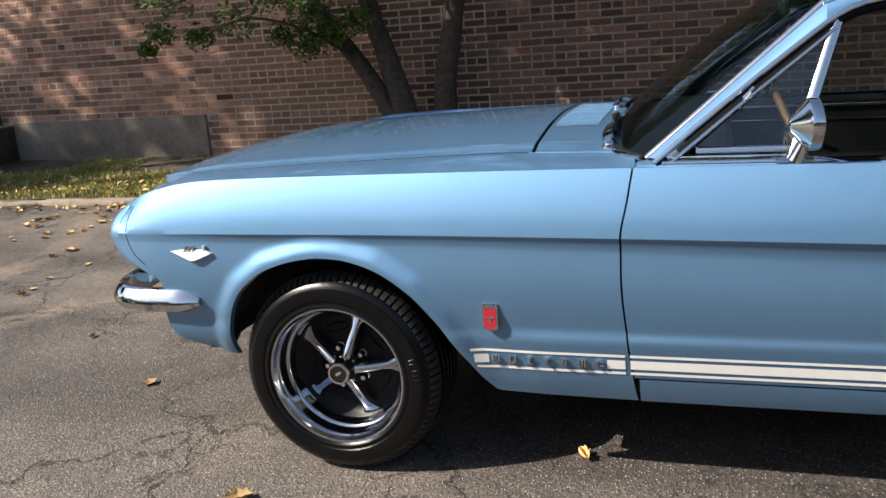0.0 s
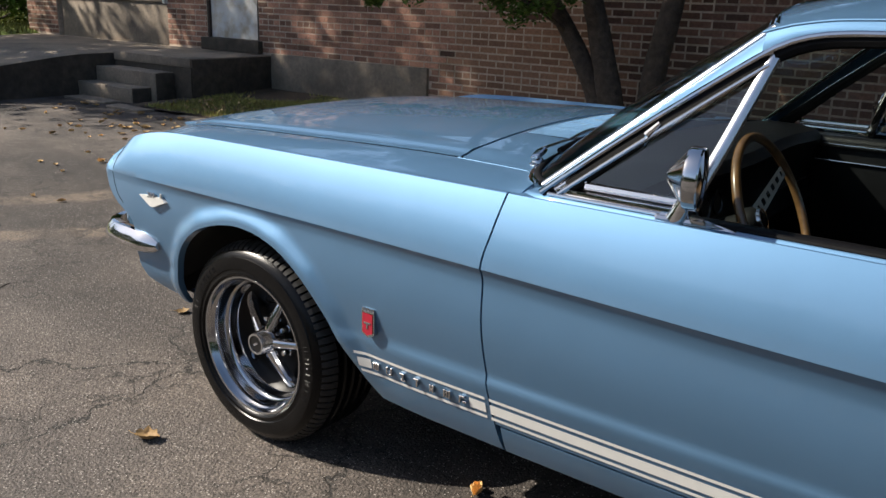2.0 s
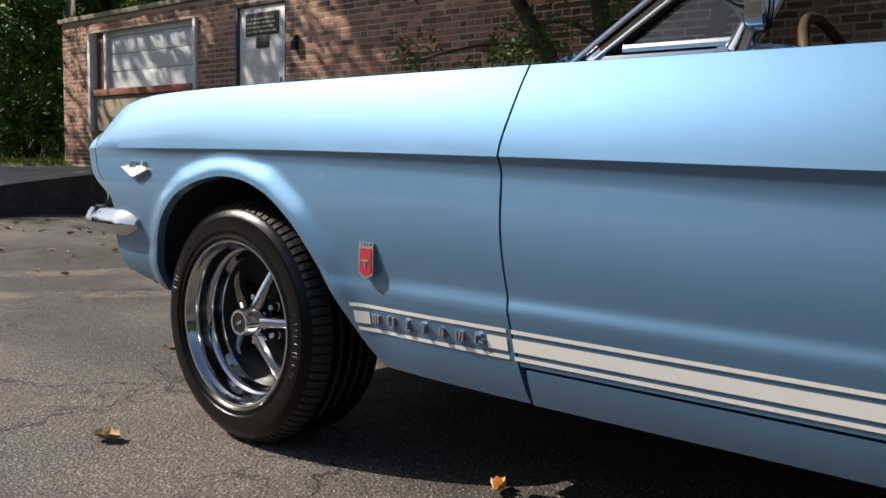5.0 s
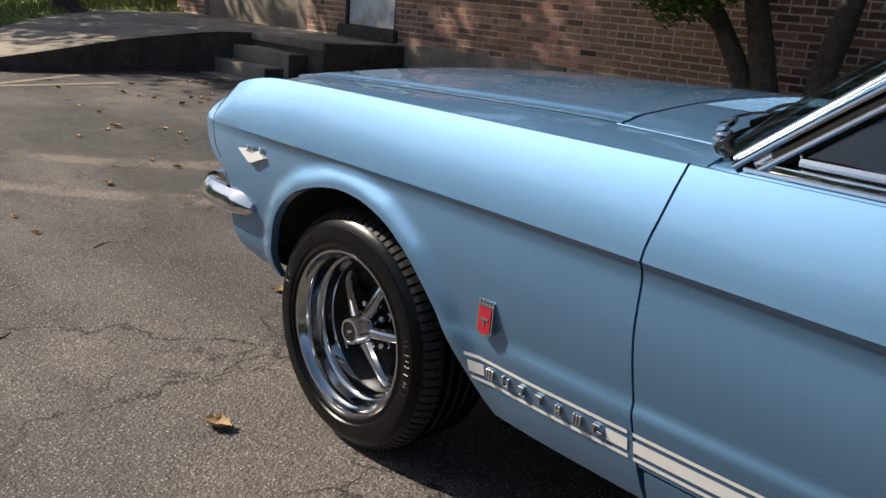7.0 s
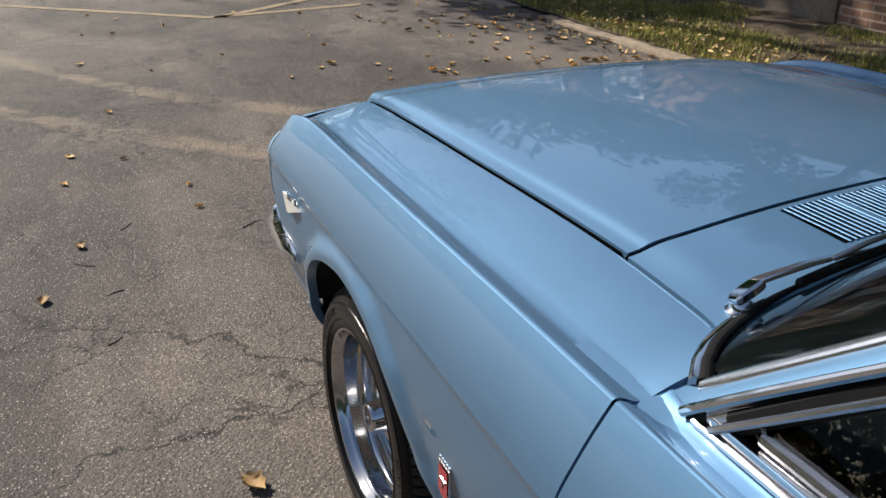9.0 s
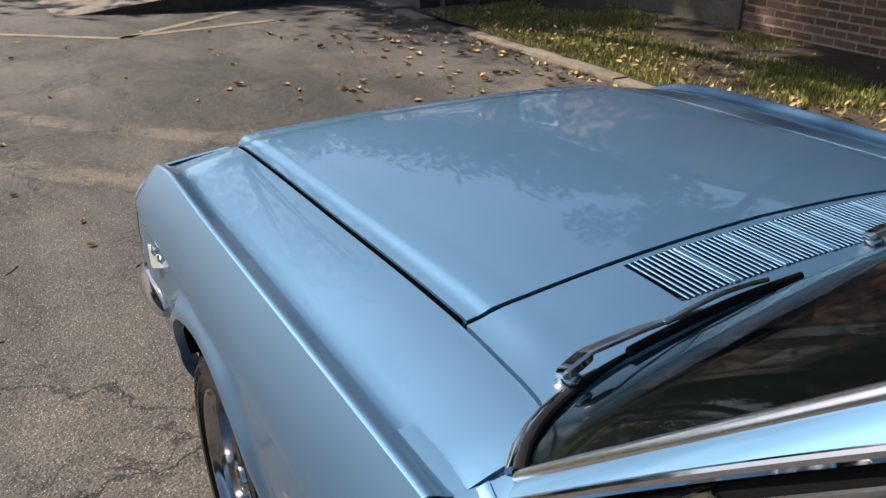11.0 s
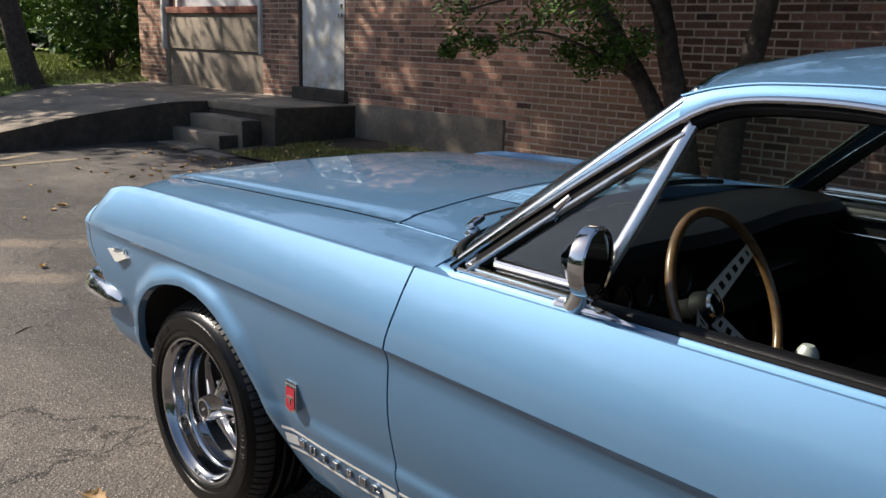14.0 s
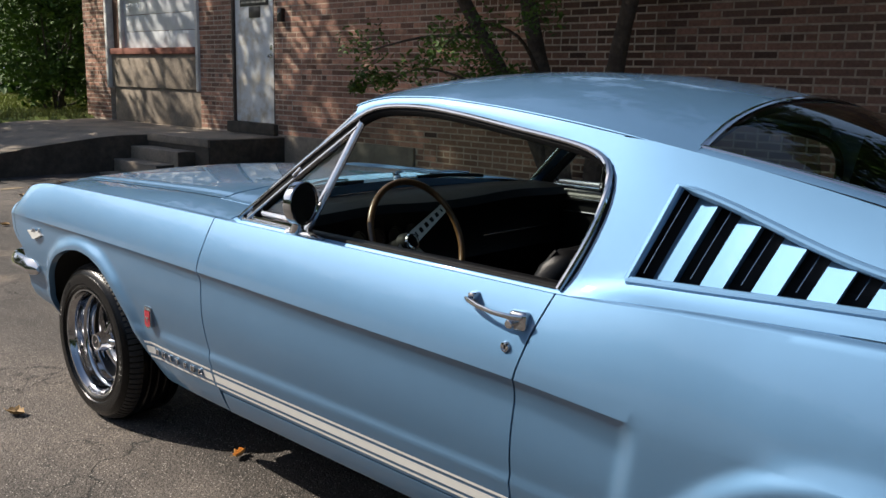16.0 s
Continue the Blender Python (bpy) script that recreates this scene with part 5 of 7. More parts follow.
def pillar(sign):
    rows = []
    for i in range(24):
        s = i / 23
        a = ws_point(s, -1.0) + Vector((0.003, -0.003, 0.0))
        b = Vector((lerp(0.900, 1.284, s), -lerp(0.752, 0.636, s), lerp(0.890, 1.199, s)))
        b.z += 0.006 * math.sin(math.pi * s)
        row = []
        for k in range(9):
            q = k / 8
            p = lerp(a, b, q) + Vector((-0.35, -0.7, 0.55)) * 0.0045 * math.sin(math.pi * min(1, q * 1.05)) ** 0.5
            row.append(Vector((p.x, p.y * sign, p.z)))
        rows.append(row)
    part("a_pillar", grid(rows, flip=sign > 0), M_PAINT, CAR)
    # roof side rail over the door glass
    rows = []
    xs = spread(1.277, (1.42, 12), (2.13, 30))
    for x in xs:
        zt = drip_z(x)
        zd = dlo_top(x) if x < 2.098 else 1.158 - (x - 2.098) * 0.6
        rows.append([Vector((x, sign * -(gh_y(lerp(zd, zt, k / 8)) + 0.0025 + 0.0035 * (1 - step(1.8, 2.06, x)) * math.sin(math.pi * k / 8)), lerp(zd, zt, k / 8))) for k in range(9)])
    part("roof_rail", grid(rows, flip=sign < 0), M_PAINT, CAR)
    gut = [Vector((x, sign * -(gh_s(drip_z(x), x) + 0.0025), drip_z(x) + 0.0005)) for x in spread(1.27, (2.30, 40))]
    part("roof_seam", tube(gut, [0.0030 * (1 - 0.85 * step(2.05, 2.30, p.x)) for p in gut], 8), M_PAINT, CAR)
    # chrome drip moulding round the opening and down the pillar
    mould = [Vector((lerp(0.886, 1.277, s), sign * -(lerp(0.757, 0.645, s)), lerp(0.886, 1.193, s) + 0.006 * math.sin(math.pi * s))) for s in np.linspace(0, 1, 14)]
    mould += [Vector((x, sign * -(gh_y(dlo_top(x)) + 0.009), dlo_top(x) + 0.004)) for x in spread(1.30, (2.06, 26))]
    mould += [Vector((x, sign * -(gh_y(z) + 0.009), z)) for x, z in ((2.082, 1.166), (2.100, 1.158), (2.115, 1.146), (2.125, 1.130), (2.130, 1.108), (2.130, 1.08), (2.127, 1.05), (2.117, 1.00), (2.104, 0.96), (2.088, 0.92), (2.073, 0.884))]
    mould = smooth_line(mould, 3)
    part("drip_moulding", tube(mould, [0.0068 + 0.0018 * step(2.00, 2.10, p.x) for p in mould], 10, 1.0), M_CHROME, CAR, "bright chrome drip moulding over the side window")
    inner = [p + Vector((0.006, sign * 0.012, -0.012)) for p in mould]
    part("door_seal", tube(inner, 0.013, 8), M_SEAL, CAR)


for sign in (1, -1):
    pillar(sign)

roof_side = lambda x: gh_s(drip_z(x), x) + 0.0010
roof_mid = ip((1.22, 1.294), (1.35, 1.322), (1.5, 1.338), (1.68, 1.345), (1.9, 1.338), (2.1, 1.316), (2.3, 1.282))
rows = []
for i in range(41):
    s = i / 40
    row = []
    for j in range(41):
        v = -1 + 2 * j / 40
        a = abs(v)
        x = lerp(ip((0, 1.225), (0.5, 1.232), (0.8, 1.246), (1.0, 1.278))(a), ip((0, 2.270), (0.7, 2.278), (1, 2.292))(a), s)
        yd = roof_side(x)
        row.append(Vector((x, yd * v, lerp(roof_mid(x), drip_z(x) + 0.001, a**2.6))))
    rows.append(row)
part("roof", grid(rows), M_PAINT, CAR, "smooth light blue fastback roof")

# ---- sail panels with louvres, rear glass, deck
belt_q = ip((2.1, 0.884), (2.3, 0.905), (2.9, 0.925), (3.5, 0.905))
hole_lo = ip((2.2, 0.926), (2.7, 0.948), (3.0, 0.955))
hole_hi = ip((2.2, 1.128), (2.276, 1.118), (2.70, 1.010), (2.95, 0.972))


quarter_in = ip((2.1, 0.762), (2.3, 0.745), (2.9, 0.715), (3.4, 0.66), (3.83, 0.62))


def sail(sign):
    xs = spread(2.072, (2.10, 3), (2.214, 10), (2.92, 40), (3.5, 16))
    rows = []
    for xn in xs:
        row = []
        xm = xn + 0.08
        lo, a, b, hi = belt_q(xn) - 0.008, hole_lo(xn), hole_hi(xm), drip_z(max(xm, 2.13))
        a, b = min(a, hi - 0.02), min(b, hi - 0.012)
        b = max(b, a + 0.004)
        zs = [lerp(lo, a, k / 6) for k in range(6)] + [lerp(a, b, k / 10) for k in range(10)] + [lerp(b, hi, k / 5) for k in range(6)]
        for z in zs:
            x = xn + 0.31 * (z - 0.90) * (1 - step(2.9, 3.4, xn))
            if xn < 2.11:
                x -= 0.05 * step(1.08, 1.16, z) * (1 - (xn - 2.072) / 0.04)
            foot = quarter_in(xn) + 0.034 * step(2.07, 2.28, xn) - gh_s(lo, x)
            y = gh_s(z, x) + max(foot, 0.0) * (max(0, lo + 0.045 - z) / 0.045) ** 2 + 0.004 * (1 - step(2.9, 3.4, xn))
            row.append(Vector((x, sign * -y * lerp(1, 0.93, step(2.7, 3.5, xn)), z)))
        rows.append(row)
    inside = lambda i, j: 2.213 < (xs[i] + xs[i + 1]) / 2 < 2.93 and 6 <= j < 16
    bm = grid(rows, skip=inside, flip=sign < 0)
    flange(bm, (0, sign * 0.012, 0))
    panel = part("sail_panel", bm, M_PAINT, CAR, "light blue rear pillar with five air louvres")
    # recess behind the louvres
    tray = bmesh.new()
    add_grid(tray, [[Vector((x + 0.31 * (z - 0.9), sign * -(gh_s(z, x + 0.05) - 0.045), z)) for z in np.linspace(hole_lo(x) - 0.02, hole_hi(x + 0.08) + 0.02, 4)] for x in np.linspace(2.19, 2.95, 12)])
    part("louvre_tray", tray, M_DARK, CAR)
    edge = []
    for x in np.linspace(2.214, 2.92, 24):
        edge.append((x, hole_lo(x)))
    for x in np.linspace(2.92, 2.214, 24):
        edge.append((x, hole_hi(x + 0.08)))
    edge.append(edge[0])
    part("louvre_rim", tube([Vector((x + 0.31 * (z - 0.9), sign * -(gh_s(z, x + 0.31 * (z - 0.9)) + 0.003), z)) for x, z in edge], 0.0095, 10), M_PAINT, panel)
    for k in range(6):
        x0 = 2.250 + 0.098 * k
        rows = []
        for q in range(5):
            s = q / 4
            x = x0 + 0.055 * s
            d = 0.030 * (1 - s)
            lo, hi = hole_lo(x), hole_hi(x + 0.08)
            zs = np.linspace(lo + 0.002, hi - 0.002, 7)
            rows.append([Vector((x + 0.31 * (z - 0.9), sign * -(gh_s(z, x + 0.31 * (z - 0.9)) - d + 0.001), z)) for z in zs])
        back = [Vector((p.x - 0.002, p.y + sign * 0.032, p.z)) for p in rows[-1]]
        wire = [Vector((x0 - 0.022 + 0.31 * (z - 0.9), sign * -(gh_s(z, x0 + 0.31 * (z - 0.9)) - 0.022), z)) for z in np.linspace(hole_lo(x0) + 0.012, hole_hi(x0 + 0.06) - 0.014, 6)]
        part("vent_wire", tube(wire, 0.0013, 6), M_STEEL, panel, "thin bright wire in the louvre slot")
        part("louvre", grid(rows + [back], flip=sign < 0), M_PAINT, panel)
    # strip between the sail's upper edge and the rear glass
    rows = []
    for xn in np.linspace(2.292, 3.5, 30):
        zt = drip_z(xn)
        a = Vector((xn, sign * -(gh_s(zt, xn) + 0.003) * lerp(1, 0.93, step(2.7, 3.5, xn)), zt))
        b = Vector((xn + 0.005, sign * -lerp(0.604, 0.50, (xn - 2.292) / 1.2), zt + 0.008))
        rows.append([lerp(a, b, k / 4) + Vector((0, 0, 0.004 * math.sin(math.pi * k / 4))) for k in range(5)])
    part("roof_flank", grid(rows, flip=sign > 0), M_PAINT, CAR)


for sign in (1, -1):
    sail(sign)


def rear_glass_point(s, v):
    a = abs(v)
    x = lerp(ip((0, 2.270), (0.7, 2.278), (1, 2.292))(a), 3.12, s)
    yd = lerp(0.604, 0.535, s)
    side_z = drip_z(x) + 0.006
    mid = lerp(1.284, 1.02, s**1.12)
    return Vector((x, yd * v, lerp(mid, side_z, a**2.4)))


part("rear_glass", grid([[rear_glass_point(i / 20, -1 + 2 * j / 30) for j in range(31)] for i in range(21)]), M_GLASS, CAR, "large sloping tinted rear window")
loop = [rear_glass_point(0, v) for v in np.linspace(-1, 1, 24)] + [rear_glass_point(s, 1) for s in np.linspace(0.05, 1, 16)] + [rear_glass_point(1, v) for v in np.linspace(1, -1, 16)] + [rear_glass_point(s, -1) for s in np.linspace(1, 0.0, 18)]
part("rear_glass_trim", tube([p + Vector((0, 0, 0.004)) for p in loop], 0.008, 8, 0.7), M_CHROME, CAR, "chrome rear window trim")
rows = []
for i in range(16):
    x = lerp(3.125, 3.80, i / 15)
    yi = ip((3.1, 0.54), (3.5, 0.64), (3.83, 0.62))(x)
    row = []
    for j in range(25):
        v = -1 + 2 * j / 24
        row.append(Vector((x, yi * v, lerp(lerp(1.022, 0.905, ((x - 3.125) / 0.675) ** 1.3), ip((3.1, 0.995), (3.5, 0.905), (3.83, 0.86))(x), abs(v) ** 2.2))))
    rows.append(row)
part("trunk_lid", grid(rows), M_PAINT, CAR, "light blue trunk lid")
bm = bmesh.new()
add_grid(bm, [[Vector((3.815, y, z)) for y in np.linspace(-0.745, 0.745, 20)] for z in (0.42, 0.6, 0.75, 0.86)])
part("tail_panel", bm, M_PAINT, CAR)
for s in (-1, 1):
    for k in range(3):
        part("tail_lamp", box((3.816, s * (0.42 + 0.09 * k) - 0.032, 0.64), (3.835, s * (0.42 + 0.09 * k) + 0.032, 0.78), 0.008), M_RED, CAR, "red tail lamp")
part("rear_bumper", tube([Vector((3.84 - 0.16 * (abs(v) ** 6), 0.80 * v, 0.50)) for v in np.linspace(-1, 1, 30)], 0.055, 12, 0.9), M_CHROME, CAR, "chrome rear bumper")

# ---- front end
wrap = [(-0.79, 0.0), (-0.787, 0.3), (-0.780, 0.5), (-0.765, 0.66), (-0.742, 0.76), (-0.705, 0.822), (-0.655, 0.852), (-0.58, 0.864), (-0.49, 0.866), (-0.40, 0.858)]
along = ip(*[(k, p[0]) for k, p in enumerate(wrap)])
across = ip(*[(k, p[1]) for k, p in enumerate(wrap)])
bump = []
for v in np.linspace(-1, 1, 73):
    k = 9 * abs(v) ** 0.8
    bump.append(Vector((along(k), across(k) * (1 if v > 0 else -1), 0.524)))
rows = []
for i, p in enumerate(bump):
    t = (bump[min(i + 1, 72)] - bump[max(i - 1, 0)]).normalized()
    out = Vector((-abs(t.y), (1 if p.y > 0 else -1) * abs(t.x), 0))
    end = min(1.0, math.sqrt((72 - abs(2 * i - 72)) / 72 * 9 + 0.12))
    prof = [(-0.030, 0.034), (-0.012, 0.037), (-0.002, 0.034), (0.008, 0.021), (0.016, 0.006), (0.0185, -0.006), (0.015, -0.012), (0.006, -0.028), (-0.008, -0.036), (-0.030, -0.036)]
    rows.append([p + out * (d * end) + Vector((0, 0, h * end)) for d, h in prof])
bm = bmesh.new()
vs = add_grid(bm, rows, closed=True)
bm.faces.new(vs[0]); bm.faces.new(vs[-1][::-1])
part("front_bumper", bm, M_CHROME, CAR, "slim chrome front bumper wrapping the corners", smooth=26)
for sign in (1, -1):
    zt = crest_z(-0.62)
    edge = [Vector((front_edge(z) - 0.003, side(front_edge(z) - 0.003, z), z)) for z in np.linspace(0.60, zt, 16)]
    top = edge[-1]
    edge += [Vector((top.x, lerp(top.y, 0.609, k / 10), lerp(top.z, hood_edge_z(top.x) - 0.003, k / 10))) for k in range(1, 11)]
    eye = Vector((0, 0.615, 0.712))
    rows = []
    for i, b in enumerate(edge):
        over = step(13, 18, i)                         # the brow over the lamp drops away at once
        row = []
        for k in range(11):
            q = k / 10
            c = lerp(b, Vector((b.x, eye.y, eye.z)), 0.46 * q ** lerp(1.8, 0.9, over))
            row.append(Vector((b.x - lerp(0.060, 0.012, over) * math.sin(math.pi / 2 * min(1, q * 1.25)) + 0.05 * max(0, q - 0.8), sign * -c.y, c.z - 0.055 * over * q)))
        rows.append(row)
    bm = grid(rows, flip=sign < 0)
    flange(bm, (0.012, 0, 0))
    part("headlight_bezel", bm, M_PAINT, CAR, "light blue headlight surround")
    part("bezel_seam", tube([on_side(front_edge(z) + 0.030, z, -0.0005, sign) for z in np.linspace(0.635, 0.800, 14)], 0.0016, 6), M_SEAL, CAR)
    hm = Matrix.Translation((-0.632, sign * -0.62, 0.704)) @ Euler((0, radians(-90), 0)).to_matrix().to_4x4()
    part("headlight_ring", lathe([(0.092, 0.0), (0.098, 0.03), (0.105, 0.045), (0.10, 0.052), (0.088, 0.045)], hm, 36), M_CHROME, CAR, "chrome headlight ring")
    part("headlight", lathe([(0.0, 0.055), (0.04, 0.05), (0.075, 0.036), (0.09, 0.02)], hm, 36), M_GLASS_CLEAR, CAR, "round clear headlight")
part("grille_back", box((-0.74, -0.44, 0.58), (-0.70, 0.44, 0.80), 0.004), M_BLACK, CAR)
for k in range(7):
    part("grille_bar", box((-0.768, -0.43, 0.605 + 0.028 * k), (-0.742, 0.43, 0.611 + 0.028 * k), 0.002), M_STEEL, CAR)
rows = []
for v in np.linspace(-1, 1, 31):
    a = abs(v)
    x0 = -0.63 + 0.095 * a**4
    rows.append([Vector((x0 + 0.0, 0.80 * v, 0.47)), Vector((x0 - 0.01, 0.805 * v, 0.44)), Vector((x0 + 0.02, 0.79 * v, 0.40)), Vector((x0 + 0.09, 0.77 * v, 0.36)), Vector((x0 + 0.16, 0.74 * v, 0.345))])
part("valance", grid(rows), M_PAINT, CAR, "light blue lower valance")

# ---- dark inner structure behind the skin
part("engine_bay", box((-0.60, -0.55, 0.39), (0.70, 0.55, 0.82), 0.02), M_DARK, CAR)
for s in (1, -1):
    part("inner_fender", box((0.475, min(s * 0.55, s * 0.735), 0.275), (0.845, max(s * 0.55, s * 0.735), 0.850), 0.02), M_DARK, CAR)
    part("inner_door", box((0.86, min(s * 0.69, s * 0.752), 0.275), (2.06, max(s * 0.69, s * 0.752), 0.868), 0.01), M_VINYL, CAR, "black vinyl door card")
    part("inner_quarter", box((2.08, min(s * 0.60, s * 0.745), 0.275), (2.36, max(s * 0.60, s * 0.745), 0.87), 0.01), M_DARK, CAR)
    part("splash_shield", box((-0.435, min(s * 0.36, s * 0.79), 0.352), (-0.405, max(s * 0.36, s * 0.79), 0.62), 0.008), M_DARK, CAR)
    for cx in (0.0, REAR_X):
        bm = bmesh.new()
        m = Matrix.Translation((cx, s * -0.80, HUB_Z)) @ Euler((radians(90 * s), 0, 0)).to_matrix().to_4x4()
        add_lathe(bm, [(0.374, 0.040), (0.376, -0.02), (0.40, -0.10), (0.40, -0.26), (0.05, -0.27)], m, 36, radians(19) + (0.0 if s > 0 else math.pi), radians(142))
        part("wheel_well", bm, M_DARK, CAR)
part("underbody", box((0.42, -0.60, 0.20), (3.7, 0.60, 0.27), 0.02), M_DARK, CAR)
part("rear_floor", box((2.36, -0.55, 0.275), (3.75, 0.55, 0.80), 0.02), M_CARPET, CAR)
for y in (-0.62, 0.62):
    part("frame_rail", tube([(0.45, y * 0.8, 0.22), (2.4, y, 0.21)], 0.03, 8), M_DARK, CAR)


# ---- wheels
def wheel(cx, sign):
    face = -0.832 * sign                               # outer face of the rim lip
    m = Matrix.Translation((cx, face, HUB_Z)) @ Euler((radians(90 if sign > 0 else -90), 0, 0)).to_matrix().to_4x4()
    hub = new("wheel")
    hub.parent = CAR
    tagged(hub, "five-spoke chrome road wheel with black recesses")
    tyre = bmesh.new()
    prof = [(0.200, -0.004), (0.207, 0.008), (0.214, 0.0125), (0.222, 0.0095), (0.226, 0.0095), (0.229, 0.013), (0.245, 0.0145), (0.262, 0.0125), (0.264, 0.0095), (0.276, 0.004), (0.287, -0.009), (0.294, -0.026), (0.297, -0.042)]
    tread = []
    for k, z in enumerate(np.linspace(-0.046, -0.176, 5)):
        tread += [(0.3025 if k in (0, 4) else 0.303, z), (0.303, z - 0.020), (0.294, z - 0.0205), (0.294, z - 0.0245)]
    prof = prof + tread[:-2] + [(0.299, -0.205), (0.28, -0.222), (0.235, -0.226), (0.20, -0.21)]
    add_lathe(tyre, prof, m, 96)
    t = part("tyre", tyre, M_RUBBER, hub, "black tyre with moulded sidewall", smooth=28)
    lug = bmesh.new()                                  # shoulder blocks, each a bent wedge
    path = [(0.2835, -0.0030), (0.2905, -0.0110), (0.2985, -0.0260), (0.3026, -0.0460)]
    rows = []
    for i, (r, z) in enumerate(path):
        w = (0.0070, 0.0082, 0.0090, 0.0094)[i]
        rows.append([Vector((r - 0.010, -w, z - 0.004)), Vector((r, -w * 0.9, z)), Vector((r, w * 0.9, z)), Vector((r - 0.010, w, z - 0.004))])
    vs = add_grid(lug, rows, closed=True)
    lug.faces.new(vs[0]); lug.faces.new(vs[-1][::-1])
    bmesh.ops.recalc_face_normals(lug, faces=lug.faces)
    lug_me = None
    for k in range(84):
        mm = m @ Matrix.Rotation(2 * math.pi * k / 84, 4, "Z")
        if lug_me is None:
            ob = part("tread_block", lug, M_TREAD, t, smooth=0)
            lug_me = ob.data
            ob.matrix_basis = mm
        else:
            share("tread_block", lug_me, t, mm)
    bar = box((0.238, -0.0016, 0.0130), (0.254, 0.0016, 0.0152), 0.0006, 1)
    bar_me = None
    for k in [0, 0.4, 1.3, 2.2, 2.6, 3.5, 4.3, 4.9, 5.5, 6.4, 6.9, 16, 16.4, 17.2, 18, 18.7, 19.1, 20, 20.5, 21.3, 22.1, 22.6, 23.5]:
        mm = m @ Matrix.Rotation(radians(-22 + 5.4 * k + (0 if k < 15 else 60)), 4, "Z")
        if bar_me is None:
            ob = part("sidewall_lettering", bar, M_RUBBER, t, smooth=0)
            bar_me = ob.data
            ob.matrix_basis = mm
        else:
            share("sidewall_lettering", bar_me, t, mm)
    rim = bmesh.new()
    add_lathe(rim, [(0.2075, -0.010), (0.2090, 0.002), (0.2055, 0.0072), (0.2000, 0.006), (0.1960, -0.002), (0.1935, -0.009), (0.1900, -0.0120), (0.1885, -0.0150), (0.1875, -0.026), (0.1862, -0.042), (0.1845, -0.0490), (0.1790, -0.0520),
                    (0.1762, -0.056), (0.1748, -0.066), (0.1735, -0.082), (0.1705, -0.0880)], m, 96)
    part("rim", rim, M_RIM, hub, "chrome deep stepped rim", smooth=40)
    back = bmesh.new()
    add_lathe(back, [(0.1710, -0.0875), (0.1650, -0.0935), (0.1580, -0.102), (0.138, -0.114), (0.10, -0.118), (0.06, -0.104), (0.0, -0.098)], m, 60)
    part("recess", back, M_RECESS, hub, "black painted wheel centre")
    for k in range(5):
        mm = m @ Matrix.Rotation(radians(72 * k + 74), 4, "Z")
        sp = bmesh.new()
        rows = []
        for i in range(13):
            s = i / 12
            r = lerp(0.030, 0.166, s)
            w = lerp(0.0120, 0.0115, s) + 0.024 * max(0, (s - 0.66) / 0.34) ** 2
            z = lerp(-0.040, -0.096, s**1.2)
            rows.append([mm @ Vector((r, q * w, z - 0.007 * abs(q) ** 3 - (0.020 if abs(q) > 1 else 0))) for q in (-1.12, -1, -0.6, 0, 0.6, 1, 1.12)])
        add_grid(sp, rows)
        part("spoke", sp, M_CHROME, hub, smooth=50)
        mm = m @ Matrix.Rotation(radians(72 * k + 74 + 36), 4, "Z")
        win = bmesh.new()                              # the pressed slot between two spokes
        slot = [mm @ Vector((0.112 + 0.013 * math.cos(a), 0.036 * math.sin(a), -0.115 + 0.002 * math.cos(2 * a))) for a in np.linspace(0, 2 * math.pi, 25)]
        add_tube(win, slot, 0.0030, 6)
        part("slot_rim", win, M_RECESS, hub)
        part("lug_nut", lathe([(0.0, 0.022), (0.007, 0.021), (0.0095, 0.014), (0.010, 0.0), (0.012, -0.002), (0.012, -0.014)], mm @ Matrix.Translation((0.060, 0, -0.090)), 12), M_CHROME, hub)
    cap = bmesh.new()
    add_lathe(cap, [(0.0, -0.016), (0.0245, -0.016), (0.0255, -0.011), (0.0315, -0.011), (0.0345, -0.018), (0.0355, -0.036), (0.039, -0.042), (0.040, -0.09)], m, 40)
    part("centre_cap", cap, M_CHROME, hub, "chrome centre cap", smooth=30)
    disc = bmesh.new()
    add_lathe(disc, [(0.0, -0.013), (0.0235, -0.0135), (0.024, -0.015)], m, 32)
    cd = part("cap_disc", disc, M_BLACK, hub, "dark cap emblem disc")
    part("emblem", box((-0.010, -0.003, -0.0128), (0.010, 0.004, -0.0115), 0.001, 1), M_STEEL, cd).matrix_basis = m @ Matrix.Rotation(0.5, 4, "Z")


for cx in (0.0, REAR_X):
    for sign in (1, -1):
        wheel(cx, sign)


# ---- stripes, emblems, trim
def number(text, size, deep, m, mat, parent):
    """Raised figures in the built-in font."""
    cu = bpy.data.curves.new("figures", "FONT")
    cu.body, cu.size, cu.extrude, cu.align_x = text, size, deep / 2, "CENTER"
    cu.resolution_u = 3
    ob = bpy.data.objects.new("figures", cu)
    me = bpy.data.meshes.new_from_object(ob)
    bpy.data.objects.remove(ob)
    me.materials.append(mat)
    return share("raised_figures", me, parent, m)


def stripe(x0, x1, za, zb, sign, name="stripe", taper=0.0):
    n = max(2, int((x1 - x0) / 0.03))
    rows = []
    for i in range(n + 1):
        x = lerp(x0, x1, i / n)
        rows.append([on_side(x + (taper * (1 - k / 3) if i == 0 else 0), lerp(za, zb, k / 3), 0.0016, sign) for k in range(4)])
    part(name, grid(rows, flip=sign > 0), M_STRIPE, CAR, "white side stripe")


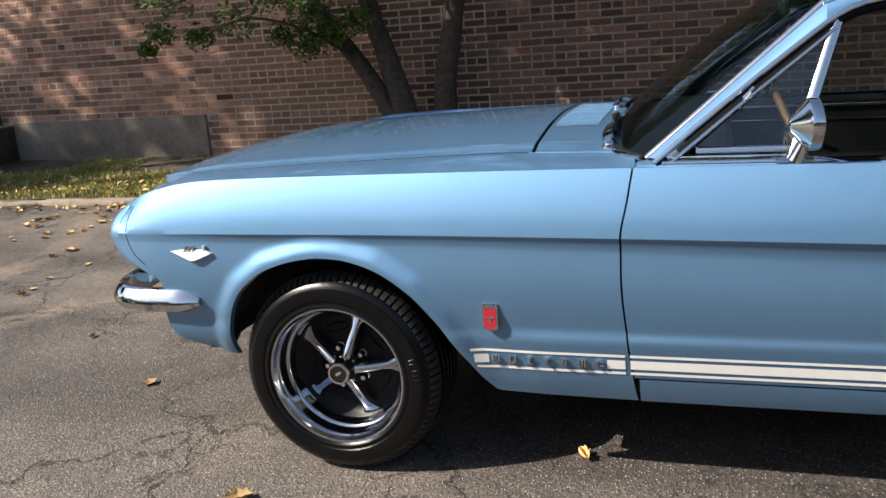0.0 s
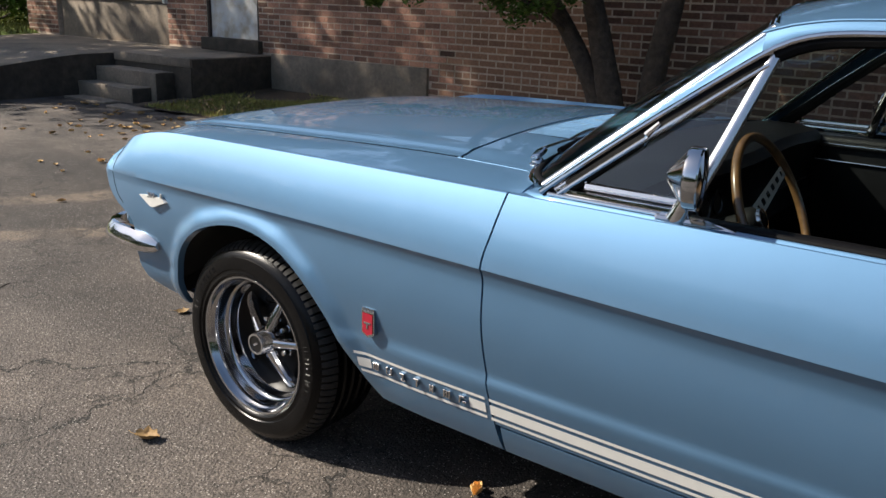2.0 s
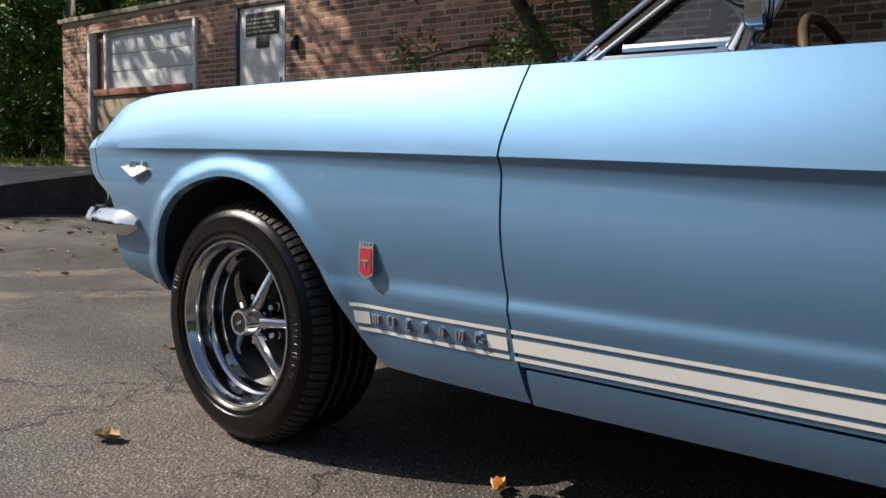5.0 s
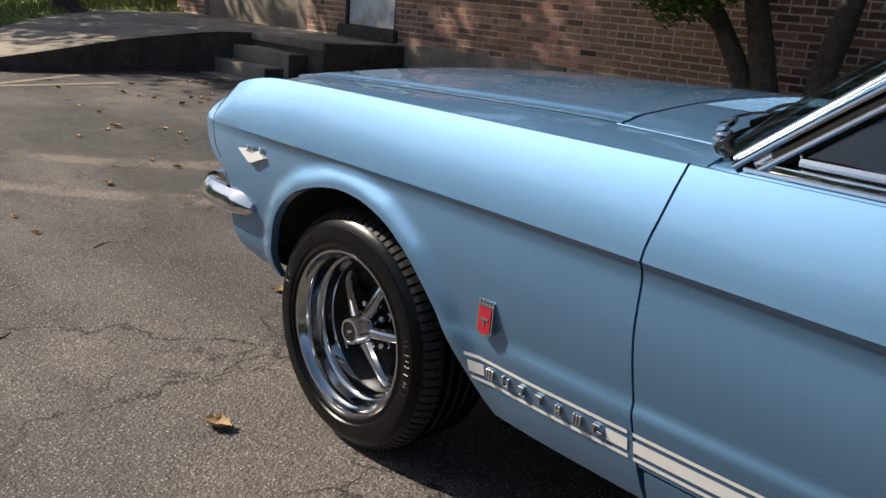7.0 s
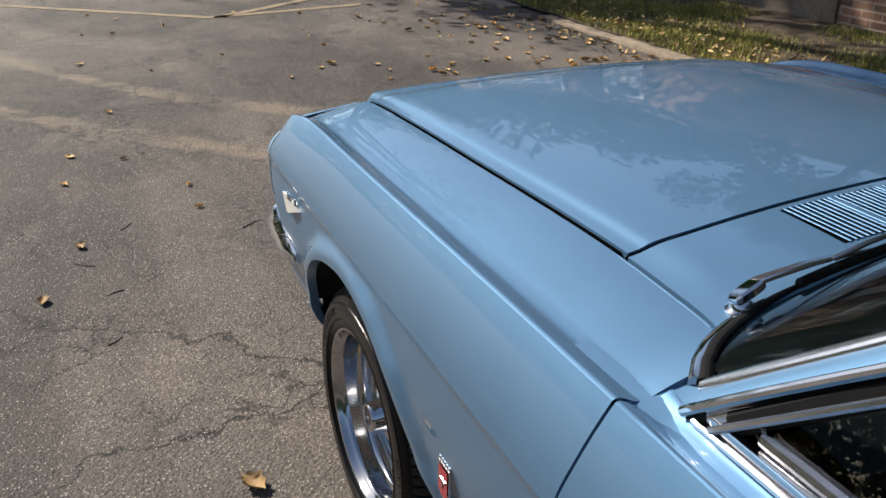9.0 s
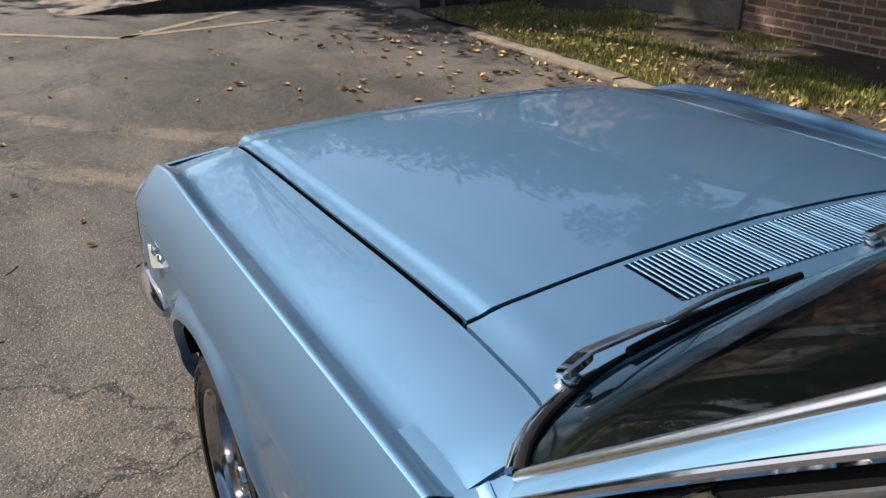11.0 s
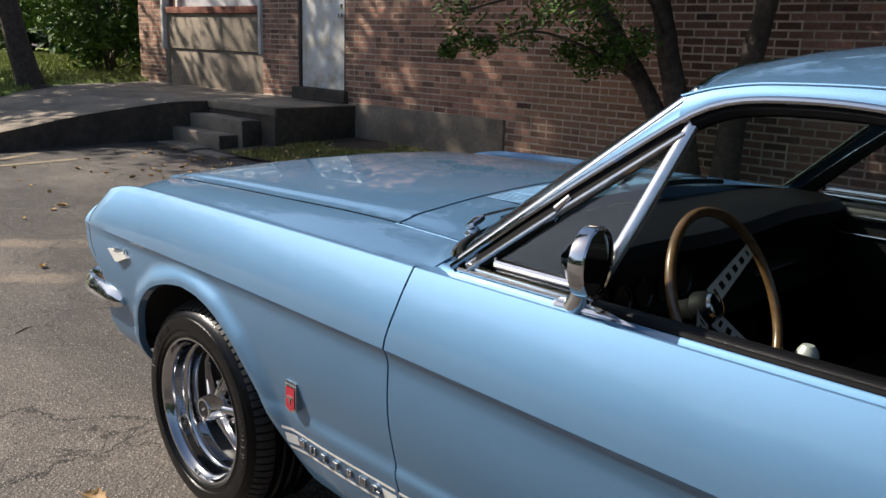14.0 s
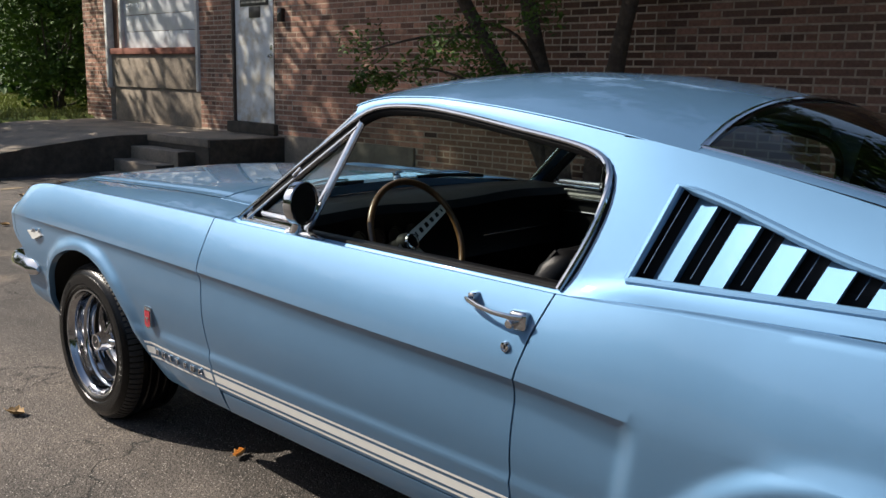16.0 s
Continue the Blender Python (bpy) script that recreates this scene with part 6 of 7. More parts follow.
for sign in (1, -1):
    for x0, x1 in ((0.405, 0.8145), (0.8265, 2.006), (2.016, 2.36)):
        stripe(x0, x1, 0.3985, 0.4065, sign)
        stripe(x0 + (0.012 if x0 < 0.5 else 0), x1, 0.3460, 0.3540, sign)
    stripe(0.413, 0.452, 0.3625, 0.3895, sign)
    stripe(0.768, 0.8140, 0.3625, 0.3895, sign)
    stripe(0.8270, 2.005, 0.3625, 0.3895, sign)
    stripe(2.016, 2.36, 0.3625, 0.3895, sign)
    shapes = (((0, 0, 1.0), (-.4, 0, .9), (.4, 0, .9)), ((0, -.4, .8), (-.4, .1, .9), (.4, .1, .9)), ((0, .4, .8), (0, 0, .8), (0, -.4, .8)), ((0, .4, .9), (0, 0, 1.)),
              ((-.2, 0, .9), (.2, 0, .9), (0, -.1, .5)), ((-.4, 0, 1.), (0, 0, .9), (.4, 0, 1.)), ((-.4, 0, .9), (.1, .4, .7), (.3, -.2, .6)))
    for k, bars in enumerate(shapes):                  # raised chrome characters, as plain bars
        x = 0.472 + 0.0462 * k
        bm = bmesh.new()
        for dx, dz, ln in bars:
            upright = dz == 0 or (k == 1 and dz > 0)
            hx, hz = (0.0028, 0.0105 * ln) if upright else (0.0095 * ln, 0.0026)
            p = on_side(x + dx * 0.019, 0.3760 + dz * 0.023, 0.0, sign)
            add_box(bm, (p.x - hx, min(p.y - sign * 0.007, p.y + sign * 0.002), p.z - hz), (p.x + hx, max(p.y - sign * 0.007, p.y + sign * 0.002), p.z + hz), 0.001, 1)
        part("raised_character", bm, M_CHROME, CAR, "small raised chrome character")
    # red shield badge with a chrome rim and crown
    p = on_side(0.471, 0.50, 0.0, sign)
    bm = bmesh.new()
    outl = [(-0.021, 0.034), (0.021, 0.034), (0.021, -0.026), (0.0, -0.036), (-0.021, -0.026)]
    lo = [bm.verts.new((p.x + a, p.y + sign * 0.004, p.z + b)) for a, b in outl]
    hi = [bm.verts.new((p.x + a, p.y - sign * 0.011, p.z + b)) for a, b in outl]
    bm.faces.new(hi); bm.faces.new(lo[::-1])
    for k in range(5):
        bm.faces.new((lo[k], lo[(k + 1) % 5], hi[(k + 1) % 5], hi[k]))
    for k in range(5):
        c = -0.0175 + 0.00875 * k
        add_box(bm, (p.x + c - 0.0028, min(p.y, p.y - sign * 0.010), p.z + 0.033), (p.x + c + 0.0028, max(p.y, p.y - sign * 0.010), p.z + 0.041))
    bmesh.ops.recalc_face_normals(bm, faces=bm.faces)
    badge = part("shield_badge", bm, M_CHROME, CAR, "chrome shield badge with red enamel", smooth=20)
    bm = bmesh.new()
    inl = [(-0.0165, 0.028), (0.0165, 0.028), (0.0165, -0.022), (0.0, -0.030), (-0.0165, -0.022)]
    bm.faces.new([bm.verts.new((p.x + a, p.y - sign * 0.0125, p.z + b)) for a, b in inl])
    r = part("enamel", bm, M_RED, badge, "red enamel field", smooth=0)
    bm = bmesh.new()
    add_box(bm, (p.x - 0.011, p.y - sign * 0.0135 - 0.0005, p.z + 0.001), (p.x + 0.011, p.y - sign * 0.0135 + 0.0005, p.z + 0.006))
    add_box(bm, (p.x - 0.002, p.y - sign * 0.0135 - 0.0005, p.z - 0.012), (p.x + 0.002, p.y - sign * 0.0135 + 0.0005, p.z + 0.0009))
    part("badge_mark", bm, M_STEEL, badge, smooth=0)
    # V emblem on the nose of the fender
    p = on_side(-0.40, 0.672, 0.0, sign)
    bm = bmesh.new()
    outl = [(-0.072, 0.006), (-0.035, 0.011), (0.052, 0.011), (0.070, 0.000), (0.014, -0.022), (-0.002, -0.022)]
    tilt = -0.10 * sign
    lo = [bm.verts.new((p.x + a, p.y + sign * 0.008 + tilt * 0, p.z + b)) for a, b in outl]
    hi = [bm.verts.new((p.x + a * 0.92, p.y - sign * (0.007 - 0.28 * b), p.z + b * 0.9)) for a, b in outl]
    bm.faces.new(hi); bm.faces.new(lo[::-1])
    for k in range(6):
        bm.faces.new((lo[k], lo[(k + 1) % 6], hi[(k + 1) % 6], hi[k]))
    add_box(bm, (p.x + 0.040, min(p.y, p.y - sign * 0.006), p.z + 0.008), (p.x + 0.047, max(p.y, p.y - sign * 0.006), p.z + 0.024), 0.002)
    bmesh.ops.recalc_face_normals(bm, faces=bm.faces)
    emb = part("fender_emblem", bm, M_ALU, CAR, "chrome V-shaped fender emblem", smooth=25)
    number("289", 0.026, 0.004, pose(p.x - 0.006 * sign, p.y - sign * 0.004, p.z + 0.004, 90, 0, 0 if sign > 0 else 180), M_CHROME, emb)
    # door handle and lock
    h = new("door_handle")
    h.parent = CAR
    tagged(h, "chrome door handle with push button")
    pts = [on_side(1.888, 0.845, 0.020, sign), on_side(1.902, 0.845, 0.028, sign), on_side(1.935, 0.840, 0.034, sign), on_side(1.98, 0.835, 0.036, sign), on_side(2.025, 0.834, 0.034, sign), on_side(2.052, 0.834, 0.024, sign)]
    part("grip", tube(pts, [0.0045, 0.0066, 0.0056, 0.0052, 0.0062, 0.006], 12, 0.55, up=(0, -sign, 0)), M_CHROME, h)
    f = on_side(1.903, 0.850, 0.0, sign)
    part("front_mount", box((f.x - 0.010, min(f.y - sign * 0.021, f.y + sign * 0.006), f.z - 0.010), (f.x + 0.009, max(f.y - sign * 0.021, f.y + sign * 0.006), f.z + 0.009), 0.006, 3), M_CHROME, h)
    q = on_side(2.034, 0.824, 0.0, sign)
    turned = Euler((radians(90 * sign), 0, 0)).to_matrix().to_4x4()
    part("escutcheon", box((q.x - 0.023, min(q.y - sign * 0.017, q.y + sign * 0.010), q.z - 0.022), (q.x + 0.023, max(q.y - sign * 0.017, q.y + sign * 0.010), q.z + 0.020), 0.012, 4), M_CHROME, h)
    part("push_button", lathe([(0, 0.022), (0.008, 0.0215), (0.010, 0.019), (0.010, 0.0)], Matrix.Translation((q.x - 0.008, q.y - sign * 0.012, q.z - 0.006)) @ turned, 20), M_STEEL, h)
    q = on_side(2.012, 0.764, 0.0, sign)
    lk = part("door_lock", lathe([(0, 0.005), (0.006, 0.005), (0.0075, 0.007), (0.0105, 0.006), (0.012, 0.002), (0.012, -0.004)], Matrix.Translation(q) @ turned, 24), M_CHROME, CAR, "round chrome door lock")
    part("key_slot", box((q.x - 0.0015, q.y - sign * 0.0065 - 0.0004, q.z - 0.0045), (q.x + 0.0015, q.y - sign * 0.0065 + 0.0004, q.z + 0.0045)), M_BLACK, lk, smooth=0)


# ---- vent window, mirror, wipers
def vent_window(sign):
    P = lambda x, z, out=0.0: Vector((x, sign * -(gh_y(z) - 0.010 + out), z))
    v = new("vent_window")
    v.parent = CAR
    tagged(v, "triangular vent window in a chrome frame")
    lowf, lowr, top = (0.985, 0.912), (1.198, 0.912), (1.292, 1.168)
    bm = bmesh.new()
    bm.faces.new([bm.verts.new(P(x, z)) for x, z in (lowf, lowr, top, (1.26, 1.150), (1.0, 0.935))])
    part("glass", bm, M_GLASS_CLEAR, v, "slightly reflecting vent glass", smooth=0)
    part("frame", tube([P(*lowr, 0.004), P(*lowf, 0.004), P(0.972, 0.930, 0.004), P(1.12, 1.045, 0.004), P(1.262, 1.156, 0.004)], 0.0088, 8), M_STEEL, v, "bright vent frame")
    part("outer_frame", tube([P(0.915, 0.897, 0.006), P(1.08, 1.035, 0.006), P(1.288, 1.190, 0.006)], 0.0115, 10, 0.4, up=(-0.2, -sign, 0.55)), M_STEEL, v)
    part("channel", tube([P(0.930, 0.890, 0.014), P(1.094, 1.022, 0.014), P(1.296, 1.178, 0.014)], 0.0050, 8), M_STEEL, v, "thin chrome channel strip")
    part("rubber", tube([P(0.945, 0.905, 0.0), P(1.10, 1.038, 0.0), P(1.278, 1.176, 0.0)], 0.016, 8), M_SEAL, v)
    part("divider", tube([P(1.200, 0.880, 0.006), P(1.250, 1.03, 0.006), P(1.302, 1.198, 0.006)], 0.0140, 10, 0.7, up=(0, -sign, 0.3)), M_STEEL, v, "chrome divider bar")
    part("sill_trim", tube([Vector((x, sign * -0.758, 0.886)) for x in (0.905, 1.0, 1.1, 1.215)], 0.0045, 10), M_STEEL, v, "thin chrome sill trim")
    part("sill_plate", box((0.92, min(sign * -0.754, sign * -0.725), 0.866), (1.205, max(sign * -0.754, sign * -0.725), 0.902), 0.008), M_CHROME, v, "chrome bed under the vent glass")
    part("catch", tube([P(1.085, 1.005, -0.004), P(1.095, 1.03, 0.018), P(1.115, 1.055, 0.020)], [0.006, 0.008, 0.005], 8), M_CHROME, v)


side_pane = [[Vector((lerp(1.215 + 0.34 * (z - 0.88), 2.075, k / 10), gh_y(z) - 0.012, z)) for k in range(11)] for z in np.linspace(0.88, 1.19, 8)]
part("door_glass", grid(side_pane), M_GLASS_SIDE, CAR, "raised tinted side window")
for sign in (1, -1):
    vent_window(sign)
    xs = spread(1.21, (2.085, 30))
    part("window_sweep", tube([Vector((x, sign * -0.757, 0.884)) for x in xs], 0.006, 8), M_SEAL, CAR)


def mirror(sign):
    """A round bullet mirror on the door's sill; sign picks the side."""
    mo = new("side_mirror")
    mo.parent = CAR
    tagged(mo, "round chrome bullet side mirror on the door")
    c = Vector((1.232, -0.796 * sign, 0.974))
    m = Matrix.Translation(c) @ Euler((0, radians(90), radians(12 * sign))).to_matrix().to_4x4()
    part("shell", lathe([(0.0, -0.046), (0.010, -0.045), (0.016, -0.041), (0.052, -0.012), (0.0585, -0.008), (0.0605, -0.002), (0.0605, 0.016), (0.058, 0.019), (0.054, 0.017)], m, 40), M_CHROME, mo, smooth=30)
    part("mirror_glass", lathe([(0.0, 0.0145), (0.055, 0.0145)], m, 40), M_MIRROR, mo, "dark reflecting mirror glass")
    part("stem", tube([(1.206, -0.786 * sign, 0.890), (1.216, -0.789 * sign, 0.912), (1.226, -0.793 * sign, 0.938)], [0.021, 0.017, 0.013], 14), M_CHROME, mo)
    base = bmesh.new()
    bmesh.ops.create_cube(base, size=1)
    for v in base.verts:
        k = 0.55 if v.co.z > 0 else 1
        tip = 0.35 if v.co.x > 0 else 1
        v.co = Vector((1.244 + v.co.x * 0.165 * k - (0.03 if v.co.z > 0 else 0), -0.783 * sign + v.co.y * 0.042 * k * tip, 0.8915 + v.co.z * 0.014))
    bmesh.ops.bevel(base, geom=list(base.edges), offset=0.005, segments=2, affect="EDGES")
    part("base", base, M_CHROME, mo)


mirror(1)
mirror(-1)


def wiper(x, y, reach):
    w = new("wiper")
    w.parent = CAR
    tagged(w, "chrome windshield wiper with black blade")
    z = hood_z(x, y) + 0.008
    on = lambda s, v, up: ws_point(s, v) + Vector((-0.62, 0, 0.78)) * up
    v0 = y / 0.708
    part("pivot", lathe([(0, 0.007), (0.010, 0.006), (0.0145, 0.001), (0.016, -0.006), (0.021, -0.010), (0.022, -0.026)], Matrix.Translation((x, y, z)), 20), M_CHROME, w)
    a, b = Vector((x, y, z + 0.006)), on(0.026, v0 + reach, 0.012)
    run = (b - a).normalized()
    across = Vector((-0.35, -0.25, 0.9)).cross(run).normalized()
    up = run.cross(across).normalized()

    def slab(stations):
        """A flat bar with chamfered edges: (place along, half width, height, thickness)."""
        rows = []
        for q, wide, lift, thick in stations:
            p = lerp(a, b, q) + up * lift
            rows.append([p + across * (wide * c) + up * (thick * e) for c, e in ((-1, -0.5), (-1, 0.25), (-0.72, 0.5), (0.72, 0.5), (1, 0.25), (1, -0.5))])
        bm = bmesh.new()
        vs = add_grid(bm, rows, closed=True)
        bm.faces.new(vs[0])
        bm.faces.new(vs[-1][::-1])
        bmesh.ops.recalc_face_normals(bm, faces=bm.faces)
        return bm
    part("head", slab([(-0.065, 0.008, 0.002, 0.006), (-0.045, 0.013, 0.004, 0.010), (0.02, 0.0145, 0.008, 0.013), (0.085, 0.0150, 0.013, 0.012), (0.105, 0.0135, 0.014, 0.008)]), M_CHROME, w, "stepped chrome wiper head", smooth=20)
    part("arm", slab([(0.088, 0.0130, 0.0165, 0.006), (0.12, 0.0145, 0.0175, 0.006), (0.42, 0.0125, 0.016, 0.006), (0.70, 0.0085, 0.010, 0.005), (0.86, 0.0055, 0.005, 0.004), (1.0, 0.0045, 0.0, 0.004)]), M_STEEL, w, "flat tapering steel arm", smooth=20)
    blade = [on(0.030 + 0.010 * math.sin(math.pi * s), lerp(v0 + 0.12, v0 + 0.62, s), 0.010) for s in np.linspace(0, 1, 16)]
    part("blade", tube(blade, 0.006, 8, 1.3), M_SEAL, w, "black rubber blade")
    part("blade_frame", tube([p + Vector((-0.006, 0, 0.010 + 0.006 * math.sin(math.pi * i / 9))) for i, p in enumerate(blade[3:13])], 0.004, 8), M_STEEL, w)


wiper(0.755, -0.562, 0.40)
wiper(0.708, 0.075, 0.40)

# ---- cabin
part("cabin_floor", box((0.72, -0.68, 0.275), (2.36, 0.68, 0.33), 0.01), M_CARPET, CAR)
part("firewall", box((0.71, -0.68, 0.335), (0.76, 0.68, 0.80), 0.01), M_CARPET, CAR)
rows = []
for v in np.linspace(-0.685, 0.685, 30):
    hump = 0.012 * math.exp(-((v + 0.36) / 0.2) ** 2) + 0.012 * math.exp(-((v - 0.36) / 0.2) ** 2)
    prof = [(ws_base(abs(v)) + 0.012, 0.898), (0.90, 0.908), (1.00, 0.906 + hump), (1.055, 0.895 + hump), (1.075, 0.868 + hump), (1.06, 0.83), (1.05, 0.74), (1.07, 0.68), (1.03, 0.60), (0.95, 0.55)]
    rows.append([Vector((x, v, z)) for x, z in prof])
part("dashboard", grid(rows), M_VINYL, CAR, "padded black dashboard")
for k in range(5):
    c = Vector((1.068, -0.52 + 0.08 * k, 0.80))
    part("gauge", lathe([(0.0, 0.002), (0.026, 0.002), (0.028, 0.006), (0.033, 0.006), (0.034, 0.0)], Matrix.Translation(c) @ Euler((0, radians(80), 0)).to_matrix().to_4x4(), 24), M_BLACK, CAR, "small round gauge")
part("glovebox_trim", box((1.052, 0.18, 0.745), (1.064, 0.60, 0.752), 0.002), M_STEEL, CAR)


def steering_wheel():
    w = new("steering_wheel")
    w.parent = CAR
    tagged(w, "wood-rimmed steering wheel with three drilled metal spokes")
    m = Matrix.Translation((1.262, -0.365, 0.828)) @ Euler((0, radians(90 - 24), 0)).to_matrix().to_4x4()
    ring = [m @ Vector((0.186 * math.cos(a), 0.186 * math.sin(a), 0)) for a in np.linspace(0, 2 * math.pi, 97)]
    part("rim", tube(ring, 0.0104, 14), M_WOOD, w, "varnished wooden rim")
    for ang in (120, -60, 30):
        mm = m @ Matrix.Rotation(radians(ang), 4, "Z")
        bm = bmesh.new()
        rows = []
        hole = lambda i, j: i % 4 in (1, 2) and 2 <= i <= 21 and j in (2, 3)
        for i in range(25):
            s = i / 24
            r = lerp(0.03, 0.180, s)
            rows.append([mm @ Vector((r, q * lerp(0.022, 0.015, s), lerp(-0.045, -0.002, s))) for q in (-1, -0.75, -0.42, 0, 0.42, 0.75, 1)])
        add_grid(bm, rows, skip=hole)
        part("spoke", bm, M_ALU, w, "drilled metal spoke")
    part("hub", lathe([(0.0, -0.024), (0.018, -0.026), (0.026, -0.032), (0.034, -0.045), (0.036, -0.065), (0.026, -0.08), (0.024, -0.25)], m, 30), M_SEAL, w, "black steering hub and column")
    part("horn_ring", lathe([(0.020, -0.022), (0.025, -0.023), (0.028, -0.030)], m, 30), M_STEEL, w)


steering_wheel()


def seat(y, name):
    s = new(name)
    s.parent = CAR
    tagged(s, "black vinyl bucket seat with stitched piping")
    rows = []
    for i in range(13):
        t = i / 12
        z = lerp(0.45, 0.915, t)
        x = lerp(1.68, 1.93, t) + 0.02 * math.sin(math.pi * t)
        w = 0.235 * (1 - 0.20 * t**3) * (1 if t < 0.93 else 0.86)
        th = 0.075 * (1 - 0.4 * t) * (1 if t < 0.97 else 0.5)
        row = []
        for k in range(24):
            a = 2 * math.pi * k / 24
            cx, cy = math.cos(a), math.sin(a)
            row.append(Vector((x + th * (abs(cx) ** 0.6) * (1 if cx > 0 else -1) - 0.02 * abs(cy) ** 4, y + w * (abs(cy) ** 0.45) * (1 if cy > 0 else -1), z)))
        rows.append(row)
    bm = bmesh.new()
    vs = add_grid(bm, rows, closed=True)
    bm.faces.new(vs[0]); bm.faces.new(vs[-1])
    bmesh.ops.recalc_face_normals(bm, faces=bm.faces)
    part("backrest", bm, M_VINYL, s, smooth=60)
    cu = box((1.22, y - 0.24, 0.36), (1.72, y + 0.24, 0.50), 0.05, 4)
    part("cushion", cu, M_VINYL, s)
    for dy in (-0.19, 0.19):
        part("piping", tube([(1.675, y + dy, 0.52), (1.778, y + dy, 0.70), (1.868, y + dy * 0.97, 0.86), (1.905, y + dy * 0.9, 0.912)], 0.006, 6), M_VINYL, s)
    part("seat_base", box((1.28, y - 0.2, 0.33), (1.66, y + 0.2, 0.358), 0.01), M_BLACK, s)


seat(-0.37, "seat")
seat(0.37, "seat")
part("rear_bench", box((2.05, -0.58, 0.33), (2.35, 0.58, 0.62), 0.05, 4), M_VINYL, CAR, "black vinyl rear bench")
part("console", box((1.05, -0.09, 0.335), (1.7, 0.09, 0.50), 0.02, 3), M_VINYL, CAR)
sh = part("shift_lever", tube([(1.30, -0.02, 0.48), (1.32, -0.04, 0.58), (1.31, -0.06, 0.64)], 0.008, 8), M_CHROME, CAR)
part("shift_knob", lathe([(0, 0.028), (0.014, 0.024), (0.024, 0.010), (0.026, 0.0), (0.020, -0.018), (0.008, -0.026)], Matrix.Translation((1.31, -0.06, 0.66)), 20), M_ALU, sh, "round pale shift knob")
for s in (1, -1):
    y = s * 0.688
    part("door_trim", box((0.95, min(y, y - s * 0.012), 0.845), (2.0, max(y, y - s * 0.012), 0.857), 0.003), M_STEEL, CAR)
    part("door_cap", tube([(0.98, s * 0.705, 0.862), (1.5, s * 0.705, 0.866), (2.05, s * 0.705, 0.866)], 0.024, 12, 0.8), M_VINYL, CAR, "rolled black vinyl door top")
    part("card_strip", tube([(1.0, y - s * 0.003, 0.800), (1.5, y - s * 0.003, 0.798), (2.04, y - s * 0.003, 0.792)], 0.0035, 8), M_STEEL, CAR, "thin bright strip on the door card")
    part("armrest", box((1.35, min(y, y - s * 0.06), 0.62), (1.75, max(y, y - s * 0.06), 0.67), 0.018, 3), M_VINYL, CAR)
    cr = part("window_crank", tube([(1.33, y - s * 0.004, 0.76), (1.33, y - s * 0.03, 0.76), (1.40, y - s * 0.034, 0.735)], 0.006, 8), M_CHROME, CAR)
    part("crank_knob", lathe([(0, 0.02), (0.010, 0.018), (0.012, 0.0)], Matrix.Translation((1.40, y - s * 0.034, 0.735)) @ Euler((radians(90 * s), 0, 0)).to_matrix().to_4x4(), 14), M_BLACK, cr)
part("rear_view_mirror", box((1.215, -0.12, 1.205), (1.232, 0.12, 1.26), 0.008, 3), M_BLACK, CAR, "black interior mirror")
part("mirror_stem", tube([(1.225, 0, 1.255), (1.25, 0, 1.285)], 0.006, 8), M_CHROME, CAR)
rows = []
for i in range(20):
    s = i / 19
    row = []
    for j in range(21):
        v = -1 + 2 * j / 20
        x = lerp(1.25, 2.28, s)
        row.append(Vector((x, (roof_side(x) - 0.02) * v, lerp(roof_mid(x), drip_z(x), abs(v) ** 2.6) - 0.022)))
    rows.append(row)
part("headliner", grid(rows), M_VINYL, CAR, "black vinyl headliner")
for s in (1, -1):
    rows = []
    for x in np.linspace(2.14, 3.1, 10):
        rows.append([Vector((x + 0.31 * (z - 0.9), s * -(gh_y(z) - 0.055), z)) for z in np.linspace(0.86, drip_z(x + 0.08) - 0.02, 6)])
    part("inner_trim", grid(rows), M_VINYL, CAR)


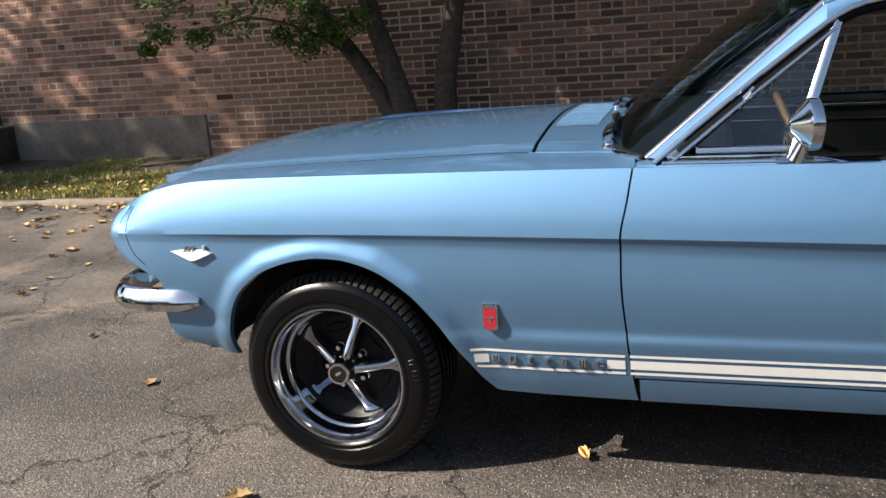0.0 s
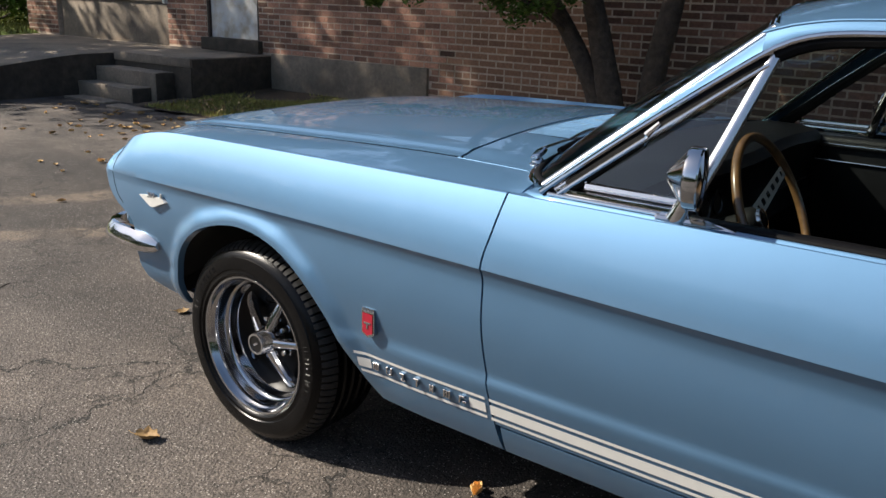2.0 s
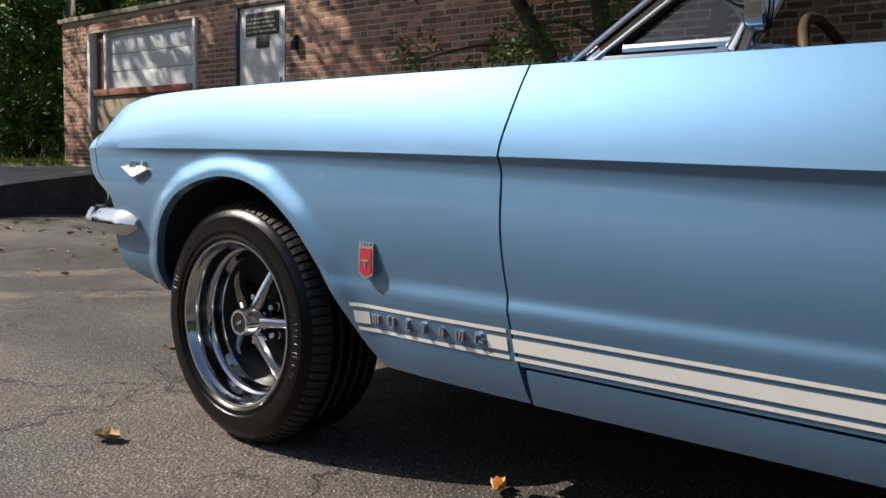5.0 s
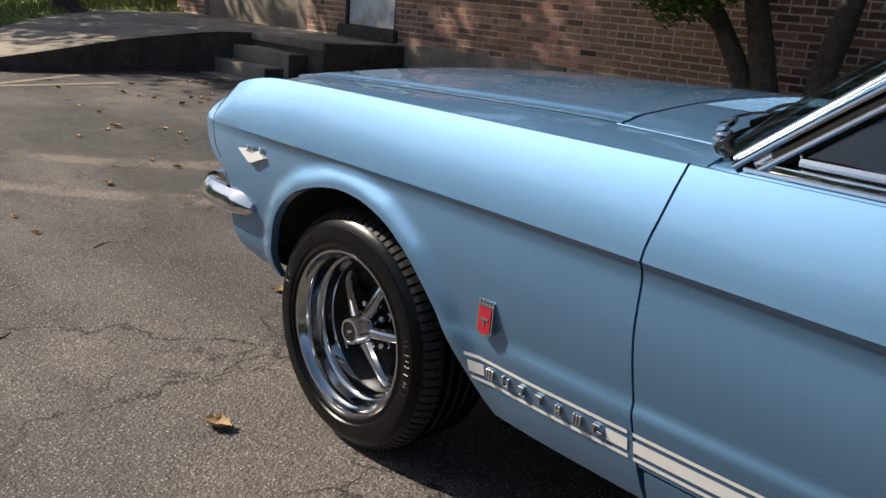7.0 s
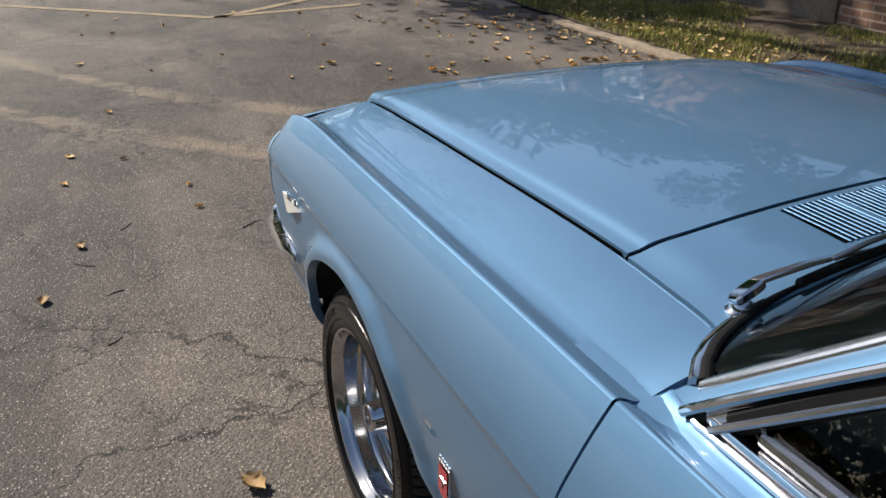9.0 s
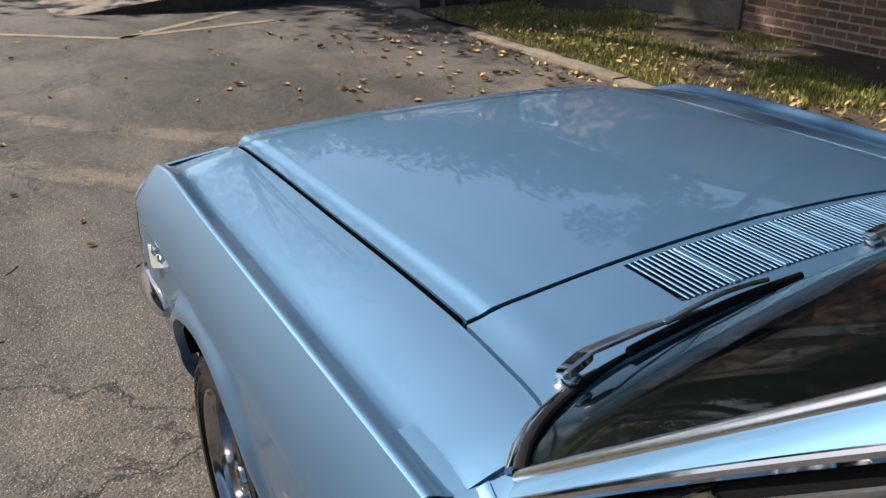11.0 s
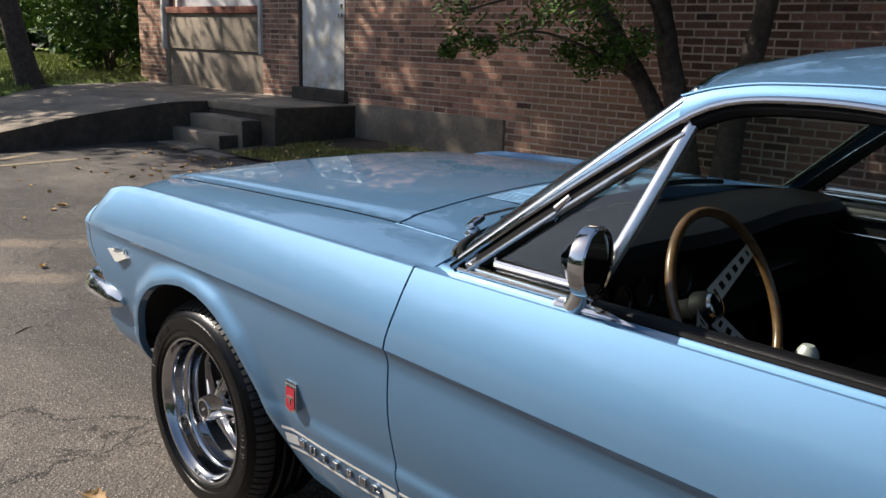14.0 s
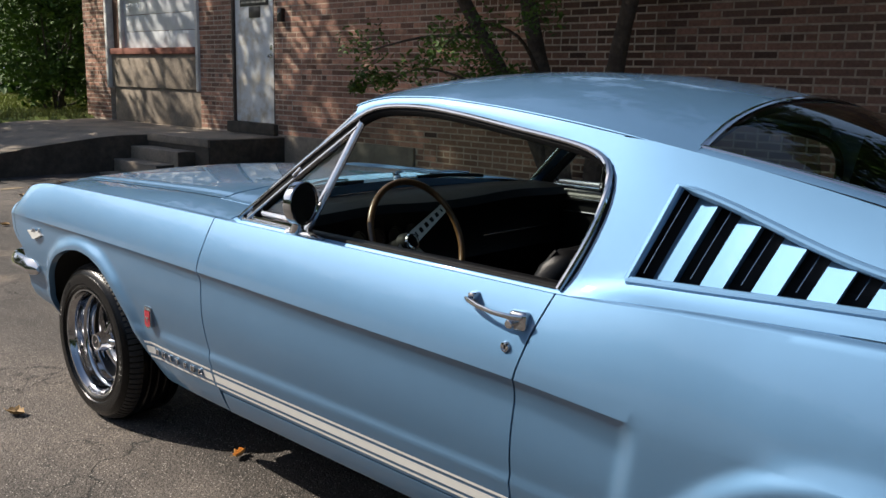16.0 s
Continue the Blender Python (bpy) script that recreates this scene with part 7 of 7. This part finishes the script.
# ---------------------------------------------------------------- bricks of the wall, last
def brick_wall():
    rnd = random.Random(2)
    course, length, joint = 0.0685, 0.208, 0.0130
    near, far, worn, patch = [], [], [], []
    z, row = 0.05, 0
    while z + course - joint < WALL_TOP:
        x = WALL_L + 0.004 - (0.5 * length if row % 2 else 0.0)
        while x < 9.0:
            w = length if row % 6 else length * 0.5
            a, b = max(x, WALL_L + 0.004), x + w - joint
            x += w
            for o in (DOOR, BAY):
                if o[2] - 0.16 * (o is DOOR) < z + course - joint and z < o[3]:
                    if a < o[0] < b + joint:
                        b = o[0] - 0.004
                    elif a - joint < o[1] < b:
                        a = o[1] + 0.004
                    elif o[0] < a and b < o[1]:
                        a = b
            if -6.56 < b and a < -4.06 < b and z < 0.525:
                a = -4.055
            if b - a < 0.03 or (-6.56 < b and a < -4.06 and z < 0.525) or (a < -6.58 and z < PLAT_Z):
                continue
            item = (a, b, z, z + course - joint, rnd.uniform(-0.002, 0.003))
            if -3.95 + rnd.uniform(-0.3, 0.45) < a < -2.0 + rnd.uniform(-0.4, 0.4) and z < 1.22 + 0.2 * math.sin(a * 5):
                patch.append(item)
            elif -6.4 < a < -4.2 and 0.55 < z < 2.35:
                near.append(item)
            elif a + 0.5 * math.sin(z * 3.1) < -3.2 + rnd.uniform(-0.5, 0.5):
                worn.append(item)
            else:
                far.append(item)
        z += course
        row += 1
    near.sort(key=lambda q: abs(q[0] + 5.3) + abs(q[2] - 1.3))
    worn += near[300:]
    shared = {}
    for a, b, lo, hi, d in near[:300]:
        w = round(b - a, 2)
        if w not in shared:
            ob = part("brick", box((0, -0.008, 0), (w, 0.004, course - joint), 0.002, 1), M_BRICK, WALL)
            shared[w] = ob.data
            ob.location = (a, WALL_Y + 0.004 + d, lo)
        else:
            share("brick", shared[w], WALL, pose(a, WALL_Y + 0.004 + d, lo))
    for name, items, mat, label in (("brick_courses", far, M_BRICKS_SHADED, "uneven brown bricks laid in courses, darkened for the tree's shade"), ("brick_worn", worn, M_BRICKS_WORN, "worn paler bricks with rubbed mortar"), ("brick_patch", patch, M_BRICK_PALE, "paler orange-brown repair brickwork")):
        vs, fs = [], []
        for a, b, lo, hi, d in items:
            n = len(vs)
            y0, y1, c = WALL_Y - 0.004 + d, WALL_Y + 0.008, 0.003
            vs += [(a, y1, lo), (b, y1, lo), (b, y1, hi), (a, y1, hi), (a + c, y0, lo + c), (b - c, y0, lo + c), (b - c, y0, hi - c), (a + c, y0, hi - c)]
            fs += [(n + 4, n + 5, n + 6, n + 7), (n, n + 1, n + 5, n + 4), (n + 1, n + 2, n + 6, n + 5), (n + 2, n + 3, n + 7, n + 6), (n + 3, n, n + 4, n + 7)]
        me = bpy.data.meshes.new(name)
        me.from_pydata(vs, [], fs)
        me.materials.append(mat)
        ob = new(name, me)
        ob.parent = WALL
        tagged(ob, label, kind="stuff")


brick_wall()
